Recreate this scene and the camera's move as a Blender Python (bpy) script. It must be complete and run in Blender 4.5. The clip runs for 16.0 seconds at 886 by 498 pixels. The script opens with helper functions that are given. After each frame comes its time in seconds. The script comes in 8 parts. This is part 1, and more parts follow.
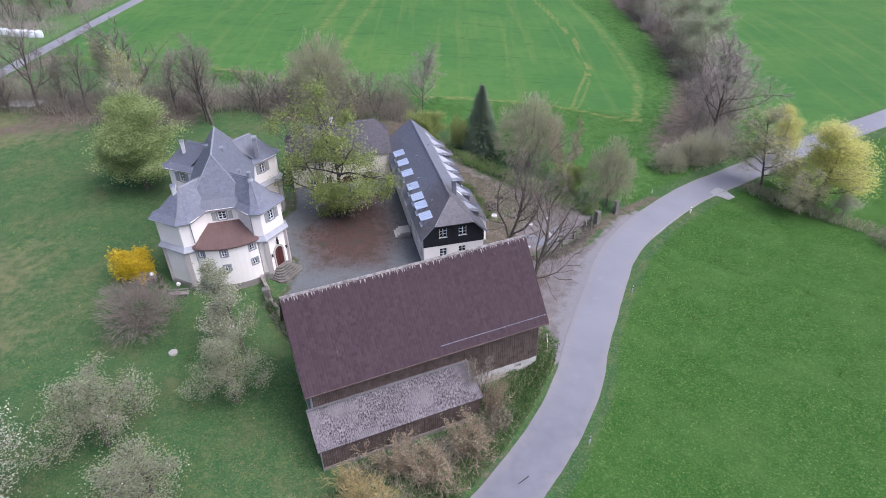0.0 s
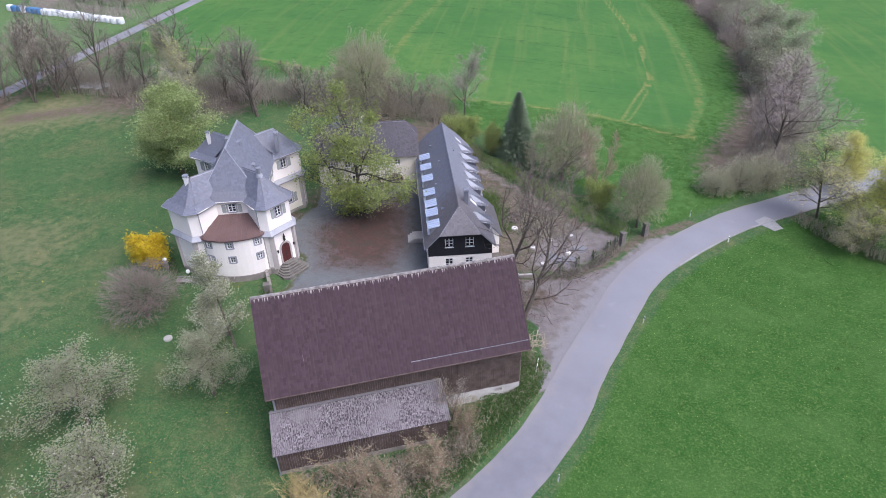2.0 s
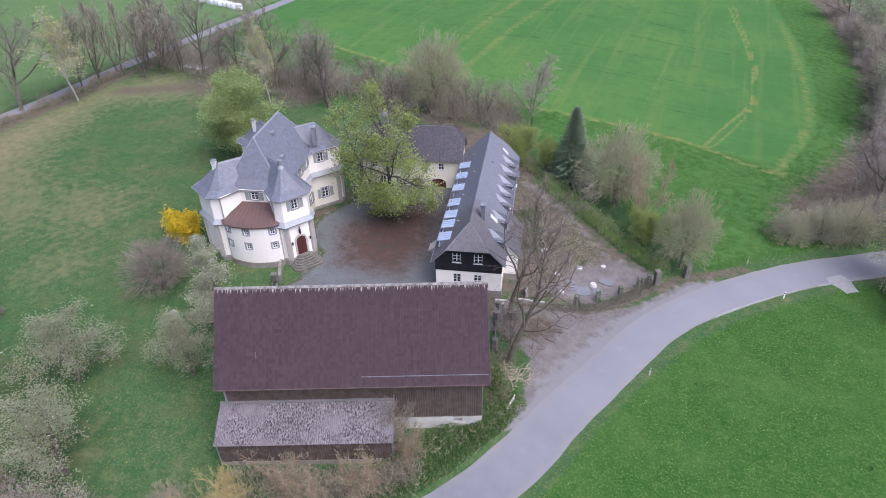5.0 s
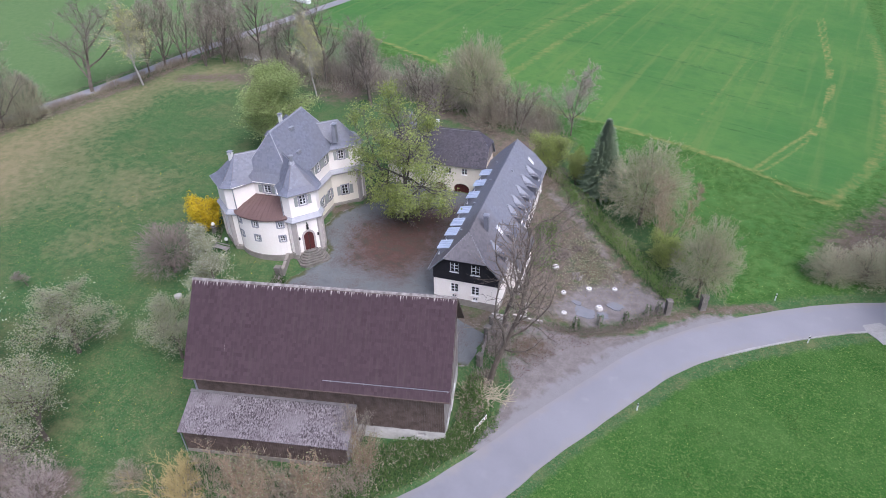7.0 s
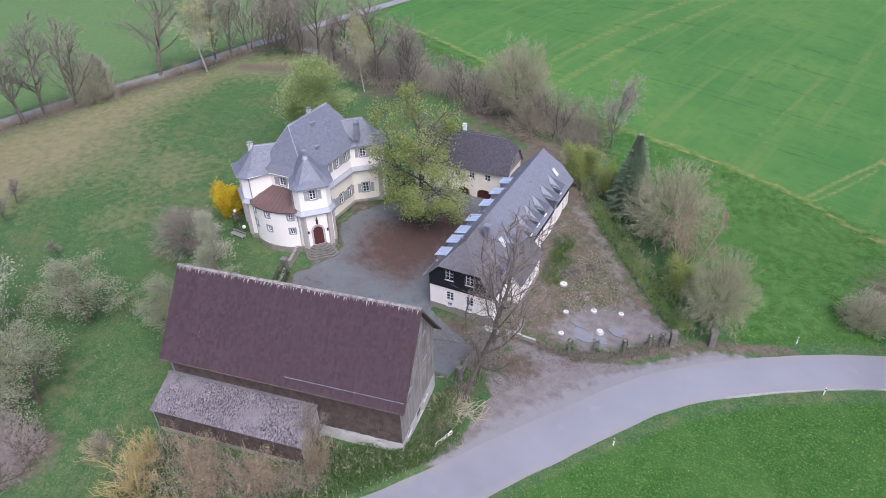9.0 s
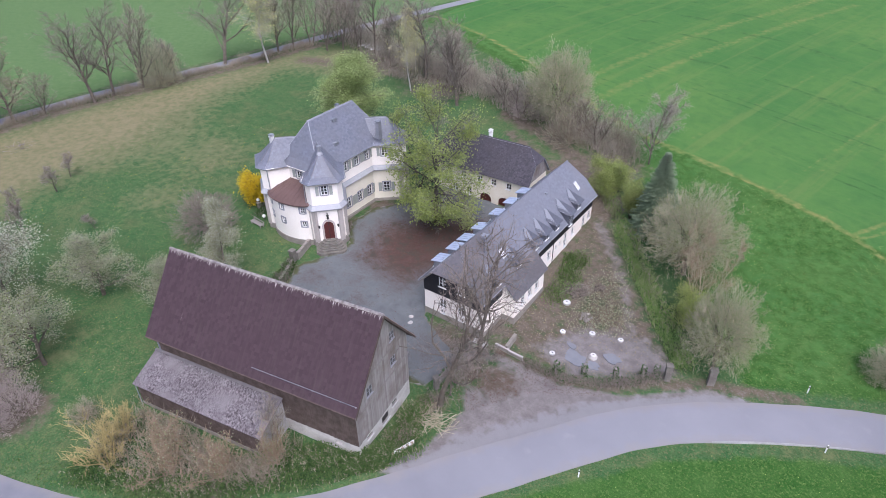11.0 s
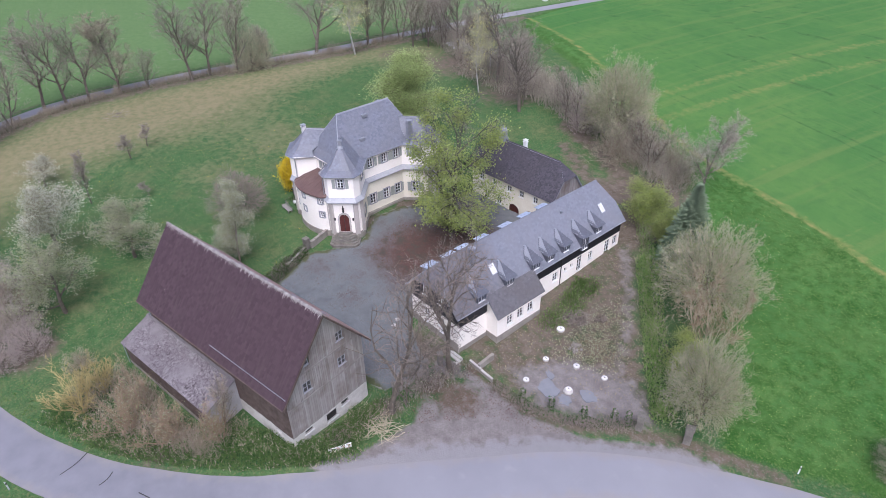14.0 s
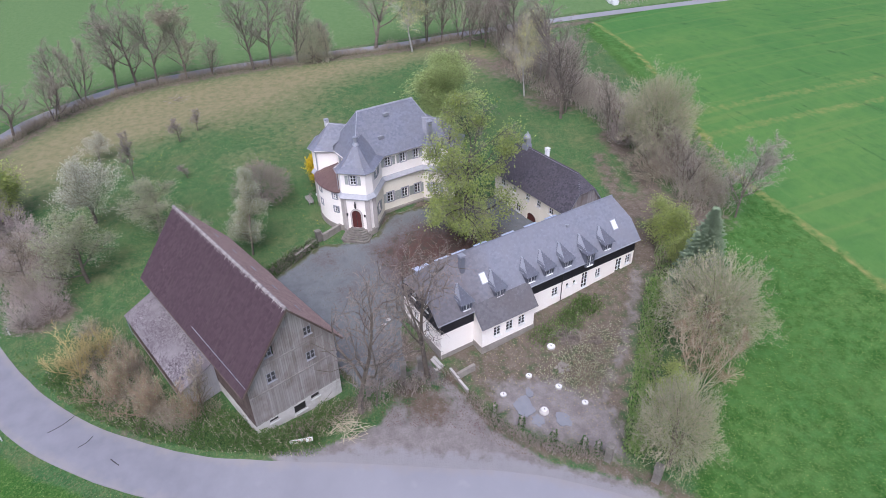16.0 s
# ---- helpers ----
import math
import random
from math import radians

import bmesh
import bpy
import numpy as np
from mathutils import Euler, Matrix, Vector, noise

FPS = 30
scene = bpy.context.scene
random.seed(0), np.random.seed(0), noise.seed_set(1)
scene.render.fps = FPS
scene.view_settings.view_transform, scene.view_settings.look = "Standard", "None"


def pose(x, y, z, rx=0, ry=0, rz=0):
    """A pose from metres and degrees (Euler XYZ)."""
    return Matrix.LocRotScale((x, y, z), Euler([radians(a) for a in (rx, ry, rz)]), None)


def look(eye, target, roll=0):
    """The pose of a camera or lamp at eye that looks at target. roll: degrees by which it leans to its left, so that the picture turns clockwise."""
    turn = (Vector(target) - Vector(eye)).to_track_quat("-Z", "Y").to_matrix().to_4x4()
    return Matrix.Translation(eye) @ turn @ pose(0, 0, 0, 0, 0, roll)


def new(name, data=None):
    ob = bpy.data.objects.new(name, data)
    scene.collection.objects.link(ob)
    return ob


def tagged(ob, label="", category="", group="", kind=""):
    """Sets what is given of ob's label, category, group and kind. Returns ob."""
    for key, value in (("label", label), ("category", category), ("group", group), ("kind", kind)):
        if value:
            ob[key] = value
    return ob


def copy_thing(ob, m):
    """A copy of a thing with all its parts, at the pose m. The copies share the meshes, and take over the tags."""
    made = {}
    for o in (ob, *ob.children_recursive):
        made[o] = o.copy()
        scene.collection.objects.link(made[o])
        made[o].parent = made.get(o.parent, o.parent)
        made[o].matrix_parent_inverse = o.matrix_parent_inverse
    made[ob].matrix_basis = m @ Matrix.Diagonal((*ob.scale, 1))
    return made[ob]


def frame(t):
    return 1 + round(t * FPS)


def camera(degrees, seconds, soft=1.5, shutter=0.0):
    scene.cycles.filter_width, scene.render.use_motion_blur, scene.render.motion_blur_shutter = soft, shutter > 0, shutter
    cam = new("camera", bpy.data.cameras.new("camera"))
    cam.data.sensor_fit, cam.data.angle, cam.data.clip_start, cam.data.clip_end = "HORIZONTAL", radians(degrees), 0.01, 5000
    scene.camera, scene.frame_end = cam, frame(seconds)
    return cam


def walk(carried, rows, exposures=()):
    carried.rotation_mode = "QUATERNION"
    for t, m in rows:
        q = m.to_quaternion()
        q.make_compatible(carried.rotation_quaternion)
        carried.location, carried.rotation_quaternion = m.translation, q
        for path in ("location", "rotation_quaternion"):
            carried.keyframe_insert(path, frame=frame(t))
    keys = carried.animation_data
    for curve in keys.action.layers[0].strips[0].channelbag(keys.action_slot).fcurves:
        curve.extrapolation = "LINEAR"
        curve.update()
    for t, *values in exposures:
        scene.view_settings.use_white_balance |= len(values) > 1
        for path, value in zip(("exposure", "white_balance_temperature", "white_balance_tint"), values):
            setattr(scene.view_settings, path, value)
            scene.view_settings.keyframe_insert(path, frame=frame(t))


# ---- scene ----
cam = camera(70.9, 16.0, 0.9)
METRES, EYE, TILT, LEAN, TURN = 75.0, 47.0, -34.0, 1.1, 0.0
ROWS = [
    (0.0, 0.0, 0.0, 0.0, 0.0, 0.0, -0.0),
    (0.5, 0.0285, 0.0062, 0.005, 1.87, -0.06, -1.23),
    (1.0, 0.0593, 0.0142, 0.011, 3.7, -0.17, -2.43),
    (1.5, 0.087, 0.0224, 0.0171, 5.38, -0.31, -3.55),
    (2.0, 0.1162, 0.0324, 0.0249, 7.28, -0.53, -4.82),
    (2.5, 0.1444, 0.0427, 0.0313, 9.2, -0.7, -5.99),
    (3.0, 0.1731, 0.0544, 0.0394, 11.27, -1.0, -7.34),
    (3.5, 0.1994, 0.0657, 0.0472, 13.12, -1.3, -8.49),
    (4.0, 0.2277, 0.0788, 0.0566, 15.14, -1.68, -9.74),
    (6.5, 0.3525, 0.1497, 0.1069, 24.63, -3.94, -15.41),
    (7.0, 0.377, 0.1666, 0.1192, 26.67, -4.57, -16.53),
    (7.5, 0.399, 0.1833, 0.1316, 28.72, -5.24, -17.66),
    (8.0, 0.4223, 0.2018, 0.1446, 30.91, -5.95, -18.78),
    (8.5, 0.4439, 0.2193, 0.157, 32.89, -6.66, -19.74),
    (9.0, 0.466, 0.2391, 0.1709, 35.0, -7.47, -20.78),
    (11.5, 0.5593, 0.3394, 0.2422, 45.87, -11.91, -25.48),
    (12.0, 0.5765, 0.3632, 0.2581, 48.16, -12.96, -26.22),
    (12.5, 0.5914, 0.3852, 0.2734, 50.39, -13.98, -26.95),
    (13.0, 0.6062, 0.4091, 0.2903, 52.86, -15.16, -27.73),
    (13.5, 0.6188, 0.4315, 0.306, 55.12, -16.27, -28.42),
    (14.0, 0.6316, 0.4564, 0.3232, 57.69, -17.55, -29.09),
    (14.5, 0.6425, 0.4799, 0.3393, 60.18, -18.8, -29.7),
    (15.0, 0.6529, 0.5058, 0.357, 62.7, -20.11, -30.26),
    (15.5, 0.6615, 0.5297, 0.3732, 65.05, -21.34, -30.73),
    (16.0, 0.6695, 0.5562, 0.3919, 67.68, -22.76, -31.14),
]
walk(cam, [(t, pose(0, 0, EYE, TILT, LEAN, TURN) @ pose(METRES * x, METRES * y, METRES * z, 90 + pitch, roll, yaw)) for t, x, y, z, yaw, pitch, roll in ROWS],
     [(0.0, 0.57, 5420, 17), (16.0, 0.57, 5420, 17)])
# world, sun and exposure -------------------------------------------------
world = bpy.data.worlds.new("overcast_sky")
scene.world = world
world.use_nodes = True
wn = world.node_tree
sky = wn.nodes.new("ShaderNodeTexSky")
sky.sky_type, sky.sun_disc = "NISHITA", False
sky.sun_elevation, sky.sun_rotation = radians(58), radians(117)
sky.air_density, sky.dust_density, sky.ozone_density = 0.8, 8.0, 1.0
wn.links.new(sky.outputs[0], wn.nodes["Background"].inputs[0])
wn.nodes["Background"].inputs[1].default_value = 0.145
sun = new("sun", bpy.data.lights.new("sun", "SUN"))
sun.data.energy, sun.data.angle, sun.data.color = 0.9, radians(60), (1.0, 0.96, 0.9)
sun.matrix_world = look((75, -38, 110), (0, 0, 0))

# terrain -----------------------------------------------------------------


def ground_z(x, y):
    """Height of the land: it falls gently towards the south-east, climbs beyond the yard to the north, with low rises under the villa and the barn."""
    z = 0.15 - 3.4 * np.tanh((x - 15) / 85) + 1.8 * np.tanh((y - 70) / 100)
    north = 0.5 * (y - 88 + np.sqrt((y - 88) ** 2 + 100))
    z = z + 6.5 * np.tanh(north / 60) * (0.6 - 0.4 * np.tanh((x - 20) / 40))
    z = z + 0.7 * np.exp(-((x + 28) ** 2 + (y - 68) ** 2) / 250)
    z = z - 0.65 * np.exp(-((x - 11.5) ** 2 + (y - 74) ** 2) / 80)
    z = z + 0.7 * np.exp(-((x - 8.2) ** 2 + (y - 47) ** 2) / 11)
    return z + 0.8 * np.exp(-((x + 2) ** 2 / 110 + (y - 46) ** 2 / 40))


def gz(x, y):
    return float(ground_z(np.float64(x), np.float64(y)))


# node helpers ------------------------------------------------------------


class Shade:
    """A node material with a Principled shader and short ways to add nodes to it."""

    def __init__(self, name, rough=0.8, metal=0.0, spec=0.3):
        self.m = bpy.data.materials.new(name)
        self.m.use_nodes = True
        self.t = self.m.node_tree
        self.b = self.t.nodes["Principled BSDF"]
        self.b.inputs["Roughness"].default_value = rough
        self.b.inputs["Metallic"].default_value = metal
        self.b.inputs["Specular IOR Level"].default_value = spec
        self.c = self.t.nodes.new("ShaderNodeTexCoord").outputs["Object"]

    def node(self, kind, **values):
        n = self.t.nodes.new(kind)
        for key, v in values.items():
            s = n.inputs[key.replace("_", " ")]
            if isinstance(v, bpy.types.NodeSocket):
                self.t.links.new(v, s)
            else:
                s.default_value = v
        return n

    def stretch(self, x, y, z):
        n = self.node("ShaderNodeMapping", Vector=self.c)
        n.inputs["Scale"].default_value = (x, y, z)
        return n.outputs[0]

    def noise(self, scale, detail=3.0, rough=0.55, at=None):
        return self.node("ShaderNodeTexNoise", Vector=at or self.c, Scale=scale, Detail=detail, Roughness=rough).outputs["Fac"]

    def ramp(self, fac, a, b):
        n = self.node("ShaderNodeMapRange", Value=fac)
        n.inputs["From Min"].default_value, n.inputs["From Max"].default_value = a, b
        return n.outputs[0]

    def mix(self, fac, a, b, how="MIX"):
        n = self.t.nodes.new("ShaderNodeMix")
        n.data_type, n.blend_type = "RGBA", how
        for s, v in ((n.inputs[0], fac), (n.inputs[6], a), (n.inputs[7], b)):
            if isinstance(v, bpy.types.NodeSocket):
                self.t.links.new(v, s)
            else:
                s.default_value = v if isinstance(v, (int, float)) else (*v, 1.0)
        return n.outputs[2]

    def math(self, how, a, b):
        n = self.t.nodes.new("ShaderNodeMath")
        n.operation = how
        for s, v in zip(n.inputs, (a, b)):
            if isinstance(v, bpy.types.NodeSocket):
                self.t.links.new(v, s)
            else:
                s.default_value = v
        return n.outputs[0]

    def attr(self, name):
        n = self.t.nodes.new("ShaderNodeAttribute")
        n.attribute_name = name
        return n.outputs["Fac"]

    def island(self):
        return self.t.nodes.new("ShaderNodeNewGeometry").outputs["Random Per Island"]

    def thing(self):
        return self.t.nodes.new("ShaderNodeObjectInfo").outputs["Random"]

    def colour(self, c):
        if isinstance(c, bpy.types.NodeSocket):
            self.t.links.new(c, self.b.inputs["Base Color"])
        else:
            self.b.inputs["Base Color"].default_value = (*c, 1)
        return self

    def bump(self, height, strength=0.4, distance=0.02):
        n = self.node("ShaderNodeBump", Height=height, Strength=strength, Distance=distance)
        self.t.links.new(n.outputs[0], self.b.inputs["Normal"])
        return self


def plain(name, a, b, scale=3.0, rough=0.8, fine=30.0, bump=0.2, spec=0.3, metal=0.0, islands=0.0):
    """Two tones broken up at two scales, with a fine relief."""
    s = Shade(name, rough, metal, spec)
    c = s.mix(s.ramp(s.noise(scale, 4), 0.35, 0.65), a, b)
    c = s.mix(0.35, c, s.mix(s.noise(fine, 2), [v * 0.6 for v in a], [min(1, v * 1.35) for v in b]))
    if islands:
        c = s.mix(islands, c, s.mix(s.island(), [v * 0.45 for v in a], [min(1, v * 1.5) for v in b]))
    return s.colour(c).bump(s.noise(fine, 3), bump).m


def slate(name, dark, light, warm, weathered=None):
    s = Shade(name, 0.55, 0.0, 0.45)
    c = s.mix(s.island(), dark, light)
    c = s.mix(s.ramp(s.noise(0.35, 4), 0.4, 0.75), c, warm)
    c = s.mix(s.math("MULTIPLY", s.ramp(s.noise(2.5, 5), 0.55, 0.8), 0.5), c, [v * 1.35 for v in light])
    if weathered:
        # the end under the old tree is browner
        along = s.node("ShaderNodeSeparateXYZ", Vector=s.c).outputs["Y"]
        along = s.math("ADD", along, s.math("MULTIPLY", s.math("SUBTRACT", s.noise(0.5, 5, 0.65), 0.5), 9.0))
        c = s.mix(s.math("MULTIPLY", s.ramp(along, -5.5, -9.5), 0.8), c, s.mix(s.island(), weathered, [v * 1.4 for v in weathered]))
    return s.colour(c).bump(s.noise(40, 2), 0.15, 0.01).m


def foliage(name, a, b, rough=0.75, glow=0.0):
    s = Shade(name, rough, 0.0, 0.15)
    c = s.mix(s.island(), a, b)
    c = s.mix(s.ramp(s.noise(0.6, 2), 0.3, 0.7), c, s.mix(0.5, c, b))
    s.colour(c)
    if glow:
        # thin leaves let part of the daylight through
        t = s.node("ShaderNodeBsdfTranslucent", Color=c)
        m = s.node("ShaderNodeMixShader", Fac=glow)
        s.t.links.new(s.b.outputs[0], m.inputs[1])
        s.t.links.new(t.outputs[0], m.inputs[2])
        s.t.links.new(m.outputs[0], s.t.nodes["Material Output"].inputs["Surface"])
    return s.m


MAT = {}
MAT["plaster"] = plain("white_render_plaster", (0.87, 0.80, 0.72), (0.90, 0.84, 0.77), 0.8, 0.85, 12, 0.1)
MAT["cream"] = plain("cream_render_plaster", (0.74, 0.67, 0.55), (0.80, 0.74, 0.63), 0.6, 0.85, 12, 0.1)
MAT["stone"] = plain("grey_sandstone", (0.20, 0.18, 0.155), (0.29, 0.265, 0.235), 1.3, 0.9, 9, 0.5)
MAT["stone_dark"] = plain("dark_weathered_sandstone", (0.115, 0.105, 0.09), (0.19, 0.175, 0.155), 1.3, 0.9, 9, 0.5)
MAT["pilaster"] = plain("grey_beige_painted_quoins", (0.40, 0.36, 0.33), (0.47, 0.43, 0.40), 0.9, 0.85, 14, 0.2)
MAT["slate"] = slate("blue_grey_slate", (0.122, 0.130, 0.162), (0.168, 0.177, 0.216), (0.145, 0.148, 0.168))
MAT["slate_light"] = slate("grey_slate", (0.145, 0.152, 0.182), (0.180, 0.187, 0.220), (0.17, 0.172, 0.195), (0.098, 0.088, 0.090))
MAT["slate_brown"] = slate("grey_brown_slate", (0.085, 0.082, 0.09), (0.125, 0.118, 0.125), (0.10, 0.09, 0.09))
MAT["slate_dark"] = slate("weathered_dark_tiles", (0.032, 0.029, 0.037), (0.080, 0.072, 0.086), (0.058, 0.05, 0.056))
MAT["slate_dormer"] = slate("dark_blue_grey_slate", (0.075, 0.080, 0.102), (0.112, 0.118, 0.145), (0.09, 0.092, 0.11))
MAT["clad"] = plain("black_slate_cladding", (0.012, 0.012, 0.015), (0.022, 0.022, 0.027), 2, 0.6, 25, 0.3)
MAT["ridge_metal"] = plain("grey_metal_ridge", (0.26, 0.27, 0.30), (0.33, 0.34, 0.37), 0.8, 0.5, 8, 0.1)
MAT["band"] = plain("pale_blue_grey_metal_cornice", (0.30, 0.305, 0.325), (0.37, 0.375, 0.395), 0.8, 0.5, 8, 0.1)
MAT["copper"] = plain("brown_metal_sheet_roof", (0.105, 0.066, 0.058), (0.14, 0.09, 0.08), 0.7, 0.5, 6, 0.1)
MAT["zinc"] = plain("pale_zinc_sheet", (0.40, 0.46, 0.58), (0.50, 0.56, 0.68), 0.8, 0.4, 6, 0.1, 0.5, 0.3)
MAT["zinc_dull"] = plain("dull_zinc", (0.22, 0.23, 0.26), (0.30, 0.31, 0.34), 0.8, 0.45, 6, 0.1, 0.5, 0.3)
MAT["white"] = plain("white_paint", (0.78, 0.78, 0.78), (0.84, 0.84, 0.83), 3, 0.5, 20, 0.05)
MAT["shutter"] = plain("grey_green_painted_wood", (0.26, 0.28, 0.26), (0.34, 0.35, 0.32), 3, 0.7, 20, 0.1)
MAT["surround"] = plain("grey_window_surround", (0.26, 0.26, 0.29), (0.33, 0.33, 0.35), 3, 0.8, 20, 0.1)
MAT["door"] = plain("dark_red_brown_wood", (0.065, 0.02, 0.018), (0.10, 0.03, 0.026), 3, 0.6, 20, 0.2)
MAT["iron"] = plain("dark_iron", (0.03, 0.03, 0.03), (0.06, 0.055, 0.05), 3, 0.5, 20, 0.1, 0.5, 0.6)
MAT["concrete"] = plain("pale_concrete", (0.36, 0.34, 0.32), (0.46, 0.44, 0.41), 1.5, 0.9, 20, 0.3)
MAT["lid"] = plain("whitish_concrete_lid", (0.52, 0.52, 0.51), (0.64, 0.64, 0.63), 2, 0.85, 20, 0.2)
MAT["trunk"] = plain("grey_brown_bark", (0.09, 0.075, 0.06), (0.16, 0.135, 0.11), 2.0, 0.95, 14, 0.6)
MAT["dark_bark"] = plain("dark_grey_bark", (0.055, 0.047, 0.04), (0.10, 0.088, 0.075), 2.0, 0.95, 14, 0.6)
MAT["birch"] = plain("white_birch_bark", (0.30, 0.285, 0.26), (0.48, 0.46, 0.43), 1.5, 0.9, 8, 0.3)
glass = Shade("window_glass", 0.05, 0.0, 0.5)
glass.colour((0.16, 0.18, 0.20)).b.inputs["Transmission Weight"].default_value = 0.85
MAT["glass"] = glass.m
# opaque barn pane; the unlit room behind is put into its dark colour
MAT["dark_pane"] = plain("dusty_dark_barn_glass", (0.025, 0.025, 0.027), (0.05, 0.05, 0.052), 2, 0.35, 12, 0.05)


def wood_boards():
    s = Shade("weathered_vertical_boards", 0.9, 0.0, 0.15)
    grain = s.noise(3.0, 4, 0.6, s.stretch(6, 6, 0.25))
    c = s.mix(s.thing(), (0.19, 0.17, 0.155), (0.35, 0.33, 0.315))
    c = s.mix(s.ramp(grain, 0.35, 0.7), c, (0.27, 0.25, 0.24))
    c = s.mix(s.ramp(s.noise(0.35, 3), 0.48, 0.75), c, (0.14, 0.105, 0.09))
    return s.colour(c).bump(grain, 0.4, 0.02).m


def barn_tiles(name, dark, light):
    s = Shade(name, 0.8, 0.0, 0.15)
    c = s.mix(s.island(), dark, light)
    c = s.mix(s.ramp(s.noise(0.5, 5), 0.35, 0.8), c, [(a + b) / 2 for a, b in zip(dark, light)])
    c = s.mix(s.math("MULTIPLY", s.ramp(s.noise(2.0, 2, 0.5, s.stretch(3.0, 0.15, 0.15)), 0.5, 0.72), 0.4), c, (0.075, 0.058, 0.056))
    # pale droppings and mortar that run down from the ridge
    up = s.node("ShaderNodeSeparateXYZ", Vector=s.c).outputs["Z"]
    run = s.math("ADD", s.ramp(up, 13.25, 13.97), s.math("MULTIPLY", s.math("SUBTRACT", s.noise(1.2, 2, 0.5, s.stretch(4.5, 0.3, 0.3)), 0.5), 2.6))
    c = s.mix(s.ramp(run, 0.78, 1.05), c, (0.36, 0.33, 0.315))
    return s.colour(c).bump(s.noise(35, 2), 0.15, 0.01).m


def sheet_roof():
    s = Shade("mossy_fibre_cement_sheet", 0.9, 0.0, 0.2)
    c = s.mix(s.ramp(s.noise(0.9, 4), 0.3, 0.7), (0.150, 0.132, 0.138), (0.205, 0.185, 0.192))
    blot = s.noise(7.0, 3, 0.6, s.stretch(1.9, 0.6, 0.6))
    patch = s.ramp(s.noise(0.30, 2), 0.36, 0.56)
    c = s.mix(s.math("MULTIPLY", s.ramp(blot, 0.48, 0.56), patch), c, (0.052, 0.042, 0.045))
    c = s.mix(s.math("MULTIPLY", s.ramp(s.noise(5, 3), 0.6, 0.66), patch), c, (0.27, 0.245, 0.25))
    return s.colour(c).bump(blot, 0.4, 0.02).m


# brown weathered boards; the south wall's shade is put into their dark tone
MAT["boards_brown"] = plain("dark_brown_weathered_boards", (0.055, 0.038, 0.032), (0.125, 0.095, 0.082), 1.6, 0.9, 14, 0.4)
MAT["boards"], MAT["sheet"] = wood_boards(), sheet_roof()
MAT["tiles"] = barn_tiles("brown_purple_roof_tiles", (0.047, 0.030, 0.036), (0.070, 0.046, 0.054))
# north slope: grazing sky light on the tiles is put into this paler tone
MAT["tiles_north_lit"] = barn_tiles("faded_red_brown_roof_tiles", (0.25, 0.17, 0.148), (0.35, 0.25, 0.22))
MAT["rough_wall"] = plain("dirty_whitewashed_stone", (0.38, 0.36, 0.335), (0.54, 0.52, 0.49), 1.2, 0.9, 6, 0.6)


def asphalt():
    s = Shade("worn_grey_asphalt", 0.85, 0.0, 0.25)
    c = s.mix(s.ramp(s.noise(0.10, 4), 0.3, 0.7), (0.210, 0.209, 0.234), (0.256, 0.254, 0.280))
    c = s.mix(s.math("MULTIPLY", s.noise(18, 3), 0.35), c, (0.15, 0.15, 0.155))
    c = s.mix(s.math("MULTIPLY", s.ramp(s.noise(0.6, 5), 0.6, 0.8), 0.5), c, (0.27, 0.267, 0.275))
    # darker bluish grey towards the south, by mask
    c = s.mix(s.math("MULTIPLY", s.attr("old"), 0.75), c, s.mix(s.ramp(s.noise(0.5, 4), 0.3, 0.7), (0.145, 0.145, 0.165), (0.19, 0.19, 0.211)))
    edge = s.math("ADD", s.attr("edge"), s.math("MULTIPLY", s.math("SUBTRACT", s.noise(0.7, 5, 0.65), 0.5), 1.1))
    c = s.mix(s.math("MULTIPLY", s.ramp(edge, 0.62, 1.1), 0.7), c, (0.235, 0.218, 0.208))
    return s.colour(c).bump(s.noise(40, 2), 0.3, 0.01).m


MAT["asphalt"] = asphalt()


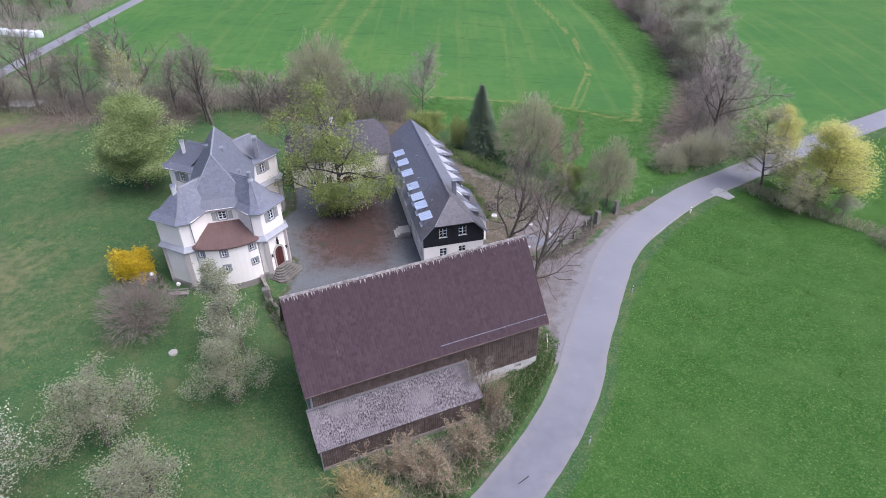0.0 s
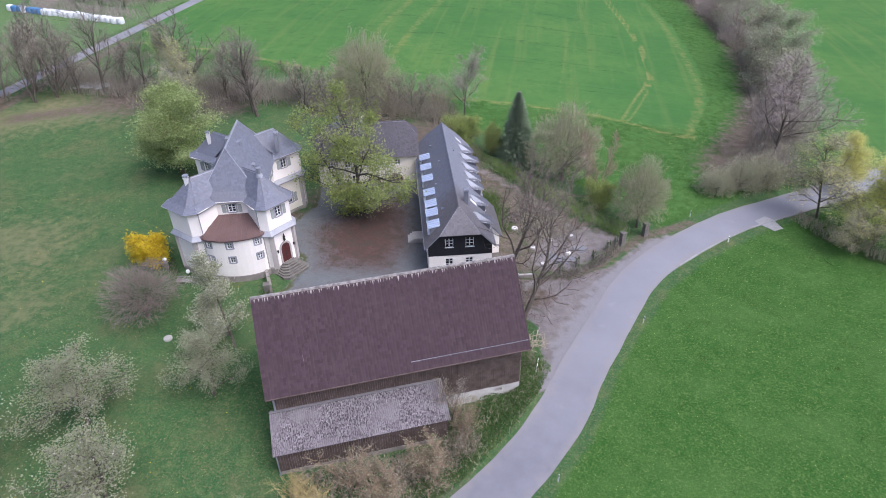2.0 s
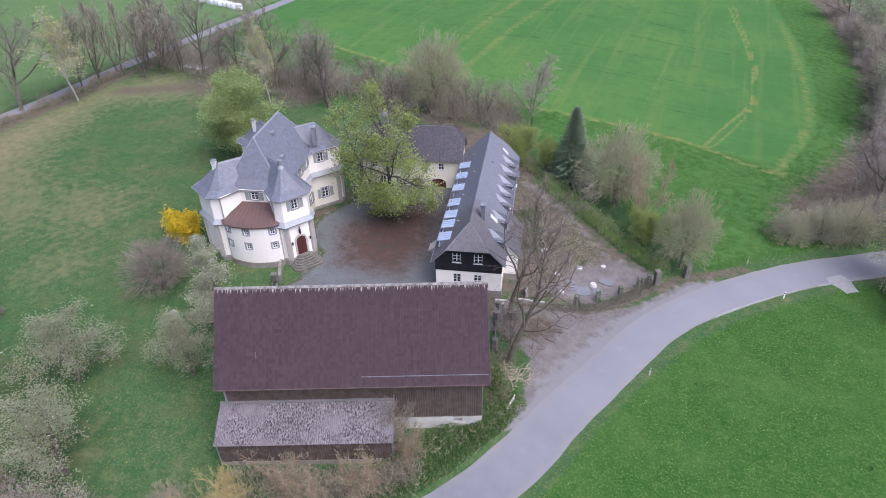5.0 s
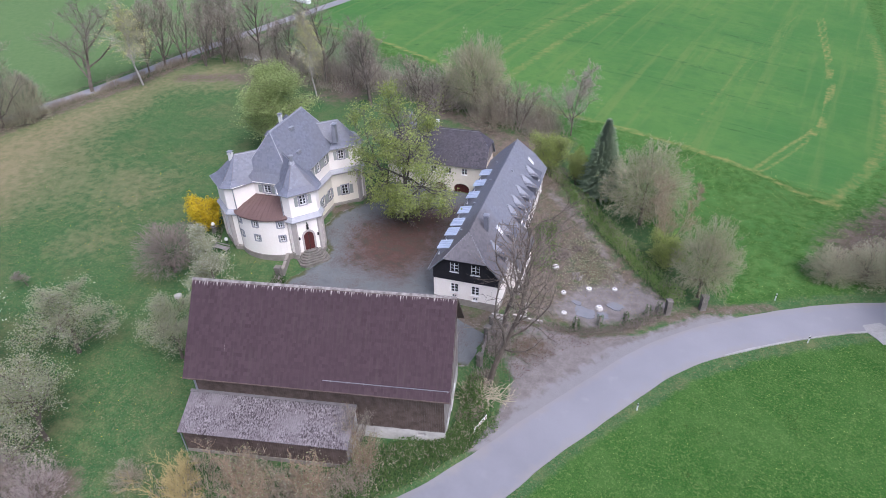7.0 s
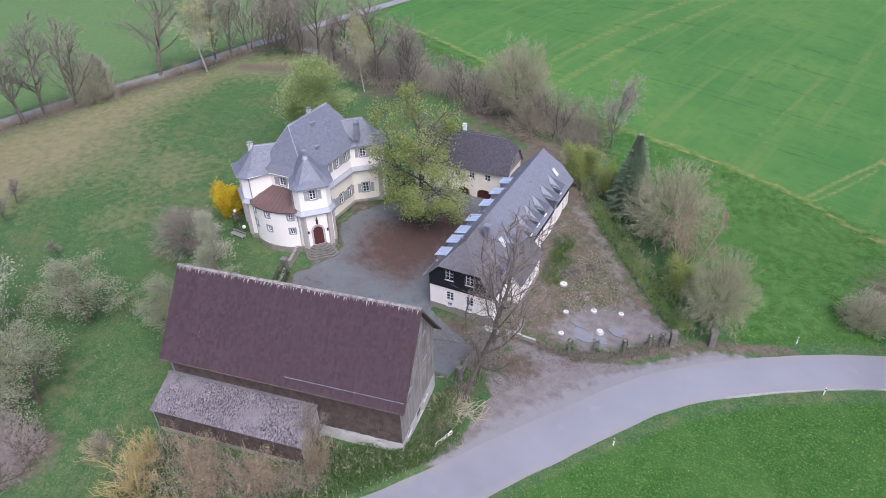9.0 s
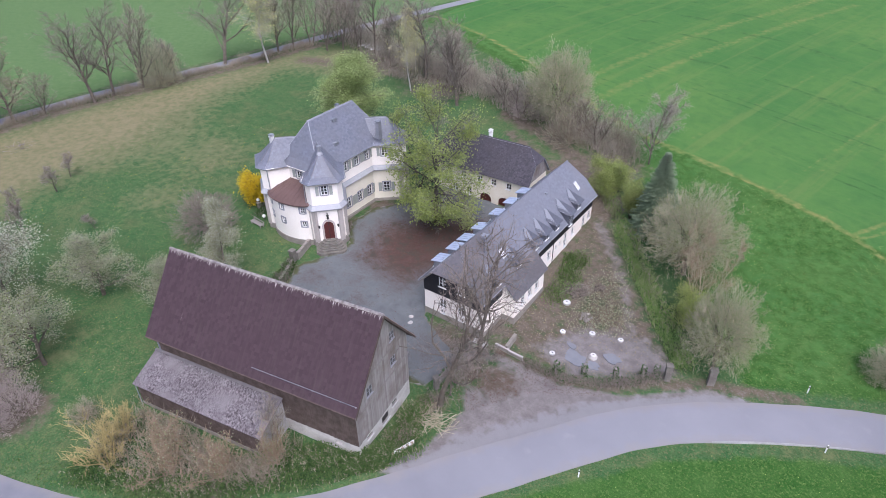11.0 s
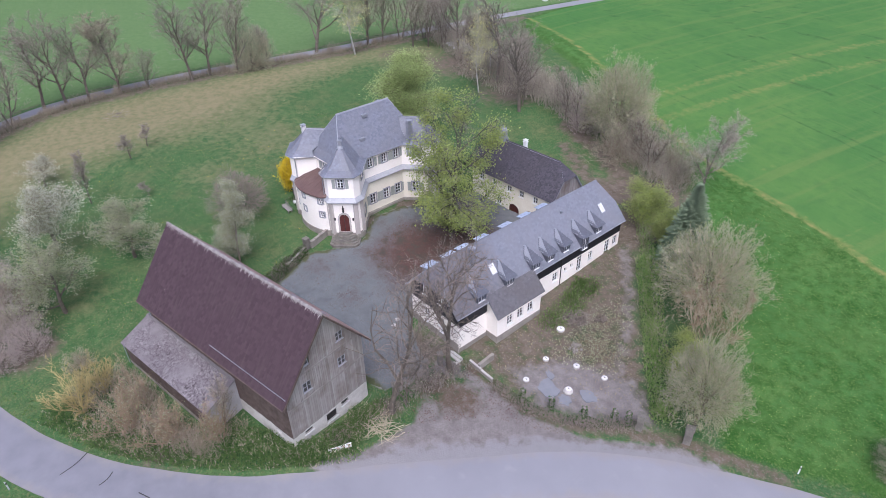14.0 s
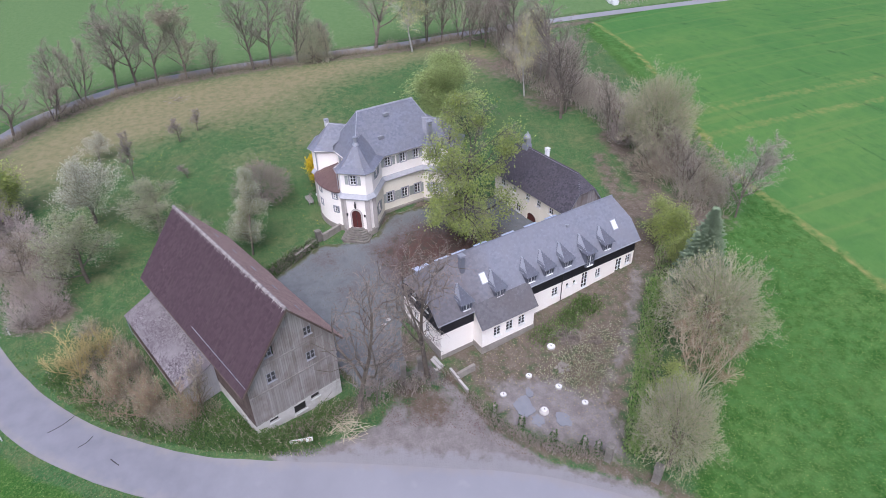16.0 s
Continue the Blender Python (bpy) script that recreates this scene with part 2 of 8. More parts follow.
def land():
    """Meadow, crop, dry grass, bare soil and gravel, mixed by the masks laid over the sheet."""
    s = Shade("meadow_and_soil", 0.95, 0.0, 0.08)
    fine, mid, wide = s.noise(7.0, 5, 0.65), s.noise(0.9, 5, 0.6), s.noise(0.12, 4, 0.6)
    clump, patchy = s.noise(4.2, 4, 0.65), s.noise(0.22, 4, 0.6)
    grass = s.mix(s.ramp(mid, 0.35, 0.68), (0.043, 0.108, 0.038), (0.076, 0.142, 0.050))
    grass = s.mix(s.ramp(wide, 0.45, 0.7), grass, s.mix(s.ramp(mid, 0.4, 0.6), (0.064, 0.118, 0.044), (0.112, 0.143, 0.062)))
    grass = s.mix(s.math("MULTIPLY", s.ramp(fine, 0.45, 0.7), 0.85), grass, (0.024, 0.052, 0.014))
    grass = s.mix(s.math("MULTIPLY", s.ramp(patchy, 0.52, 0.74), 0.5), grass, s.mix(s.ramp(mid, 0.35, 0.65), (0.105, 0.115, 0.050), (0.160, 0.148, 0.076)))
    grass = s.mix(s.math("MULTIPLY", s.ramp(clump, 0.53, 0.60), 0.65), grass, (0.138, 0.142, 0.066))
    crop = s.mix(s.ramp(s.noise(0.05, 5), 0.38, 0.66), (0.058, 0.147, 0.038), (0.090, 0.178, 0.045))
    crop = s.mix(s.math("MULTIPLY", s.ramp(s.noise(0.5, 4), 0.45, 0.7), 0.5), crop, (0.050, 0.128, 0.038))
    rows = s.noise(1.0, 3, 0.6, s.stretch(0.12, 2.2, 0.1))
    crop = s.mix(s.math("MULTIPLY", s.ramp(rows, 0.48, 0.7), 0.35), crop, (0.110, 0.182, 0.054))
    cross = s.noise(1.0, 3, 0.6, s.stretch(0.45, 0.02, 0.1))
    crop = s.mix(s.math("MULTIPLY", s.ramp(cross, 0.52, 0.72), 0.5), crop, (0.135, 0.186, 0.056))
    crop = s.mix(s.math("MULTIPLY", s.ramp(fine, 0.48, 0.75), 0.5), crop, (0.030, 0.086, 0.020))
    lush = s.mix(s.ramp(mid, 0.35, 0.65), (0.036, 0.103, 0.018), (0.058, 0.128, 0.026))
    lush = s.mix(s.math("MULTIPLY", s.ramp(fine, 0.45, 0.68), 0.85), lush, (0.017, 0.050, 0.010))
    lush = s.mix(s.math("MULTIPLY", s.ramp(clump, 0.53, 0.61), 0.7), lush, (0.112, 0.162, 0.047))
    lush = s.mix(s.math("MULTIPLY", s.ramp(wide, 0.46, 0.66), 0.4), lush, (0.078, 0.145, 0.038))
    dry = s.mix(s.ramp(mid, 0.25, 0.75), (0.178, 0.162, 0.084), (0.215, 0.188, 0.108))
    dry = s.mix(s.math("MULTIPLY", s.ramp(clump, 0.5, 0.7), 0.4), dry, (0.125, 0.120, 0.062))
    soil = s.mix(s.ramp(mid, 0.3, 0.7), (0.085, 0.066, 0.050), (0.155, 0.124, 0.098))
    soil = s.mix(s.math("MULTIPLY", s.ramp(clump, 0.54, 0.62), 0.5), soil, (0.20, 0.18, 0.16))
    soil = s.mix(s.math("MULTIPLY", s.ramp(fine, 0.5, 0.7), 0.5), soil, (0.06, 0.08, 0.03))
    gravel = s.mix(s.ramp(mid, 0.35, 0.65), (0.162, 0.145, 0.138), (0.225, 0.206, 0.198))
    gravel = s.mix(s.math("MULTIPLY", s.ramp(fine, 0.4, 0.7), 0.5), gravel, (0.105, 0.09, 0.083))
    track = s.mix(s.ramp(mid, 0.3, 0.7), (0.125, 0.170, 0.050), (0.235, 0.215, 0.078))
    # green beyond the lane, with distance haze put into its paler tone
    west = s.mix(s.ramp(mid, 0.3, 0.7), (0.088, 0.152, 0.055), (0.116, 0.178, 0.070))
    c = grass
    wobble = s.math("ADD", s.math("MULTIPLY", s.math("SUBTRACT", mid, 0.5), 1.3), s.math("MULTIPLY", s.math("SUBTRACT", fine, 0.5), 0.7))
    for name, tone in (("lush", lush), ("crop", crop), ("dry", dry), ("soil", soil), ("gravel", gravel), ("dust", s.mix(mid, (0.19, 0.183, 0.188), (0.235, 0.228, 0.232))), ("track", track), ("rut", (0.036, 0.092, 0.028)), ("west", west)):
        lo, hi = (0.26, 0.74) if name == "dry" else (0.38, 0.62)
        c = s.mix(s.ramp(s.math("ADD", s.attr(name), s.math("MULTIPLY", wobble, {"dust": 0.8, "track": 0.3, "rut": 0.45, "dry": 0.42}.get(name, 0.55))), lo, hi), c, tone)
    return s.colour(c).bump(s.math("ADD", fine, clump), 0.6, 0.10).m


MAT["land"] = land()


def yard():
    s = Shade("grey_gravel_yard", 0.92, 0.0, 0.12)
    mid, fine = s.noise(0.8, 5, 0.65), s.noise(9, 4, 0.65)
    c = s.mix(s.ramp(mid, 0.3, 0.7), (0.114, 0.122, 0.126), (0.178, 0.186, 0.191))
    c = s.mix(s.math("MULTIPLY", s.ramp(fine, 0.4, 0.7), 0.45), c, (0.09, 0.09, 0.085))
    leaf = s.math("ADD", s.attr("leaf"), s.math("MULTIPLY", s.math("SUBTRACT", mid, 0.5), 1.4))
    leaf = s.math("ADD", leaf, s.math("MULTIPLY", s.math("SUBTRACT", fine, 0.5), 1.0))
    c = s.mix(s.ramp(leaf, 0.3, 0.85), c, s.mix(s.ramp(mid, 0.35, 0.65), s.mix(s.noise(14, 3), (0.074, 0.038, 0.032), (0.118, 0.062, 0.052)), (0.07, 0.062, 0.05)))
    grass = s.math("ADD", s.attr("verge"), s.math("MULTIPLY", s.math("SUBTRACT", mid, 0.5), 1.5))
    c = s.mix(s.ramp(grass, 0.45, 0.8), c, s.mix(fine, (0.055, 0.075, 0.03), (0.10, 0.095, 0.05)))
    return s.colour(c).bump(fine, 0.4, 0.03).m


MAT["yard"] = yard()
for key, a, b in (
    ("twig_grey", (0.23, 0.20, 0.16), (0.36, 0.32, 0.26)),
    ("twig_purple", (0.275, 0.225, 0.208), (0.415, 0.352, 0.32)),
    ("twig_tan", (0.30, 0.265, 0.185), (0.45, 0.405, 0.29)),
    ("twig_dark", (0.17, 0.145, 0.122), (0.28, 0.245, 0.21)),
    ("twig_ochre", (0.27, 0.21, 0.09), (0.40, 0.325, 0.145)),
    ("twig_scrub", (0.19, 0.16, 0.12), (0.32, 0.275, 0.205)),
    ("leaf_bramble", (0.06, 0.12, 0.03), (0.14, 0.215, 0.07)),
    ("twig_plum", (0.155, 0.125, 0.108), (0.26, 0.215, 0.185)),
    ("leaf_hedge", (0.155, 0.265, 0.07), (0.265, 0.375, 0.12)),
    ("twig_rust", (0.20, 0.145, 0.095), (0.32, 0.245, 0.165)),
    ("leaf_lime", (0.25, 0.31, 0.08), (0.41, 0.47, 0.15)),
    ("leaf_dark", (0.03, 0.07, 0.018), (0.07, 0.13, 0.03)),
    ("leaf_yellow", (0.58, 0.57, 0.18), (0.80, 0.77, 0.28)),
    ("leaf_soft", (0.20, 0.25, 0.10), (0.32, 0.36, 0.16)),
    ("leaf_spring", (0.34, 0.42, 0.16), (0.45, 0.54, 0.23)),
    ("leaf_gold", (0.50, 0.34, 0.012), (0.82, 0.66, 0.04)),
    ("leaf_sage", (0.29, 0.30, 0.19), (0.43, 0.44, 0.30)),
    ("blossom", (0.52, 0.51, 0.41), (0.75, 0.74, 0.62)),
    ("needle", (0.135, 0.178, 0.105), (0.17, 0.22, 0.135)),
    ("grass_blade", (0.055, 0.12, 0.025), (0.13, 0.20, 0.055)),
    ("straw", (0.20, 0.17, 0.10), (0.29, 0.25, 0.155)),
    ("dead_leaf", (0.065, 0.036, 0.028), (0.13, 0.075, 0.055)),
):
    MAT[key] = foliage(key, a, b, glow=0.5 if key.startswith(("leaf", "blossom", "grass")) else 0.0)

# mesh helpers ------------------------------------------------------------


def link_mesh(name, V, F, material, parent=None, label="", smooth=False):
    me = bpy.data.meshes.new(name)
    me.from_pydata([tuple(v) for v in V], [], F)
    me.materials.append(MAT[material])
    if smooth:
        me.polygons.foreach_set("use_smooth", [True] * len(me.polygons))
    me.update()
    ob = new(name, me)
    if parent is not None:
        ob.parent = parent
    return tagged(ob, label)


def part(name, shape, material, parent, label="", smooth=False):
    return link_mesh(name, shape.V, shape.F, material, parent, label, smooth)


def again(ob, parent, m):
    """Another object on the same mesh, under the parent, with its own sub-parts."""
    o = new(ob.name.split(".")[0], ob.data)
    o.parent, o.matrix_basis = parent, m
    for child in ob.children:
        again(child, o, child.matrix_basis.copy())
    return o


class Shape:
    """Vertices and faces that are put together piece by piece."""

    def __init__(self):
        self.V, self.F = [], []

    def add(self, V, F):
        k = len(self.V)
        self.V.extend(V)
        self.F.extend([tuple(i + k for i in f) for f in F])
        return self

    def hexa(self, bottom, top):
        n = len(bottom)
        F = [tuple(range(n - 1, -1, -1)), tuple(range(n, 2 * n))]
        F += [(i, (i + 1) % n, n + (i + 1) % n, n + i) for i in range(n)]
        return self.add([tuple(p) for p in bottom] + [tuple(p) for p in top], F)

    def box(self, x0, y0, z0, x1, y1, z1, taper=0.0):
        t = taper
        return self.hexa([(x0, y0, z0), (x1, y0, z0), (x1, y1, z0), (x0, y1, z0)],
                         [(x0 + t, y0 + t, z1), (x1 - t, y0 + t, z1), (x1 - t, y1 - t, z1), (x0 + t, y1 - t, z1)])

    def tube(self, p, q, r0, r1, n=5, caps=False):
        p, q = Vector(p), Vector(q)
        a = (q - p).normalized()
        s = a.orthogonal().normalized()
        c = a.cross(s)
        V = [b + (s * math.cos(2 * math.pi * i / n) + c * math.sin(2 * math.pi * i / n)) * r for b, r in ((p, r0), (q, r1)) for i in range(n)]
        F = [(i, (i + 1) % n, n + (i + 1) % n, n + i) for i in range(n)]
        if caps:
            F += [tuple(range(n - 1, -1, -1)), tuple(range(n, 2 * n))]
        return self.add([tuple(v) for v in V], F)

    def lathe(self, rings, n=12, x=0.0, y=0.0):
        """Rings of (radius, height), closed below and above."""
        V = [(x + r * math.cos(2 * math.pi * i / n), y + r * math.sin(2 * math.pi * i / n), z) for r, z in rings for i in range(n)]
        F = [(k * n + i, k * n + (i + 1) % n, (k + 1) * n + (i + 1) % n, (k + 1) * n + i) for k in range(len(rings) - 1) for i in range(n)]
        F += [tuple(range(n - 1, -1, -1)), tuple(range((len(rings) - 1) * n, len(rings) * n))]
        return self.add(V, F)

    def moved(self, m):
        self.V = [tuple(m @ Vector(v)) for v in self.V]
        return self


def empty(name, x, y, z, turn, label, category, group=""):
    ob = new(name)
    ob.matrix_basis = pose(x, y, z, 0, 0, turn)
    return tagged(ob, label, category, group)


def wall(shape, p, q, z0, z1, holes=(), thick=0.4):
    """An upright wall from p to q, its outside on the right of the way; holes of (along, bottom, width, height) go through it."""
    p, q = Vector((*p, 0)), Vector((*q, 0))
    length = (q - p).length
    a = (q - p) / length
    inward = Vector((-a.y, a.x, 0)) * thick
    xs = sorted({0.0, length, *(v for s, b, w, h in holes for v in (s - w / 2, s + w / 2))})
    zs = sorted({z0, z1, *(v for s, b, w, h in holes for v in (b, b + h))})

    def at(s, z, deep=False):
        v = p + a * s + (inward if deep else Vector())
        return (v.x, v.y, z)

    for s0, s1 in zip(xs, xs[1:]):
        for b0, b1 in zip(zs, zs[1:]):
            ms, mb = (s0 + s1) / 2, (b0 + b1) / 2
            if any(abs(ms - s) < w / 2 and b < mb < b + h for s, b, w, h in holes):
                continue
            shape.add([at(s0, b0), at(s1, b0), at(s1, b1), at(s0, b1)], [(0, 1, 2, 3)])
            shape.add([at(s0, b0, 1), at(s1, b0, 1), at(s1, b1, 1), at(s0, b1, 1)], [(3, 2, 1, 0)])
    for s, b, w, h in holes:
        c = [(s - w / 2, b), (s + w / 2, b), (s + w / 2, b + h), (s - w / 2, b + h)]
        for (sa, ba), (sb, bb) in zip(c, c[1:] + c[:1]):
            shape.add([at(sa, ba), at(sb, bb), at(sb, bb, 1), at(sa, ba, 1)], [(0, 3, 2, 1)])
    shape.add([at(0, z1), at(length, z1), at(length, z1, 1), at(0, z1, 1)], [(0, 1, 2, 3)])
    return shape


def on_wall(p, q, s, z):
    """The pose of a thing on the wall's outside: x along the wall, y into it, z up."""
    a = (Vector((*q, 0)) - Vector((*p, 0))).normalized()
    v = Vector((*p, 0)) + a * s
    return Matrix.Translation((v.x, v.y, z)) @ Matrix.Rotation(math.atan2(a.y, a.x), 4, "Z")


WINDOWS = {}


def window(house, m, w, h, cols=2, rows=3, surround=None, depth=0.12, frame_mat="white", name="window", pane="glass"):
    """A casement in its opening: frame with glazing bars, pane, sill and, where wanted, a painted surround."""
    key = (round(w, 2), round(h, 2), cols, rows, surround, depth, frame_mat, name)
    if key in WINDOWS:
        return again(WINDOWS[key], house, m)
    f = Shape()
    t, b = 0.075, 0.035
    for x0, x1 in ((-w / 2, -w / 2 + t), (w / 2 - t, w / 2)):
        f.box(x0, depth, 0, x1, depth + 0.07, h)
    for z0, z1 in ((0, t), (h - t, h)):
        f.box(-w / 2 + t, depth, z0, w / 2 - t, depth + 0.07, z1)
    for i in range(1, cols):
        x = -w / 2 + w * i / cols
        f.box(x - b * 1.3, depth - 0.005, t, x + b * 1.3, depth + 0.06, h - t)
    for j in range(1, rows):
        z = h * j / rows
        f.box(-w / 2 + t, depth + 0.012, z - b * 0.8, w / 2 - t, depth + 0.052, z + b * 0.8)
    ob = part(name, f, frame_mat, house)
    ob.matrix_basis = m
    part("pane", Shape().box(-w / 2 + t, depth + 0.025, t, w / 2 - t, depth + 0.035, h - t), pane, ob).visible_shadow = False
    part("sill", Shape().box(-w / 2 - 0.06, -0.09, -0.06, w / 2 + 0.06, depth, 0), "surround" if surround else frame_mat, ob)
    if surround:
        r = Shape()
        for x0, x1 in ((-w / 2 - 0.2, -w / 2), (w / 2, w / 2 + 0.2)):
            r.box(x0, -0.025, -0.06, x1, 0.02, h + 0.2)
        r.box(-w / 2, -0.025, h, w / 2, 0.02, h + 0.2)
        part("surround", r, surround, ob)
    WINDOWS[key] = ob
    return ob


def shutter(house, m, w, h):
    s = Shape().box(0, -0.05, 0, w, -0.012, h)
    for k in range(int(h / 0.11)):
        s.hexa([(0.06, -0.07, 0.06 + k * 0.11), (w - 0.06, -0.07, 0.06 + k * 0.11), (w - 0.06, -0.045, 0.06 + k * 0.11), (0.06, -0.045, 0.06 + k * 0.11)],
               [(0.06, -0.052, 0.13 + k * 0.11), (w - 0.06, -0.052, 0.13 + k * 0.11), (w - 0.06, -0.045, 0.13 + k * 0.11), (0.06, -0.045, 0.13 + k * 0.11)])
    ob = part("shutter", s, "shutter", house)
    ob.matrix_basis = m
    return ob


def shuttered(house, p, q, s, z, w, h, cols=2, rows=3):
    window(house, on_wall(p, q, s, z), w, h, cols, rows, "surround")
    for x in (-w / 2 - 0.24 - w * 0.52, w / 2 + 0.24):
        shutter(house, on_wall(p, q, s + x, z), w * 0.52, h)


def tiled(shape, poly, w, l, lift=0.03, seed=1, wave=0.0):
    """Lays tiles over a flat convex roof face given by its corners, the first two of them on the lower edge."""
    rnd = random.Random(seed)
    P = [Vector(v) for v in poly]
    n = (P[1] - P[0]).cross(P[2] - P[0]).normalized()
    if n.z < 0:
        n = -n
    u = Vector((0, 0, 1)).cross(n).normalized()
    v = n.cross(u)
    U, W = [(p - P[0]).dot(u) for p in P], [(p - P[0]).dot(v) for p in P]
    k, lo, hi = 0, min(W), max(W)
    while lo + k * l < hi - 0.02:
        v0 = lo + k * l
        mid = min(v0 + l * 0.5, hi - 0.01)
        cut = []
        for i in range(len(P)):
            a, b = W[i], W[(i + 1) % len(P)]
            if (a - mid) * (b - mid) < 0:
                cut.append(U[i] + (U[(i + 1) % len(P)] - U[i]) * (mid - a) / (b - a))
        if len(cut) >= 2:
            s, e = min(cut), max(cut)
            x = s - (0 if wave else (k % 2) * w * 0.5)
            while x < e - 0.01:
                x0, x1 = max(x, s), min(x + w * 0.985, e)
                if x1 - x0 > 0.03:
                    j0, j1 = lift * rnd.uniform(0.75, 1.25), lift * rnd.uniform(0.75, 1.25)
                    q = [P[0] + u * x0 + v * (v0 - 0.02) + n * j0, P[0] + u * x1 + v * (v0 - 0.02) + n * j1,
                         P[0] + u * x1 + v * min(v0 + l, hi) + n * 0.006, P[0] + u * x0 + v * min(v0 + l, hi) + n * 0.006]
                    if wave:
                        m0, m1 = (q[0] + q[1]) / 2 + n * wave, (q[2] + q[3]) / 2 + n * wave
                        g = [q[0] - n * j0, q[1] - n * j1]
                        shape.add([*q, m0, m1, *g], [(0, 4, 5, 3), (4, 1, 2, 5), (6, 7, 1, 4, 0), (7, 2, 1), (6, 0, 3)])
                    else:
                        shape.add([*q, q[0] - n * j0, q[1] - n * j1], [(0, 1, 2, 3), (4, 5, 1, 0), (5, 2, 1), (4, 0, 3)])
                x += w
        k += 1
    return shape


def slab(shape, poly, down=0.14):
    """A roof face as a board of some thickness."""
    P = [Vector(v) for v in poly]
    n = (P[1] - P[0]).cross(P[2] - P[0]).normalized()
    if n.z < 0:
        P.reverse()
        n = -n
    return shape.hexa([p - n * down for p in P], P)


def roofed(house, name, faces, tile, w=0.3, l=0.24, lift=0.025, under="zinc_dull", wave=0.0, seed=3, label=""):
    base, cover = Shape(), Shape()
    for i, f in enumerate(faces):
        slab(base, f)
        tiled(cover, f, w, l, lift, seed + i, wave)
    ob = part(name, base, under, house, label)
    tagged(part("roof_tiles", cover, tile, ob), kind="stuff")
    return ob


def caps(shape, p, q, r=0.1, step=0.4, wide=1.0):
    """Ridge tiles, one after the other, along an edge."""
    p, q = Vector(p), Vector(q)
    n = max(1, int((q - p).length / step))
    a = (q - p) / n
    side = a.cross(Vector((0, 0, 1))).normalized() * r * wide
    up = side.cross(a).normalized() * r
    if up.z < 0:
        up = -up
    for i in range(n):
        b, c = p + a * i, p + a * (i + 1.06)
        V = []
        for o, k in ((b, 1.0), (c, 0.88)):
            V += [o - side * k - up * 0.25, o - side * 0.5 * k + up * 0.55 * k, o + side * 0.5 * k + up * 0.55 * k, o + side * k - up * 0.25]
        shape.add([tuple(v) for v in V], [(0, 1, 5, 4), (1, 2, 6, 5), (2, 3, 7, 6), (0, 3, 2, 1), (4, 5, 6, 7)])
    return shape

# ground, road and yard ---------------------------------------------------


def spline(points, step=1.0):
    """A smooth way through the points, as an array with a point about every step metres."""
    P = np.array([points[0], *points, points[-1]], float)
    out = []
    for a, b, c, d in zip(P, P[1:], P[2:], P[3:]):
        n = max(2, int(np.linalg.norm(c - b) / step))
        for t in np.arange(n) / n:
            out.append(0.5 * (2 * b + (c - a) * t + (2 * a - 5 * b + 4 * c - d) * t**2 + (3 * b - a - 3 * c + d) * t**3))
    return np.array([*out, P[-1]])


def away(X, Y, line):
    """Distance of the places from a polyline."""
    best = np.full(X.shape, 1e9)
    for (ax, ay), (bx, by) in zip(line[:-1], line[1:]):
        vx, vy = bx - ax, by - ay
        t = np.clip(((X - ax) * vx + (Y - ay) * vy) / (vx * vx + vy * vy + 1e-9), 0, 1)
        best = np.minimum(best, np.hypot(X - ax - t * vx, Y - ay - t * vy))
    return best


def inside(X, Y, poly):
    hit = np.zeros(X.shape, bool)
    for (ax, ay), (bx, by) in zip(poly, poly[1:] + poly[:1]):
        cross = (ay > Y) != (by > Y)
        hit ^= cross & (X < (bx - ax) * (Y - ay) / (by - ay + 1e-12) + ax)
    return hit


def depth_in(X, Y, poly, soft):
    """1 well inside the outline, 0 well outside, over soft metres."""
    d = away(X, Y, poly + poly[:1])
    return np.clip(0.5 + np.where(inside(X, Y, poly), d, -d) / soft, 0, 1)


ROAD = spline([(-120, -20), (-90, -12), (-45, 3.2), (-25, 12.5), (-14.8, 17.9), (-6.5, 22.7), (1.2, 28.9), (7.8, 36.9), (12.25, 44.6), (15.0, 52.3),
               (18.75, 60.7), (23.15, 69.4), (29.3, 76.8), (37.4, 84.2), (45.1, 89.4), (54.0, 95.2), (62.4, 100.8), (80.6, 111.4), (130, 139), (260, 199)])
bow = 0.42 * np.clip((66 - ROAD[:, 1]) / 10, 0, 1) * np.clip((ROAD[:, 1] - 2) / 10, 0, 1)
side = np.gradient(ROAD, axis=0)
side /= np.linalg.norm(side, axis=1)[:, None]
ROAD = ROAD + bow[:, None] * np.stack([side[:, 1], -side[:, 0]], 1)
LANE = spline([(-56, -13), (-64, 0), (-73, 6.5), (-84, 13), (-94, 24.5), (-98.4, 38), (-100, 50), (-100.2, 64), (-99.6, 77), (-98.2, 88), (-95.6, 104), (-91.3, 123), (-87.9, 141), (-85.9, 155), (-82, 190), (-70, 300)])
STREAM = spline([(40, 99), (46, 111), (52, 124), (56, 145), (57, 175), (54, 212), (48, 255), (39, 330)], 3)
YARD = [(-20.3, 57.0), (-17.0, 52.2), (-14.0, 48.2), (5.4, 56.3), (4.6, 61.6), (0.0, 62.4), (-2.9, 63.2), (-8.5, 87.0), (-23.6, 83.6), (-22.3, 77.3), (-24.2, 72.0),
        (-23.5, 67.5), (-19.6, 64.3), (-19.4, 60.6)]
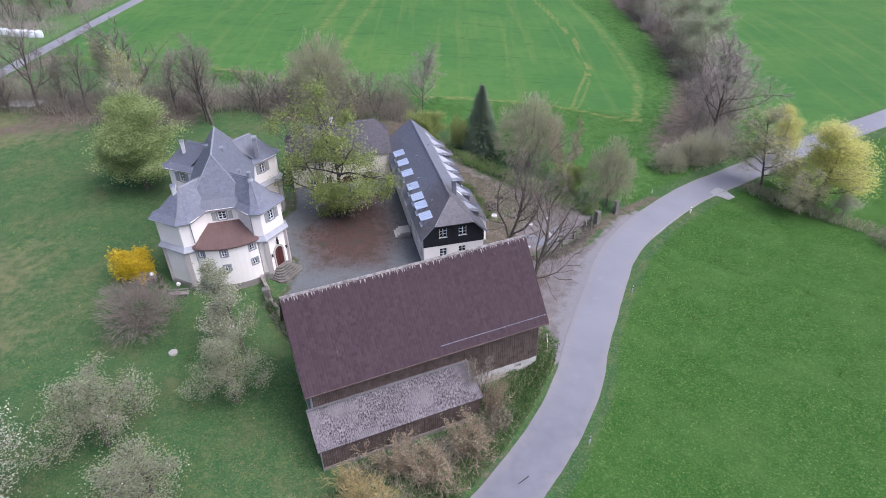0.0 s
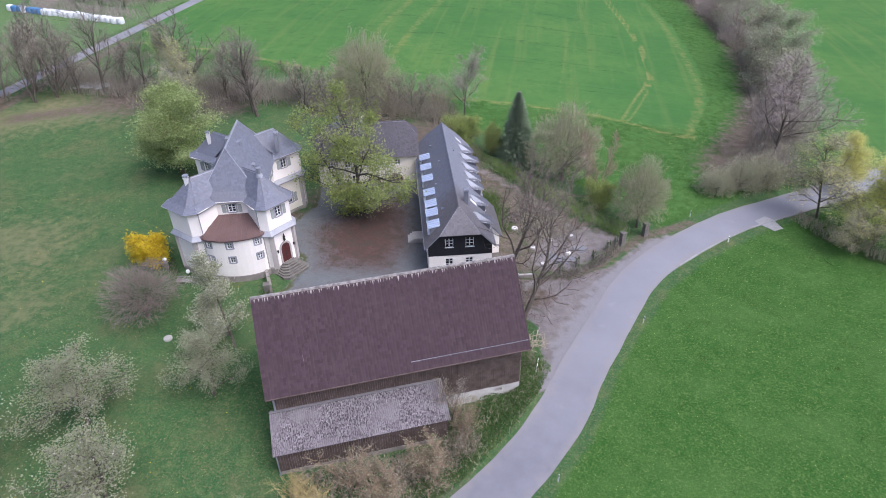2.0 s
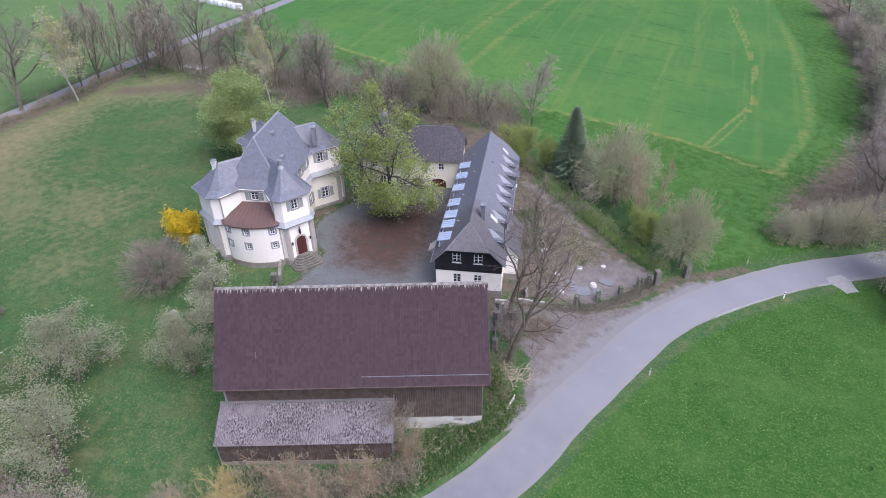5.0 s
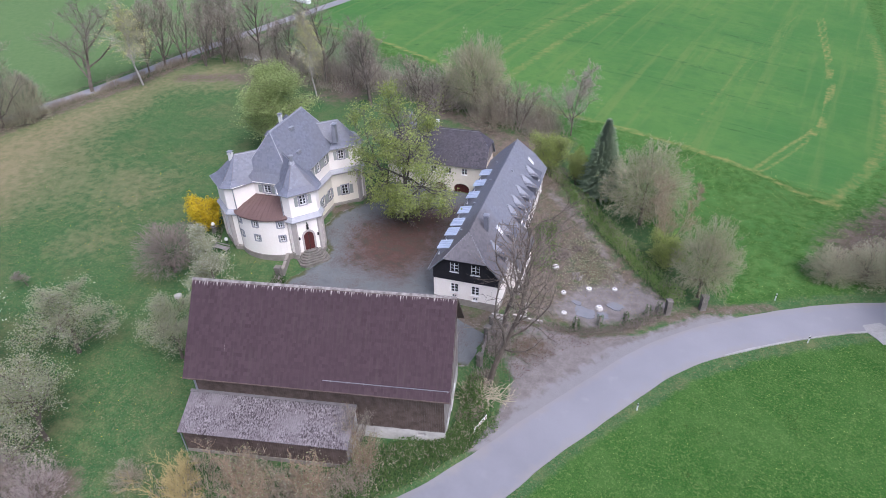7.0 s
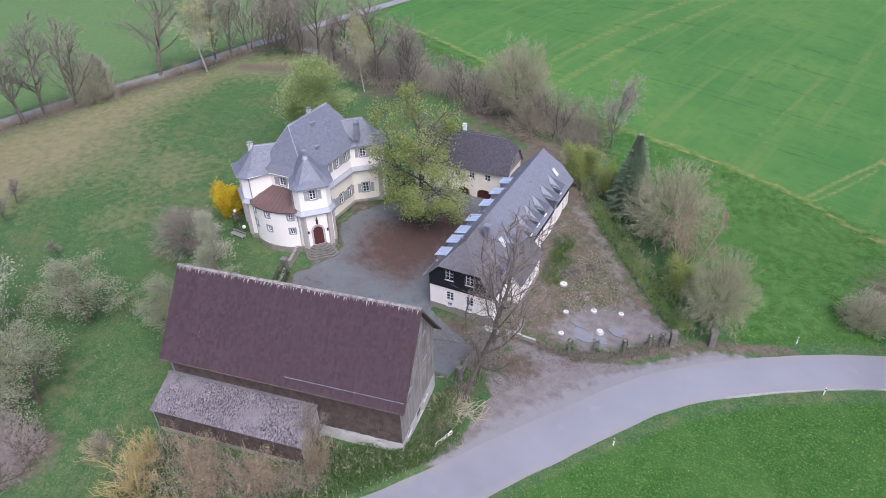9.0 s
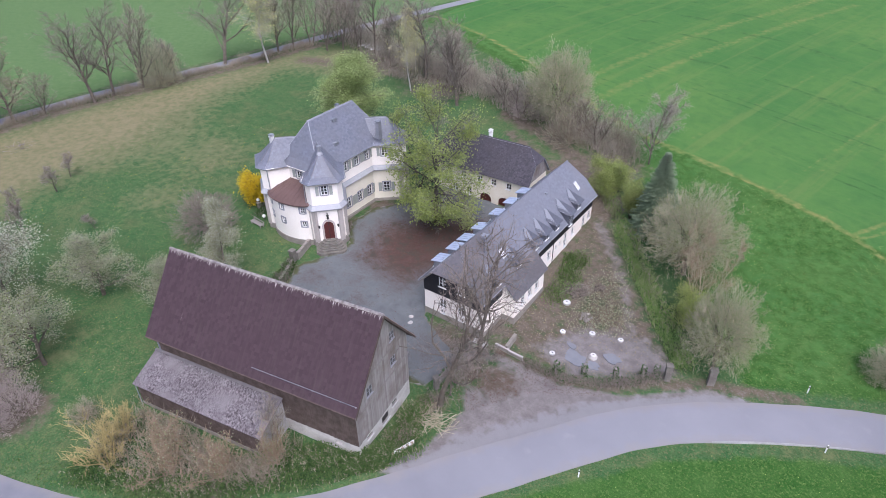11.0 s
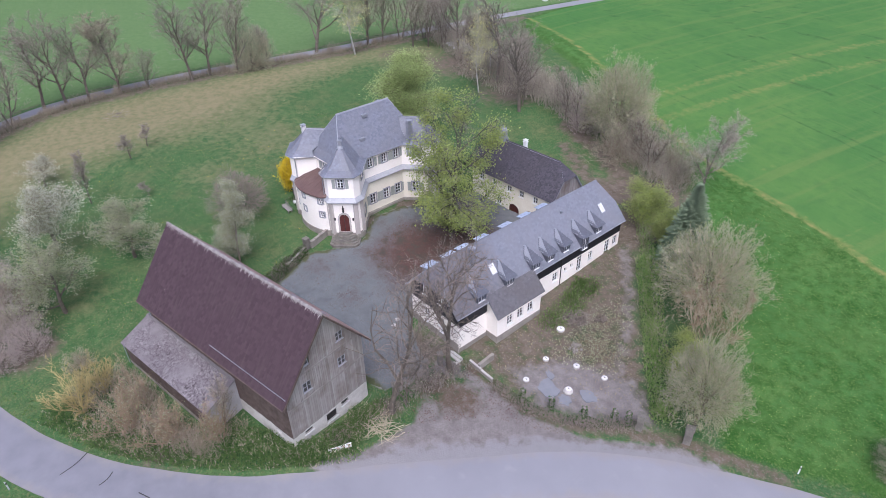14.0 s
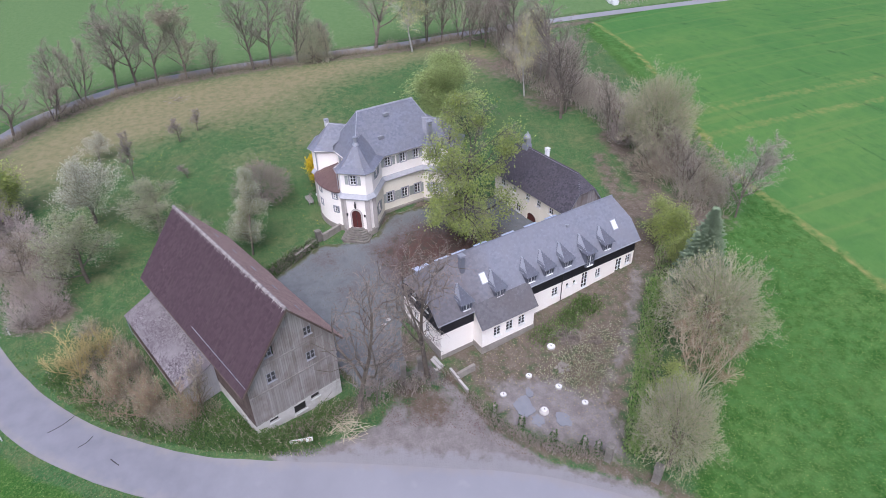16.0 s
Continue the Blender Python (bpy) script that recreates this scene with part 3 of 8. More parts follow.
APRON = [(10.4, 46.5), (11.0, 52.0), (10.2, 57.3), (6.4, 59.8), (4.4, 60.0), (4.0, 64.6), (9.6, 66.6), (14.0, 67.2), (19.2, 70.6), (24.5, 77.6), (30.0, 80.0), (20.0, 62.0), (14.0, 50.0)]
SIDE_YARD = [(5.2, 66.4), (9.8, 66.9), (14.5, 68.2), (19.6, 73.6), (22.8, 77.4), (16.6, 81.4), (6.5, 89.5), (-2.9, 97.4), (-11.2, 100.4), (-27.7, 104.7), (-29, 101.3), (-13.4, 96.1), (-7.8, 92.6), (-3, 78), (2, 66), (1, 62), (4.6, 62)]
EAST_FIELD = [(46, 86), (40.6, 81.8), (32.2, 74.4), (26.4, 67.2), (21.8, 58.4), (18.6, 51.2), (16.0, 43), (11.4, 34.4), (5, 26.4), (-3, 19.4), (-14, 13), (-30, 4), (-90, -20), (-90, -300), (600, -300), (600, 300), (120, 128), (66, 98)]
CROP = [(-83, 134), (-64, 131.8), (-44, 126.6), (-31, 122.2), (-13, 117.2), (-4, 116.8), (5.7, 116.6), (14, 115.8), (23.7, 114.3), (36.1, 110.9), (41.6, 127.7), (42.6, 150.3), (41.8, 174.7), (38.2, 199.9), (29.1, 278.6), (-77, 262.2), (-87, 174)]
GREEN_EDGE = [(-83.2, 130.1), (-44.3, 122.2), (-14.4, 112.6), (-5.4, 107.9), (5.9, 98.9), (16.9, 89.3), (27, 80), (31, 84), (38.8, 90.4), (47.6, 97.1), (59.3, 104.7), (117.7, 139.3), (292.2, 233.7), (292.2, 681.3), (-337.6, 590.8), (-102.1, 255.3)]
WEST_GREEN = [(-84, 200), (-89, 150), (-95, 120), (-99, 104), (-102, 88), (-103.5, 60), (-102, 38), (-97, 22), (-86, 9), (-70, -5), (-90, -40), (-400, -40), (-400, 300), (-74, 300)]
BRUSH = [(-92, 147.5), (-118, 152.8), (-134, 156), (-155, 200), (-112, 220), (-86, 196), (-88.5, 162)]
BROWN = [(-44, 7), (-50, 17), (-60, 33), (-69, 55), (-78, 73), (-83, 90), (-70, 98), (-63, 105), (-84, 110), (-95, 95), (-97.5, 76), (-97.5, 55), (-95.5, 38), (-91, 25), (-81, 14.5), (-62, 0)]


def steps(stops):
    """Grid lines that stand closer where it matters: pairs of a place and the spacing up to it."""
    out, at = [stops[0][0]], stops[0][0]
    for end, gap in stops[1:]:
        n = max(1, round((end - at) / gap))
        out += [at + (end - at) * (i + 1) / n for i in range(n)]
        at = end
    return np.array(out)


def near(X, Y, x, y, r):
    return np.exp(-((X - x) ** 2 + (Y - y) ** 2) / (r * r))


def ground():
    xs = steps([(-2500, 1), (-700, 300), (-200, 50), (-112, 4), (-45, 1.2), (30, 0.6), (62, 1.0), (150, 4), (700, 50), (2500, 300)])
    ys = steps([(-2500, 1), (-500, 300), (-60, 40), (10, 5), (26, 1.0), (100, 0.65), (150, 1.0), (240, 1.5), (700, 40), (2500, 300)])
    X, Y = np.meshgrid(xs, ys)
    Z = ground_z(X, Y)
    road = away(X, Y, ROAD)
    lane = away(X, Y, LANE)
    bumps = np.array([noise.noise((x * 0.35, y * 0.35, 0.0)) + 0.5 * noise.noise((x * 0.9, y * 0.9, 7.0)) for x, y in zip(X.ravel(), Y.ravel())]).reshape(X.shape)
    rough = np.clip((road - 3.2) / 3, 0, 1) * np.clip((lane - 3) / 3, 0, 1)
    Z = Z + 0.10 * bumps * rough * (np.hypot(X, Y - 80) < 160)
    # the ditch along the stream beyond the road
    ditch = away(X, Y, [(49, 84), (60, 76), (72, 60), (80, 40)])
    Z = Z - 0.9 * np.exp(-(ditch / 2.2) ** 2) - 0.05 * np.exp(-(road / 3.2) ** 4)
    yard_in = depth_in(X, Y, YARD, 1.0)
    Z = Z - 0.12 * yard_in
    me = bpy.data.meshes.new("ground")
    nx, ny = len(xs), len(ys)
    k = np.arange(nx * ny).reshape(ny, nx)
    F = np.stack([k[:-1, :-1], k[:-1, 1:], k[1:, 1:], k[1:, :-1]], -1).reshape(-1, 4)
    me.from_pydata(np.stack([X.ravel(), Y.ravel(), Z.ravel()], 1).tolist(), [], F.tolist())
    lush = np.maximum(depth_in(X, Y, EAST_FIELD, 2.5), np.maximum(depth_in(X, Y, GREEN_EDGE, 4), depth_in(X, Y, WEST_GREEN, 4)))
    crop = np.maximum(depth_in(X, Y, CROP, 1.5), 0.46 * depth_in(X, Y, GREEN_EDGE, 4))
    crop = np.maximum(crop, 0.75 * depth_in(X, Y, [(61, 103), (59, 136), (62, 212), (50, 400), (600, 410), (600, 214), (118, 134)], 6))
    dry = depth_in(X, Y, BROWN, 17) * 0.68 + 0.45 * near(X, Y, -58, 62, 12) + 0.36 * near(X, Y, -45, 26, 9) + 0.30 * near(X, Y, -24, 31, 7)
    dry = np.maximum(dry, 0.42 * near(X, Y, -50, 50, 8))
    dry = np.maximum(dry, 0.28 * np.exp(-((road - 3.3) / 0.7) ** 2) * (X > 0) * (Y < 90) * (road > 2))
    stream = away(X, Y, STREAM)
    soil = np.exp(-(stream / 8) ** 2) * 0.75
    for x, y, r, f in ((-51, 109, 12, 0.7), (-69, 108, 12, 0.7), (-33, 110, 5, 0.6), (-21, 109, 6, 0.7), (-8, 105, 8, 0.7), (-26, 96, 5, 0.3), (2, 36, 5, 0.55), (7.5, 56, 2.6, 0.6),
                       (-34, 52.5, 4.5, 0.4), (-24, 29, 3.5, 0.3), (-33, 37, 3.5, 0.35), (7, 66, 2.5, 0.7), (-23.5, 73, 3, 0.85), (-22.5, 67, 2.6, 0.85), (-20.6, 62, 2, 0.75), (-4, 96, 5.5, 0.85), (-12, 100, 6, 0.75), (-10, 93, 4, 0.6), (1.5, 61.8, 4.0, 0.75), (-18.5, 24.5, 5, 0.75), (-24, 22.5, 5, 0.7), (-33, 18, 6, 0.6), (-70, 62, 8, 0.3), (7, 61.5, 3.0, 0.7), (10.5, 62.5, 4.5, 0.75), (5, 97, 4, 0.5), (-43, 12, 8, 0.7), (48, 88, 5, 0.5), (-21, 80, 7, 0.6), (55, 80, 6, 0.4)):
        soil = np.maximum(soil, f * near(X, Y, x, y, r))
    soil = np.maximum(soil, 0.62 * depth_in(X, Y, SIDE_YARD, 3.0))
    soil = np.maximum(soil, np.exp(-((lane - 4.5) / 3) ** 2) * 0.62 * (Y < 135))
    soil = np.maximum(soil, 0.62 * np.exp(-(away(X, Y, [(9.5, 66.3), (13.4, 67.3), (17, 69.8), (20.4, 74.2), (25, 78.6), (31, 82.6)]) / 1.5) ** 2))
    soil = np.maximum(soil, np.exp(-(ditch / 2.5) ** 2) * 0.5)
    soil = np.maximum(soil, 0.6 * np.exp(-(away(X, Y, [(-86, 97), (-76, 101.5), (-66, 104.5), (-56, 107)]) / 3.6) ** 2))
    soil = np.maximum(soil, 0.85 * depth_in(X, Y, BRUSH, 3.0))
    soil = np.maximum(soil, 0.68 * np.exp(-(away(X, Y, [(-32, 107), (-22, 106), (-13, 103.5), (-7, 99.5), (-1, 94.5)]) / 2.8) ** 2))
    gravel = np.maximum(depth_in(X, Y, APRON, 1.6) * 1.0, yard_in)
    gravel = np.maximum(gravel, depth_in(X, Y, [(8, 68.5), (14, 68.3), (18.5, 72.5), (22.5, 77.5), (16.5, 80), (10, 76.5)], 4) * 0.75)
    gravel = np.maximum(gravel, 0.52 * np.exp(-(away(X, Y, [(17, 76), (8, 86), (-1, 93)]) / 1.5) ** 2))
    gravel = gravel - 0.5 * near(X, Y, 7.0, 61.5, 3.2) - 0.5 * near(X, Y, 10.5, 63.0, 3.6)
    track, rut = np.zeros(X.shape), np.zeros(X.shape)
    edge = [(-83, 134), (-64, 131.8), (-44, 126.5), (-31, 122), (-13, 117), (-4, 116.6), (5.7, 116.4), (14, 115.6), (23.5, 114), (30, 111.2), (36, 109.5)]
    lines = [(1.0, 0.62, edge), (0.7, 0.56, [(24.1, 114.9), (27.1, 124.3), (31, 136), (31.1, 147.5), (29.5, 169), (24.5, 205)]), (0.6, 0.56, [(25.3, 114.9), (28.5, 123.8), (32.3, 138.5), (32.3, 151), (30.2, 171), (25.6, 208)]),
             (2.4, 0.47, [(35.2, 110.5), (39.3, 124), (40.8, 135), (41, 149), (39.4, 176), (37, 200)])]
    # wheel tracks every fourteen metres along the field, and sowing lines across it
    for k in range(1, 9):
        for o in (0.0, 1.9):
            rut = np.maximum(rut, 0.5 * np.exp(-(away(X, Y, [(-83, 131 + 11.2 * k + o), (-42, 118.3 + 11.2 * k + o), (-12.8, 115.3 + 11.3 * k + o), (16.4, 114.2 + 12 * k + o), (26.2, 113.6 + 12.1 * k + o)]) / 0.6) ** 2) * (k < 7))
    for x, wide, strong in ((-58, 1.6, 0.36), (-46, 1.4, 0.36), (-34.5, 2.6, 0.46), (-26.3, 2.4, 0.46), (-14.5, 1.2, 0.33), (-4.5, 1.2, 0.38), (5, 1.0, 0.33), (13.4, 0.9, 0.42), (15.2, 0.9, 0.40), (21.8, 1.5, 0.36)):
        lines.append((wide, strong, [(0.92 * x - 0.4, 115.5), (0.92 * x + 1, 138.5), (0.92 * x + 3, 166), (0.92 * x + 9, 216)]))
    for wide, strong, line in lines:
        line = spline(line, 5.0)
        track = np.maximum(track, strong * np.exp(-(away(X, Y, line) / wide) ** 2))
    for name, field in (("lush", lush), ("crop", crop), ("dry", dry), ("soil", soil), ("gravel", gravel), ("track", track), ("rut", rut), ("dust", np.clip(1.0 - (road - 2.2) / 3.4, 0, 0.85) * depth_in(X, Y, APRON, 3.0)), ("west", depth_in(X, Y, WEST_GREEN, 4) * 0.9)):
        me.attributes.new(name, "FLOAT", "POINT").data.foreach_set("value", field.ravel().astype(np.float32))
    me.materials.append(MAT["land"])
    me.polygons.foreach_set("use_smooth", [True] * len(me.polygons))
    ob = new("ground", me)
    tagged(ob, "gently falling spring meadows and a bright green crop field", "ground", kind="structure")


ground()


def ribbon(name, line, widths, material, lift, label):
    """A paved strip along a line, with a cambered top and sides that go into the soil."""
    V, E, F = [], [], []
    tang = np.gradient(line, axis=0)
    tang /= np.linalg.norm(tang, axis=1)[:, None]
    across = (-1.0, -0.98, -0.7, -0.35, 0, 0.35, 0.7, 0.98, 1.0)
    for i, ((x, y), (tx, ty)) in enumerate(zip(line, tang)):
        w = widths(i) + 0.10 * noise.noise((x * 0.4, y * 0.4, 3.0))
        for s in across:
            px, py = x + ty * w * s, y - tx * w * s
            V.append((px, py, gz(px, py) + (lift + 0.05 * (1 - s * s) if abs(s) < 1 else -0.3)))
            E.append(abs(s))
    n = len(across)
    for i in range(len(line) - 1):
        F += [(i * n + j, i * n + j + 1, (i + 1) * n + j + 1, (i + 1) * n + j) for j in range(n - 1)]
    ob = link_mesh(name, V, F, material)
    ob.data.attributes.new("edge", "FLOAT", "POINT").data.foreach_set("value", np.array(E, np.float32))
    # mask of the darker tone: 0 north of y = 54, 1 south of y = 40
    old = [min(1.0, max(0.0, (54 - v[1]) / 14)) for v in V]
    ob.data.attributes.new("old", "FLOAT", "POINT").data.foreach_set("value", np.array(old, np.float32))
    return tagged(ob, label, "road", kind="structure")


MAT["kerb"] = plain("pale_worn_kerb", (0.25, 0.245, 0.24), (0.32, 0.315, 0.31), 2, 0.9, 12, 0.3)
ribbon("road", ROAD, lambda i: 2.4, "asphalt", 0.03, "worn grey asphalt country road that bends round the barn")
ribbon("lane", LANE, lambda i: 1.7, "asphalt", 0.03, "narrow pale asphalt lane between rows of bare trees")
ribbon("field_entrance", np.array([(41.3, 85.6), (41.9, 84.9), (42.6, 83.9), (43.2, 83.0)]), lambda i: (1.9, 1.5, 1.1, 0.9)[i], "kerb", 0.035, "short asphalt stub that leads into the meadow")
# pale edge line along the outer side of the bend
bend = ROAD[(ROAD[:, 0] > 26) & (ROAD[:, 0] < 44)]
tb = np.gradient(bend, axis=0)
tb /= np.linalg.norm(tb, axis=1)[:, None]
edge_line = np.stack([bend[:, 0] + tb[:, 1] * 2.33, bend[:, 1] - tb[:, 0] * 2.33], 1)
ribbon("kerb", edge_line, lambda i: 0.09, "kerb", 0.075, "pale concrete kerb along the bend")


def sheet(name, poly, step, lift, material, label, category, masks):
    """A flush layer over the ground inside an outline, on a grid whose rim is drawn onto the outline."""
    P = np.array(poly)
    xs, ys = np.arange(P[:, 0].min() - 1, P[:, 0].max() + 1, step), np.arange(P[:, 1].min() - 1, P[:, 1].max() + 1, step)
    X, Y = np.meshgrid(xs, ys)
    ins = inside(X, Y, poly)
    d = away(X, Y, poly + poly[:1])
    keep = ins | (d < step * 0.8)
    for (j, i) in zip(*np.nonzero(keep & ~ins)):
        best = None
        for (ax, ay), (bx, by) in zip(poly, poly[1:] + poly[:1]):
            t = min(1, max(0, ((X[j, i] - ax) * (bx - ax) + (Y[j, i] - ay) * (by - ay)) / ((bx - ax) ** 2 + (by - ay) ** 2)))
            q = (ax + t * (bx - ax), ay + t * (by - ay))
            r = math.hypot(q[0] - X[j, i], q[1] - Y[j, i])
            if best is None or r < best[0]:
                best = (r, q)
        X[j, i], Y[j, i] = best[1]
    W = 0.25
    for (j, i) in zip(*np.nonzero(keep)):
        x, y = X[j, i], Y[j, i]
        X[j, i] += W * noise.noise((x * 0.7, y * 0.7, 1.0))
        Y[j, i] += W * noise.noise((x * 0.7, y * 0.7, 5.0))
    index = -np.ones(X.shape, int)
    index[keep] = np.arange(keep.sum())
    F = [(index[j, i], index[j, i + 1], index[j + 1, i + 1], index[j + 1, i]) for j in range(len(ys) - 1) for i in range(len(xs) - 1)
         if keep[j, i] and keep[j, i + 1] and keep[j + 1, i + 1] and keep[j + 1, i]]
    xk, yk = X[keep], Y[keep]
    ob = link_mesh(name, np.stack([xk, yk, ground_z(xk, yk) + lift], 1).tolist(), [tuple(int(v) for v in f) for f in F], material, smooth=True)
    for key, fn in masks.items():
        ob.data.attributes.new(key, "FLOAT", "POINT").data.foreach_set("value", np.asarray(fn(xk, yk), np.float32))
    return tagged(ob, label, category, kind="structure")


LEAVES = [(-16.8, 63.4), (-20.5, 70.5), (-15, 80), (-10.0, 82.8), (-7.0, 71), (-8.5, 64.0)]
sheet("courtyard", YARD, 0.5, 0.02, "yard", "grey gravel courtyard with red-brown fallen leaves", "courtyard", {
    "leaf": lambda x, y: 0.13 + 0.87 * np.maximum(depth_in(x, y, LEAVES, 7) * 0.95, 0.42 * near(x, y, -17, 57, 3) + 0.4 * near(x, y, 1.5, 60, 3.5) + 0.4 * near(x, y, -9.5, 58.5, 2.2) + 0.36 * near(x, y, -13, 61, 2.0) + 0.3 * near(x, y, -22, 67, 4)),
    "verge": lambda x, y: np.clip(1.0 - np.minimum(away(x, y, YARD[:4]), away(x, y, YARD[8:] + YARD[:1])) / 1.3, 0, 1)})

# buildings ---------------------------------------------------------------


def outline_offset(P, d):
    """A closed outline (counter-clockwise) pushed outwards by d metres."""
    out, n = [], len(P)
    for i in range(n):
        a, b, c = (Vector(P[k % n]) for k in (i - 1, i, i + 1))
        u, v = (b - a).normalized(), (c - b).normalized()
        m = Vector((u.y + v.y, -u.x - v.x)).normalized()
        out.append(tuple(b + m * d / max(0.45, m.dot(Vector((v.y, -v.x))))))
    return out


def girdle(shape, P, profile):
    """A moulding round a closed outline; profile of (offset, height) from below to above."""
    n = len(P)
    rings = [[(*p, z) for p in outline_offset(P, o)] for o, z in profile]
    V = [v for r in rings for v in r]
    F = [(k * n + i, k * n + (i + 1) % n, (k + 1) * n + (i + 1) % n, (k + 1) * n + i) for k in range(len(rings) - 1) for i in range(n)]
    return shape.add(V, F)


def chimney(house, x, y, z0, z1, w, d, material, cap="zinc_dull"):
    ob = part("chimney", Shape().box(x - w / 2, y - d / 2, z0, x + w / 2, y + d / 2, z1).box(x - w / 2 - 0.06, y - d / 2 - 0.06, z1, x + w / 2 + 0.06, y + d / 2 + 0.06, z1 + 0.1), material, house)
    hood = Shape()
    for sx in (-1, 1):
        for sy in (-1, 1):
            hood.box(x + sx * w * 0.38 - 0.03, y + sy * d * 0.38 - 0.03, z1 + 0.1, x + sx * w * 0.38 + 0.03, y + sy * d * 0.38 + 0.03, z1 + 0.3)
    hood.box(x - w / 2 - 0.1, y - d / 2 - 0.1, z1 + 0.3, x + w / 2 + 0.1, y + d / 2 + 0.1, z1 + 0.36, 0.05)
    part("chimney_hood", hood, cap, ob)
    return ob


def villa():
    house = empty("villa", -28.2, 69.0, 0, 14.7, "white two-storey baroque villa with corner pavilions and blue-grey slate roof", "house")
    east = [(3.25, -9.25), (4.35, -9.45), (6.7, -7.1), (6.5, -6.0), (3.4, -2.95)]
    quarter = [(1.75, -7.0)] + east
    upper = [(3.4, 3.45), (6.5, 6.0), (6.7, 7.1), (4.35, 9.45), (3.25, 9.25), (1.75, 7.0)]
    def west(x):
        """The western pavilions stand out a little further."""
        return -x - 0.55 * min(1.0, max(0.0, (x - 3.4) / 3.3))

    P = quarter + upper + [(west(x), y) for x, y in reversed(upper)] + [(west(x), y) for x, y in reversed(quarter)]
    base, wall_z, floor_z = 1.2, 11.3, 3.05
    n = len(P)
    plinth = Shape()
    for i in range(n):
        p, q = P[i], P[(i + 1) % n]
        L = math.hypot(q[0] - p[0], q[1] - p[1])
        a = ((p[0] + q[0]) / 2, (p[1] + q[1]) / 2)
        low, high = [], []
        face = None
        if 3.0 < L < 3.6 and abs(a[0]) > 5:          # outer faces of the pavilions
            face = "outer"
            high = [(L / 2, 9.5, 0.8, 1.25)]
            if a[0] > 0 and a[1] < 0:
                low = [(L / 2, floor_z + 0.05, 1.25, 2.1)]
            else:
                low = [(L / 2, 4.0, 1.0, 1.7)]
        elif 3.8 < L < 5 and abs(a[0]) > 4.5:         # inner faces of the pavilions
            face = "inner"
            high, low = [(L * 0.45, 9.5, 0.8, 1.25)], [(L * 0.45, 4.0, 0.9, 1.4)]
        elif L > 6:                                     # long sides
            face = "side"
            sgn = 1 if a[0] > 0 else -1
            for y in (-1.9, 0.45, 2.55):
                s = y + 2.95 if sgn > 0 else 3.45 - y
                high.append((s, 9.5, 0.8, 1.25))
                low.append((s, 4.0, 0.9, 1.4))
        elif abs(a[0]) < 0.1:                           # middle of the front and back
            face = "mid"
            high = [(L / 2, 9.7 if a[1] < 0 else 9.35, 0.9, 1.05)]
        part("wall", wall(Shape(), p, q, 7.6, wall_z, high), "plaster", house)
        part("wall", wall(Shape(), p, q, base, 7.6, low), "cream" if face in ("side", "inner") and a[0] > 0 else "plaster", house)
        for s, z, w, h in high:
            shuttered(house, p, q, s, z, w, h)
        for s, z, w, h in low:
            if a[0] > 0 and a[1] < 0 and face == "outer":
                door(house, p, q, s, z, w, h)
            else:
                shuttered(house, p, q, s, z, w, h)
    girdle(plinth, P, [(0.12, base - 0.6), (0.12, 2.75), (0.0, 2.9)])
    part("plinth", plinth, "stone", house, "weathered grey sandstone plinth")
    part("cornice", girdle(Shape(), P, [(0.0, 7.25), (0.12, 7.3), (0.42, 7.52), (0.44, 7.62), (0.0, 8.15)]), "band", house, "pale blue-grey metal cornice between the storeys")
    part("eaves_moulding", girdle(Shape(), P, [(0.0, 10.85), (0.1, 10.9), (0.34, 11.18), (0.36, 11.3), (0.0, 11.3)]), "plaster", house)
    # quoins at the corners of the pavilions
    for i in range(n):
        x, y = P[i]
        if abs(x) > 3.2 and abs(y) > 5.5:
            c = Vector((x, y, 0)) - Vector((math.copysign(4.2, x), math.copysign(6.6, y), 0))
            c.normalize()
            ang = math.atan2(c.y, c.x)
            ob = part("quoin", Shape().box(-0.45, -0.3, 2.7, 0.09, 0.3, 7.3), "pilaster", house)
            ob.matrix_basis = Matrix.Translation((x, y, 0)) @ Matrix.Rotation(ang, 4, "Z")
    # rain pipes beside the front
    for x in (-3.25, 3.25):
        part("downpipe", Shape().tube((x, -9.42, 2.2), (x, -9.42, 11.2), 0.055, 0.055, 6), "zinc_dull", house)
    # roof: a steep hip over the middle and a bell-cast pyramid on each pavilion
    z0 = 11.28
    R1, R2 = (0, -4.2, 16.7), (0, 4.2, 16.7)
    e1, e2, b1, b2 = (3.85, 7.3, 3.1, 6.5)[0], 7.3, 3.1, 6.5
    kz = 12.25
    faces = []
    for sx in (1, -1):
        faces.append([(sx * e1, -e2, z0), (sx * e1, e2, z0), (sx * b1, b2, kz), (sx * b1, -b2, kz)])
        faces.append([(sx * b1, -b2, kz), (sx * b1, b2, kz), R2, R1])
    for sy, R in ((-1, R1), (1, R2)):
        faces.append([(-e1, sy * e2, z0), (e1, sy * e2, z0), (b1, sy * b2, kz), (-b1, sy * b2, kz)])
        faces.append([(-b1, sy * b2, kz), (b1, sy * b2, kz), R])
    main = roofed(house, "roof", faces, "slate", 0.34, 0.26, 0.02, label="steep blue-grey slate roof with pale ridge")
    ridge = caps(Shape(), (0, -4.3, 16.72), (0, 4.3, 16.72), 0.10, 0.6)
    for sx in (1, -1):
        for sy in (1, -1):
            caps(ridge, (sx * b1, sy * b2, kz + 0.02), (0, sy * 4.2, 16.74), 0.06, 0.6)
    part("ridge_cap", ridge, "ridge_metal", main, "pale metal ridge capping")
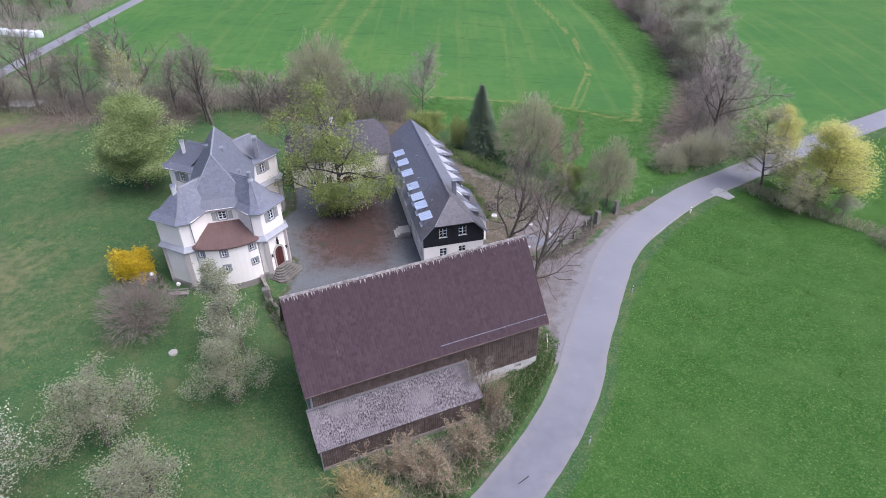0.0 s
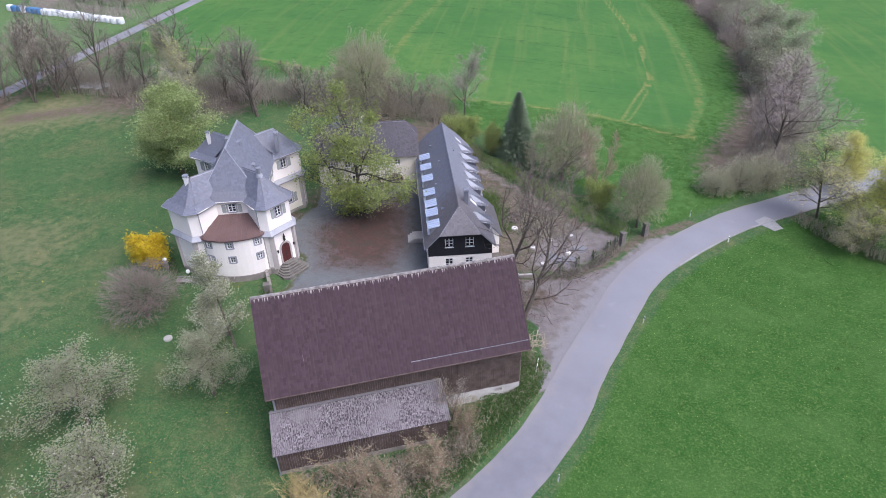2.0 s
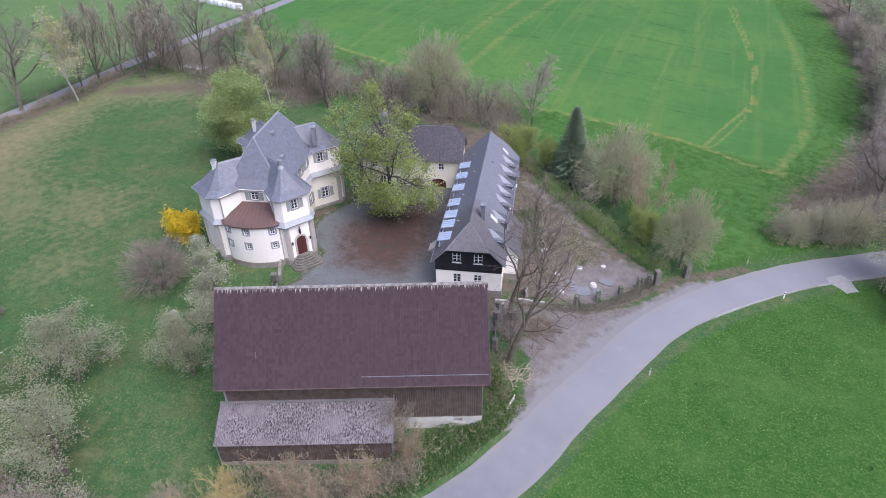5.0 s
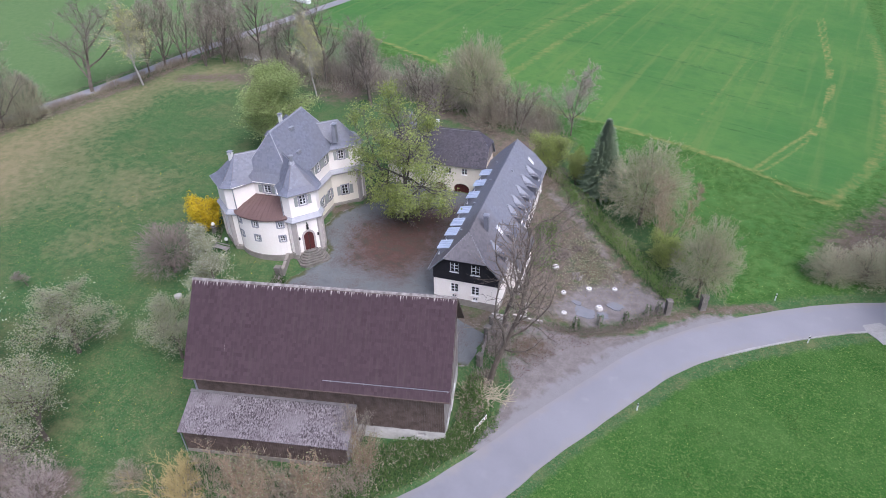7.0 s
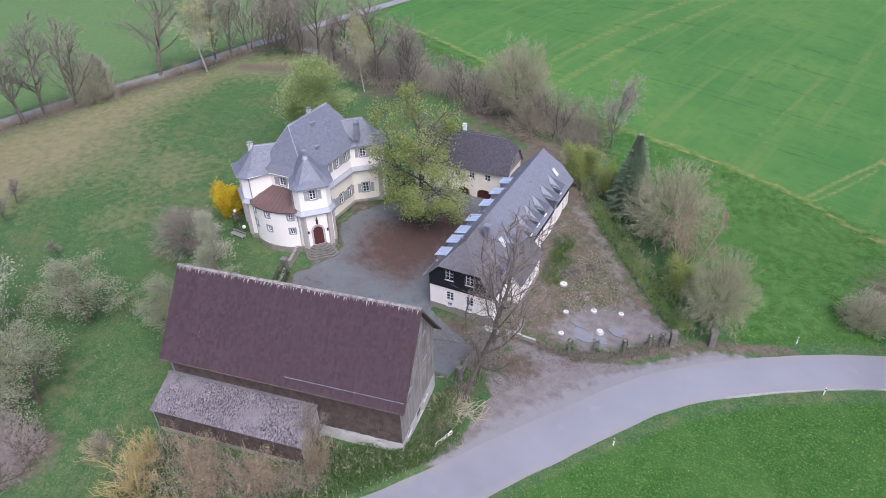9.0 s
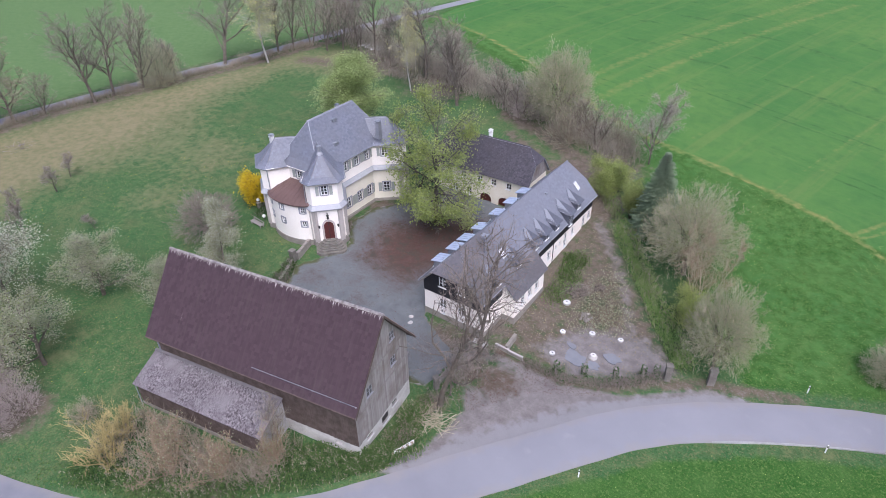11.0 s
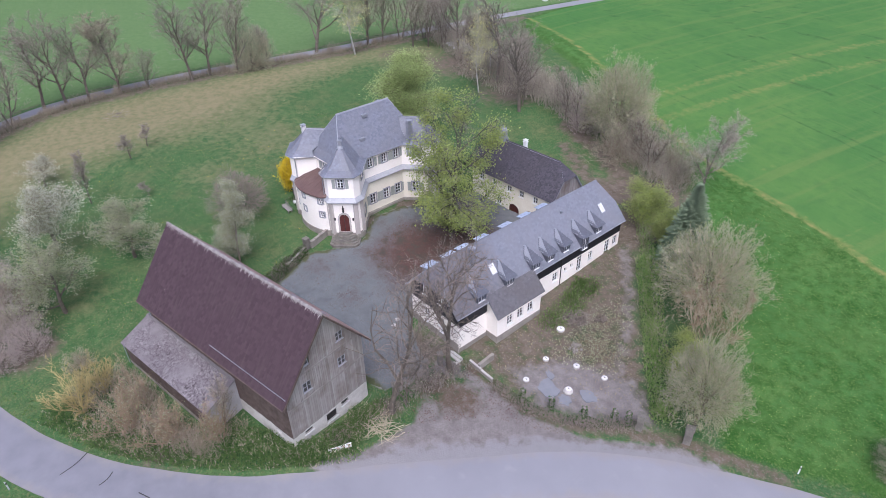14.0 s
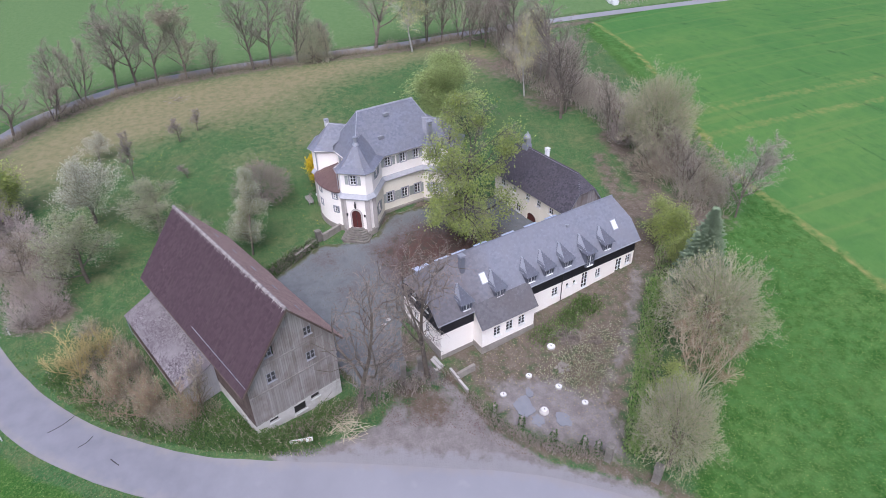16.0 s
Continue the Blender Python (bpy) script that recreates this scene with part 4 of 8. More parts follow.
    for sx in (1, -1):
        for sy in (1, -1):
            ey = 2.75 if sy < 0 else 3.3
            ring = [(1.55, 7.45), (3.3, 9.75), (4.55, 9.95), (7.2, 7.3), (7.0, 6.0), (3.8, ey)]
            apex = Vector((3.85, 6.6, 14.4))
            back = Vector((1.0, 4.2, 14.35))
            fs = []
            Q = [Vector((x, y, z0)) for x, y in ring]
            K = [q.lerp(apex, 0.28) - Vector((0, 0, (apex.z - z0) * 0.10)) for q in Q]
            for a, b, ka, kb in zip(Q, Q[1:], K, K[1:]):
                fs.append([a, b, kb, ka])
                fs.append([ka, kb, apex])
            fs.append([K[-1], back, apex])
            fs.append([back, K[0], apex])
            fs.append([Q[-1], Vector((2.6, 4.2, z0)), K[-1]])
            fs = [[Vector((v.x if sx > 0 else west(v.x), sy * v.y, v.z)) for v in f] for f in fs]
            pav = roofed(house, "pavilion_roof", fs, "slate", 0.34, 0.26, 0.02)
            hips = Shape()
            for k in K[1:-1]:
                caps(hips, (k.x if sx > 0 else west(k.x), sy * k.y, k.z + 0.02), (apex.x if sx > 0 else west(apex.x), sy * apex.y, apex.z), 0.06, 0.5)
            caps(hips, (apex.x if sx > 0 else west(apex.x), sy * apex.y, apex.z), (sx * back.x, sy * back.y, back.z + 0.1), 0.07, 0.5)
            part("hip_cap", hips, "slate_light", pav)
    # gutters
    part("gutter", girdle(Shape(), outline_offset(P, 0.42), [(0.0, 11.2), (0.1, 11.22), (0.12, 11.3), (0.06, 11.3)]), "zinc_dull", house)
    chimney(house, -4.35, -6.8, 13.5, 14.5, 0.46, 0.46, "lid")
    chimney(house, 4.5, 4.15, 12.2, 14.5, 0.5, 0.62, "zinc_dull")
    chimney(house, -4.5, 5.9, 13.0, 14.4, 0.42, 0.42, "lid")
    flue = part("flue", Shape().lathe([(0.24, 14.1), (0.24, 14.95), (0.31, 14.97), (0.31, 15.1), (0.2, 15.16)], 12, 3.85, -6.6), "zinc_dull", house, "short round metal flue")
    part("flashing", Shape().lathe([(0.42, 13.95), (0.36, 14.2), (0.26, 14.36)], 12, 3.85, -6.6), "ridge_metal", flue, "pale metal flashing")
    for x, y, z in ((0.75, -0.4, 15.75), (-0.9, 1.4, 15.5), (2.3, -2.2, 13.45)):
        part("roof_hatch", Shape().box(x - 0.3, y - 0.4, z - 0.25, x + 0.3, y + 0.4, z + 0.12), "zinc_dull", house, "small metal roof hatch")
    # rounded annexe between the front pavilions
    arc = []
    for k in range(13):
        t = -1 + k / 6
        arc.append((3.75 * t, -9.05 - 2.0 * math.sqrt(max(0.0, 1 - 0.92 * t * t)) + 0.55))
    body = Shape()
    for k in range(12):
        p, q = arc[k], arc[k + 1]
        L = math.hypot(q[0] - p[0], q[1] - p[1])
        holes = [(L / 2, z, 0.6, 0.75) for z in (4.75, 6.75)] if k in (1, 10) else []
        if k in (5,):
            holes = [(L - 0.31, z, 0.6, 0.75) for z in (4.75, 6.75)]
        wall(body, p, q, 2.7, 8.0, holes, 0.35)
        for s, z, w, h in holes:
            window(house, on_wall(p, q, s, z), w, h, 2, 2, "surround", 0.1)
    part("rounded_front", body, "plaster", house)
    foot = Shape()
    for k in range(12):
        p, q = outline_offset([*arc, (3, -6), (-3, -6)], 0.1)[k], outline_offset([*arc, (3, -6), (-3, -6)], 0.1)[k + 1]
        wall(foot, p, q, 0.8, 2.8, (), 0.5)
    part("plinth", foot, "stone", house)
    rim = outline_offset([*arc, (3, -6), (-3, -6)], 0.3)[:13]
    fs = []
    for k in range(12):
        a, b = rim[k], rim[k + 1]
        a2, b2_ = (a[0] * 0.62, -6.75 + 0.0 * a[0]), (b[0] * 0.62, -6.75)
        fs.append([(*a, 8.0), (*b, 8.0), (*b2_, 9.55), (*a2, 9.55)])
    roof2 = part("annexe_roof", Shape().hexa([(*r, 7.86) for r in rim] + [(3.9, -6.8, 7.86), (-3.9, -6.8, 7.86)], [(*r, 7.9) for r in rim] + [(3.9, -6.8, 7.9), (-3.9, -6.8, 7.9)]), "copper", house, "brown sheet-metal roof over the rounded front")
    for f in fs:
        part("roof_sheet", slab(Shape(), f, 0.08), "copper", roof2)
    for k in range(13):
        a = rim[k]
        part("seam", Shape().tube((*a, 8.03), (a[0] * 0.62, -6.75, 9.58), 0.025, 0.025, 4), "copper", roof2)
    # entrance stairs in front of the door
    p, q = P[2], P[3]
    p, q = (4.35, -9.45), (6.7, -7.1)
    for i in range(6):
        w, dep = 0.95 + 0.2 * i, 0.6 + 0.28 * i
        z = floor_z - 0.185 * i
        c = [(-w, 0.3), (-w, -dep + 0.5), (-w + 0.5, -dep), (w - 0.5, -dep), (w, -dep + 0.5), (w, 0.3)]
        ob = part("step", Shape().hexa([(x, y, -0.185 if i < 5 else -0.9) for x, y in c], [(x, y, 0.0) for x, y in c]), "stone_dark", house)
        ob.matrix_basis = on_wall(p, q, 1.66, z)
    return house


def door(house, p, q, s, z, w, h):
    """A pointed-arch double door in a stone surround with two wall lamps and a figure bracket above it."""
    m = on_wall(p, q, s, z)
    def arch(w2, top, n=9):
        pts = [(-w2, 0.0), (w2, 0.0)]
        for k in range(n):
            t = k / (n - 1) * math.pi
            pts.append((w2 * math.cos(t), h - 0.15 + (top - h + 0.15) * math.sin(t)))
        return pts
    out, inn = arch(w / 2 + 0.22, h + 0.75), arch(w / 2, h + 0.5)
    ring = Shape()
    V = [(x, -0.09, y) for x, y in out] + [(x, -0.09, y) for x, y in inn] + [(x, 0.05, y) for x, y in out] + [(x, 0.14, y) for x, y in inn]
    k = len(out)
    F = []
    for i in range(1, k):
        j = (i + 1) % k
        F += [(i, j, k + j, k + i), (2 * k + i, 2 * k + j, j, i), (k + i, k + j, 3 * k + j, 3 * k + i)]
    ring.add(V, F)
    ob = part("entrance_door", Shape().add([(x, -0.03, y) for x, y in inn] + [(x, 0.10, y) for x, y in inn], [tuple(range(k))[::-1], tuple(range(k, 2 * k))] + [(i, (i + 1) % k, k + (i + 1) % k, k + i) for i in range(k)]), "door", house, "dark red-brown arched wooden door")
    ob.matrix_basis = m
    part("door_surround", ring, "pilaster", ob)
    part("door_leaf_rib", Shape().box(-0.03, -0.06, 0, 0.03, -0.03, h + 0.4), "iron", ob)
    fig = part("ornament", Shape().lathe([(0.05, 0), (0.16, 0.15), (0.12, 0.4), (0.17, 0.6), (0.06, 0.8), (0.09, 0.95), (0.03, 1.05)], 7), "iron", house, "small dark wall ornament on a bracket")
    fig.matrix_basis = m @ Matrix.Translation((0, -0.18, h + 0.85))
    for x in (-1.2, 1.2):
        la = part("wall_lamp", Shape().lathe([(0.04, 0), (0.11, 0.08), (0.13, 0.35), (0.05, 0.45)], 6).box(-0.03, 0, 0.15, 0.03, 0.2, 0.2), "iron", house)
        la.matrix_basis = m @ Matrix.Translation((x, -0.2, 1.75))


def gable_slopes(house, x0, x1, y0, y1, zr, ze, xr, hip0, hip1, zh, tile, under, name="roof", label="", tw=0.32, tl=0.25):
    """A roof whose ridge runs along y at x=xr, with half hips at its ends: hip0 and hip1 are how far the ridge stands back, zh is the hips' lower edge."""
    f = (zr - zh) / (zr - ze)
    faces = []
    for sx, xe in ((0, x0), (1, x1)):
        xh = xr + (xe - xr) * f
        poly = [(xe, y0, ze), (xe, y1, ze)]
        poly += [(xh, y1, zh), (xr, y1 - hip1, zr)] if hip1 else [(xr, y1, zr)]
        poly += [(xr, y0 + hip0, zr), (xh, y0, zh)] if hip0 else [(xr, y0, zr)]
        faces.append(poly)
    hl, hr = xr + (x0 - xr) * f, xr + (x1 - xr) * f
    if hip0:
        faces.append([(hl, y0 - 0.15, zh - 0.12), (hr, y0 - 0.15, zh - 0.12), (xr, y0 + hip0, zr)])
    if hip1:
        faces.append([(hl, y1 + 0.15, zh - 0.12), (hr, y1 + 0.15, zh - 0.12), (xr, y1 - hip1, zr)])
    return roofed(house, name, faces, tile, tw, tl, 0.02, under, label=label)


def gable_wall(shape, x0, x1, y, z0, ze0, ze1, xr, zr, zh, thick, outward):
    """The triangle over a wall, cut off under the half hip. ze0 and ze1: heights at the two ends."""
    def zz(x):
        return ze0 + (zr - ze0) * (x - x0) / (xr - x0) if x < xr else ze1 + (zr - ze1) * (x1 - x) / (x1 - xr)
    xs = [x0, x0 + (xr - x0) * (zh - ze0) / (zr - ze0), x1 - (x1 - xr) * (zh - ze1) / (zr - ze1), x1] if zh < zr else [x0, xr, x1]
    P = [(x0, z0), (x1, z0)] + [(x, min(zz(x), zh)) for x in reversed(xs) if min(zz(x), zh) > z0 + 0.01]
    y2 = y - outward * thick
    return shape.hexa([(x, y2, z) for x, z in P], [(x, y, z) for x, z in P])


def former_stable():
    """Long two-storey wing with dormers; x across it, y along it to the north."""
    ox, oy = 0.973 * 15.5 - 0.232 * 76.5, 0.232 * 15.5 + 0.973 * 76.5
    house = empty("wing_house", ox, oy, 0, 13.42, "long white rendered wing with slate roof, dormers and black-clad gable", "house")
    w0, w1, s0, s1 = -3.85, 3.85, -13.7, 14.35
    white, clad, foot = Shape(), Shape(), Shape()
    # east wall
    hs = []
    for d, z, w, h, kind in ((78.33, 2.15, 0.95, 1.25, "w"), (80.2, 2.7, 0.5, 0.55, "s"), (81.3, 2.7, 0.5, 0.55, "s"), (82.9, 1.5, 1.0, 2.2, "d"), (85.05, 2.2, 0.9, 1.2, "w"), (88.45, 1.35, 1.05, 2.2, "d"), (90.0, 2.2, 0.9, 1.3, "w")):
        hs.append((d - 76.5 - s0, z, w, h))
    wall(white, (w1, s0), (w1, s1), -0.6, 3.85, hs)
    for (s, z, w, h), (c, r) in zip(hs, ((2, 3), (1, 1), (1, 1), (2, 4), (2, 3), (2, 4), (2, 3))):
        window(house, on_wall((w1, s0), (w1, s1), s, z), w, h, c, r)
    wall(clad, (w1 + 0.03, s0), (w1 + 0.03, s1), 3.85, 5.45)
    # west wall
    hw = [(s1 - y, z, 0.9, 1.3) for y, z in ((10.5, 2.0), (7.0, 2.0), (3.0, 2.0), (-1.0, 2.0), (-5.0, 2.0), (-9.0, 2.0), (-12.0, 2.0))]
    wall(white, (w0, s1), (w0, s0), -0.2, 5.45, hw)
    for s, z, w, h in hw:
        window(house, on_wall((w0, s1), (w0, s0), s, z), w, h)
    # south gable: white below, black above
    hg = [(14.15 - 15.5 - w0, 2.4, 0.95, 1.25), (16.6 - 15.5 - w0, 2.4, 0.95, 1.25), (14.1 - 15.5 - w0, 1.62, 0.6, 0.45), (16.6 - 15.5 - w0, 1.62, 0.6, 0.45)]
    wall(white, (w0, s0), (w1, s0), -0.2, 4.2, hg)
    for s, z, w, h in hg:
        window(house, on_wall((w0, s0), (w1, s0), s, z), w, h, 2, 3 if h > 1 else 1)
    hc = [(14.17 - 15.5 - w0, 5.35, 1.0, 1.25), (16.65 - 15.5 - w0, 5.35, 1.0, 1.25)]
    slope = (10.05 - 5.55) / 4.22
    wall(clad, (w0 - 0.02, s0 - 0.06), (w1 + 0.02, s0 - 0.06), 4.15, 5.45, [(s, z, w, 5.45 - z) for s, z, w, h in hc])
    wall(clad, (w0 + 1.45, s0 - 0.06), (w1 - 1.45, s0 - 0.06), 5.45, 7.3, [(s - 1.45 + 0.0, 5.45, w, z + h - 5.45) for s, z, w, h in hc])
    for sgn in (-1, 1):
        tri = [(sgn * 3.87, 5.45), (sgn * 2.4, 5.45), (sgn * 2.4, 7.0)]
        clad.hexa([(x, s0 - 0.06, z) for x, z in tri], [(x, s0 + 0.3, z) for x, z in tri])
    for s, z, w, h in hc:
        window(house, on_wall((w0, s0 - 0.06), (w1, s0 - 0.06), s, z), w, h)
    wall(white, (w1, s1), (w0, s1), -0.2, 5.45)
    gable_wall(white, w0, w1, s1, 5.45, 5.5, 5.5, 0, 10.0, 7.6, 0.4, 1)
    part("wall", white, "plaster", house)
    part("cladding", clad, "clad", house, "black slate cladding under the eaves and on the gable")
    for p, q in (((w0 - 0.05, s0 - 0.05), (w1 + 0.05, s0 - 0.05)), ((w1 + 0.05, s0), (w1 + 0.05, s1)), ((w0 - 0.05, s1), (w0 - 0.05, s0))):
        wall(foot, p, q, -0.9, 1.6 if p[1] == q[1] else 1.0, (), 0.3)
    part("plinth", foot, "stone", house)
    roof = gable_slopes(house, -4.28, 4.25, s0 - 0.5, s1 + 0.35, 10.05, 5.5, 0.0, 2.0, 1.4, 7.45, "slate_light", "zinc_dull", label="long grey-blue slate roof with half-hipped ends")
    r = caps(Shape(), (0, s0 + 1.5, 10.07), (0, s1 - 1.0, 10.07), 0.12, 0.5)
    part("ridge_cap", r, "slate_light", roof)
    for x in (-4.32, 4.29):
        part("gutter", Shape().tube((x, s0 - 0.5, 5.46), (x, s1 + 0.35, 5.46), 0.07, 0.07, 6), "zinc_dull", house)
    part("downpipe", Shape().tube((w1 + 0.1, 79.2 - 76.5, 0.9), (w1 + 0.1, 79.2 - 76.5, 5.4), 0.05, 0.05, 6), "iron", house)
    # zinc shed dormers on the west slope
    def shed_dormer():
        b = Shape()
        x_out, half, zt, zb = -3.5, 0.78, 7.25, 6.0
        x_in = -(10.05 - (zt + 0.35)) / slope + 0.05
        b.hexa([(x_out, -half, zb - 0.3), (x_in, -half, zb), (x_in, half, zb), (x_out, half, zb - 0.3)], [(x_out, -half, zt), (x_in, -half, zt + 0.3), (x_in, half, zt + 0.3), (x_out, half, zt)])
        ob = part("dormer", b, "zinc_dull", house)
        t = Shape()
        a, c = (x_out - 0.3, zt - 0.02), (x_in + 0.15, zt + 0.36)
        t.hexa([(a[0], -half - 0.12, a[1]), (c[0], -half - 0.12, c[1]), (c[0], half + 0.12, c[1]), (a[0], half + 0.12, a[1])],
               [(a[0], -half - 0.12, a[1] + 0.07), (c[0], -half - 0.12, c[1] + 0.07), (c[0], half + 0.12, c[1] + 0.07), (a[0], half + 0.12, a[1] + 0.07)])
        for k in (-0.45, 0.0, 0.45):
            t.hexa([(a[0], k - 0.02, a[1] + 0.07), (c[0], k - 0.02, c[1] + 0.07), (c[0], k + 0.02, c[1] + 0.07), (a[0], k + 0.02, a[1] + 0.07)],
                   [(a[0], k - 0.02, a[1] + 0.11), (c[0], k - 0.02, c[1] + 0.11), (c[0], k + 0.02, c[1] + 0.11), (a[0], k + 0.02, a[1] + 0.11)])
        part("dormer_roof", t, "zinc", ob, "pale zinc sheet dormer roof")
        win = window(ob, Matrix.Translation((x_out - 0.2, 0, 6.3)) @ Matrix.Rotation(radians(-90), 4, "Z"), 1.1, 0.85, 2, 2, name="dormer_window")
        return ob
    first = shed_dormer()
    first.matrix_basis = Matrix.Translation((0, 83.6 - 76.5, 0))
    for d in (80.4, 77.0, 73.0, 70.0, 67.75, 64.95):
        again(first, house, Matrix.Translation((0, d - 76.5, 0)))
    # steep gabled dormers on the east slope
    def gabled(tall):
        half, zt = 0.70, 7.02
        x_out, zb = (4.34, 5.0) if tall else (3.93, 5.86)
        x_b = (10.05 - zt) / slope - 0.12
        z_b = 10.05 - x_out * slope - 0.15
        b = Shape().hexa([(x_out, -half, min(zb, z_b) - 0.1), (x_out, half, min(zb, z_b) - 0.1), (x_b, half, zt - 0.12), (x_b, -half, zt - 0.12)], [(x_out, -half, zt), (x_out, half, zt), (x_b, half, zt), (x_b, -half, zt)])
        ob = part("dormer", b, "slate_dormer", house)
        eave = zt - 0.06
        f0, f1, b0, b1 = (x_out + 0.38, -half - 0.14, eave - 0.08), (x_out + 0.38, half + 0.14, eave - 0.08), (x_b, -half - 0.14, eave + 0.1), (x_b, half + 0.14, eave + 0.1)
        top, peak = (1.95, 0, 8.16), (2.3, 0, 8.18)
        roofed(ob, "dormer_roof", [[f0, b0, top, peak], [f1, b1, top, peak], [f0, f1, peak]], "slate_dormer", 0.3, 0.24, 0.012)
        window(ob, Matrix.Translation((x_out + 0.03, 0, zb)) @ Matrix.Rotation(radians(90), 4, "Z"), 0.84, zt - zb - 0.16, 2, 4 if tall else 2, depth=0.03, name="dormer_window")
        return ob
    small = gabled(False)
    small.matrix_basis = Matrix.Translation((0, 66.0 - 76.5, 0))
    for d in (70.3, 74.55, 77.05, 79.8, 85.95):
        again(small, house, Matrix.Translation((0, d - 76.5, 0)))
    gabled(True).matrix_basis = Matrix.Translation((0, 82.87 - 76.5, 0))
    # skylights
    for d, x in ((69.2, 2.35), (88.3, 2.35)):
        z = 10.05 - x * slope
        t = Matrix.Translation((x, d - 76.5, z + 0.09)) @ Matrix.Rotation(math.atan(slope), 4, "Y")
        ob = part("skylight", Shape().box(-0.65, -0.42, -0.08, 0.65, 0.42, 0.03), "zinc_dull", house)
        ob.matrix_basis = t
        # the pane is one opaque whitish tone
        part("pane", Shape().box(-0.56, -0.34, 0.03, 0.56, 0.34, 0.045), "lid", ob, "pale skylight pane")
    for d, x in ((67, -1.7), (74, -2.0), (79, -1.2), (86, -2.0), (82, 1.0)):
        z = 10.05 - abs(x) * slope
        part("roof_vent", Shape().box(x - 0.16, d - 76.7, z - 0.2, x + 0.16, d - 76.4, z + 0.16), "zinc_dull", house)
    chimney(house, 1.2, 67.2 - 76.5, 8.3, 10.4, 0.5, 0.5, "slate", "zinc_dull")
    # low annexe towards the side yard
    ann, af = Shape(), Shape()
    a0, a1, ax = 66.95 - 76.5, 73.95 - 76.5, 5.45
    ha = [(d - 76.5 - a0, 1.95, 0.95, 1.3) for d in (68.95, 70.6, 72.25)]
    wall(ann, (ax, a0), (ax, a1), -0.2, 4.15, ha)
    for s, z, w, h in ha:
        window(house, on_wall((ax, a0), (ax, a1), s, z), w, h)
    wall(ann, (w1, a0), (ax, a0), -0.2, 4.2)
    wall(ann, (ax, a1), (w1, a1), -0.2, 4.2)
    for y in (a0, a1 - 0.3):
        ann.hexa([(w1, y, 4.2), (ax, y, 4.2), (w1 + 0.15, y, 5.7)], [(w1, y + 0.3, 4.2), (ax, y + 0.3, 4.2), (w1 + 0.15, y + 0.3, 5.7)])
    part("wall", ann, "plaster", house)
    wall(af, (ax + 0.06, a0 - 0.06), (ax + 0.06, a1 + 0.06), -0.8, 1.25, (), 0.3)
    wall(af, (w1, a0 - 0.06), (ax + 0.06, a0 - 0.06), -0.8, 1.25, (), 0.3)
    part("plinth", af, "stone", house)
    roofed(house, "annexe_roof", [[(ax + 0.35, a0 - 0.2, 3.92), (ax + 0.35, a1 + 0.25, 3.92), (3.85, a1 + 0.25, 6.02), (3.85, a0 - 0.2, 6.02)]], "slate_brown", 0.32, 0.25, 0.02, label="grey-brown weathered slates over the annexe")
    # cellar steps with a low wall at the corner
    cs = Shape()
    for k in range(4):
        cs.box(w1 - 0.6, s0 - 0.7 - 0.3 * k, -0.4, w1 + 1.1, s0 - 0.4 - 0.3 * k, 0.75 - 0.18 * k)
    part("doorstep", cs, "concrete", house)
    part("terrace_slab", Shape().box(w1 + 0.05, 88.45 - 77.3, 0.6, w1 + 1.6, 88.45 - 75.9, 1.25), "concrete", house, "small pale concrete slab in front of the glazed door")
    return house


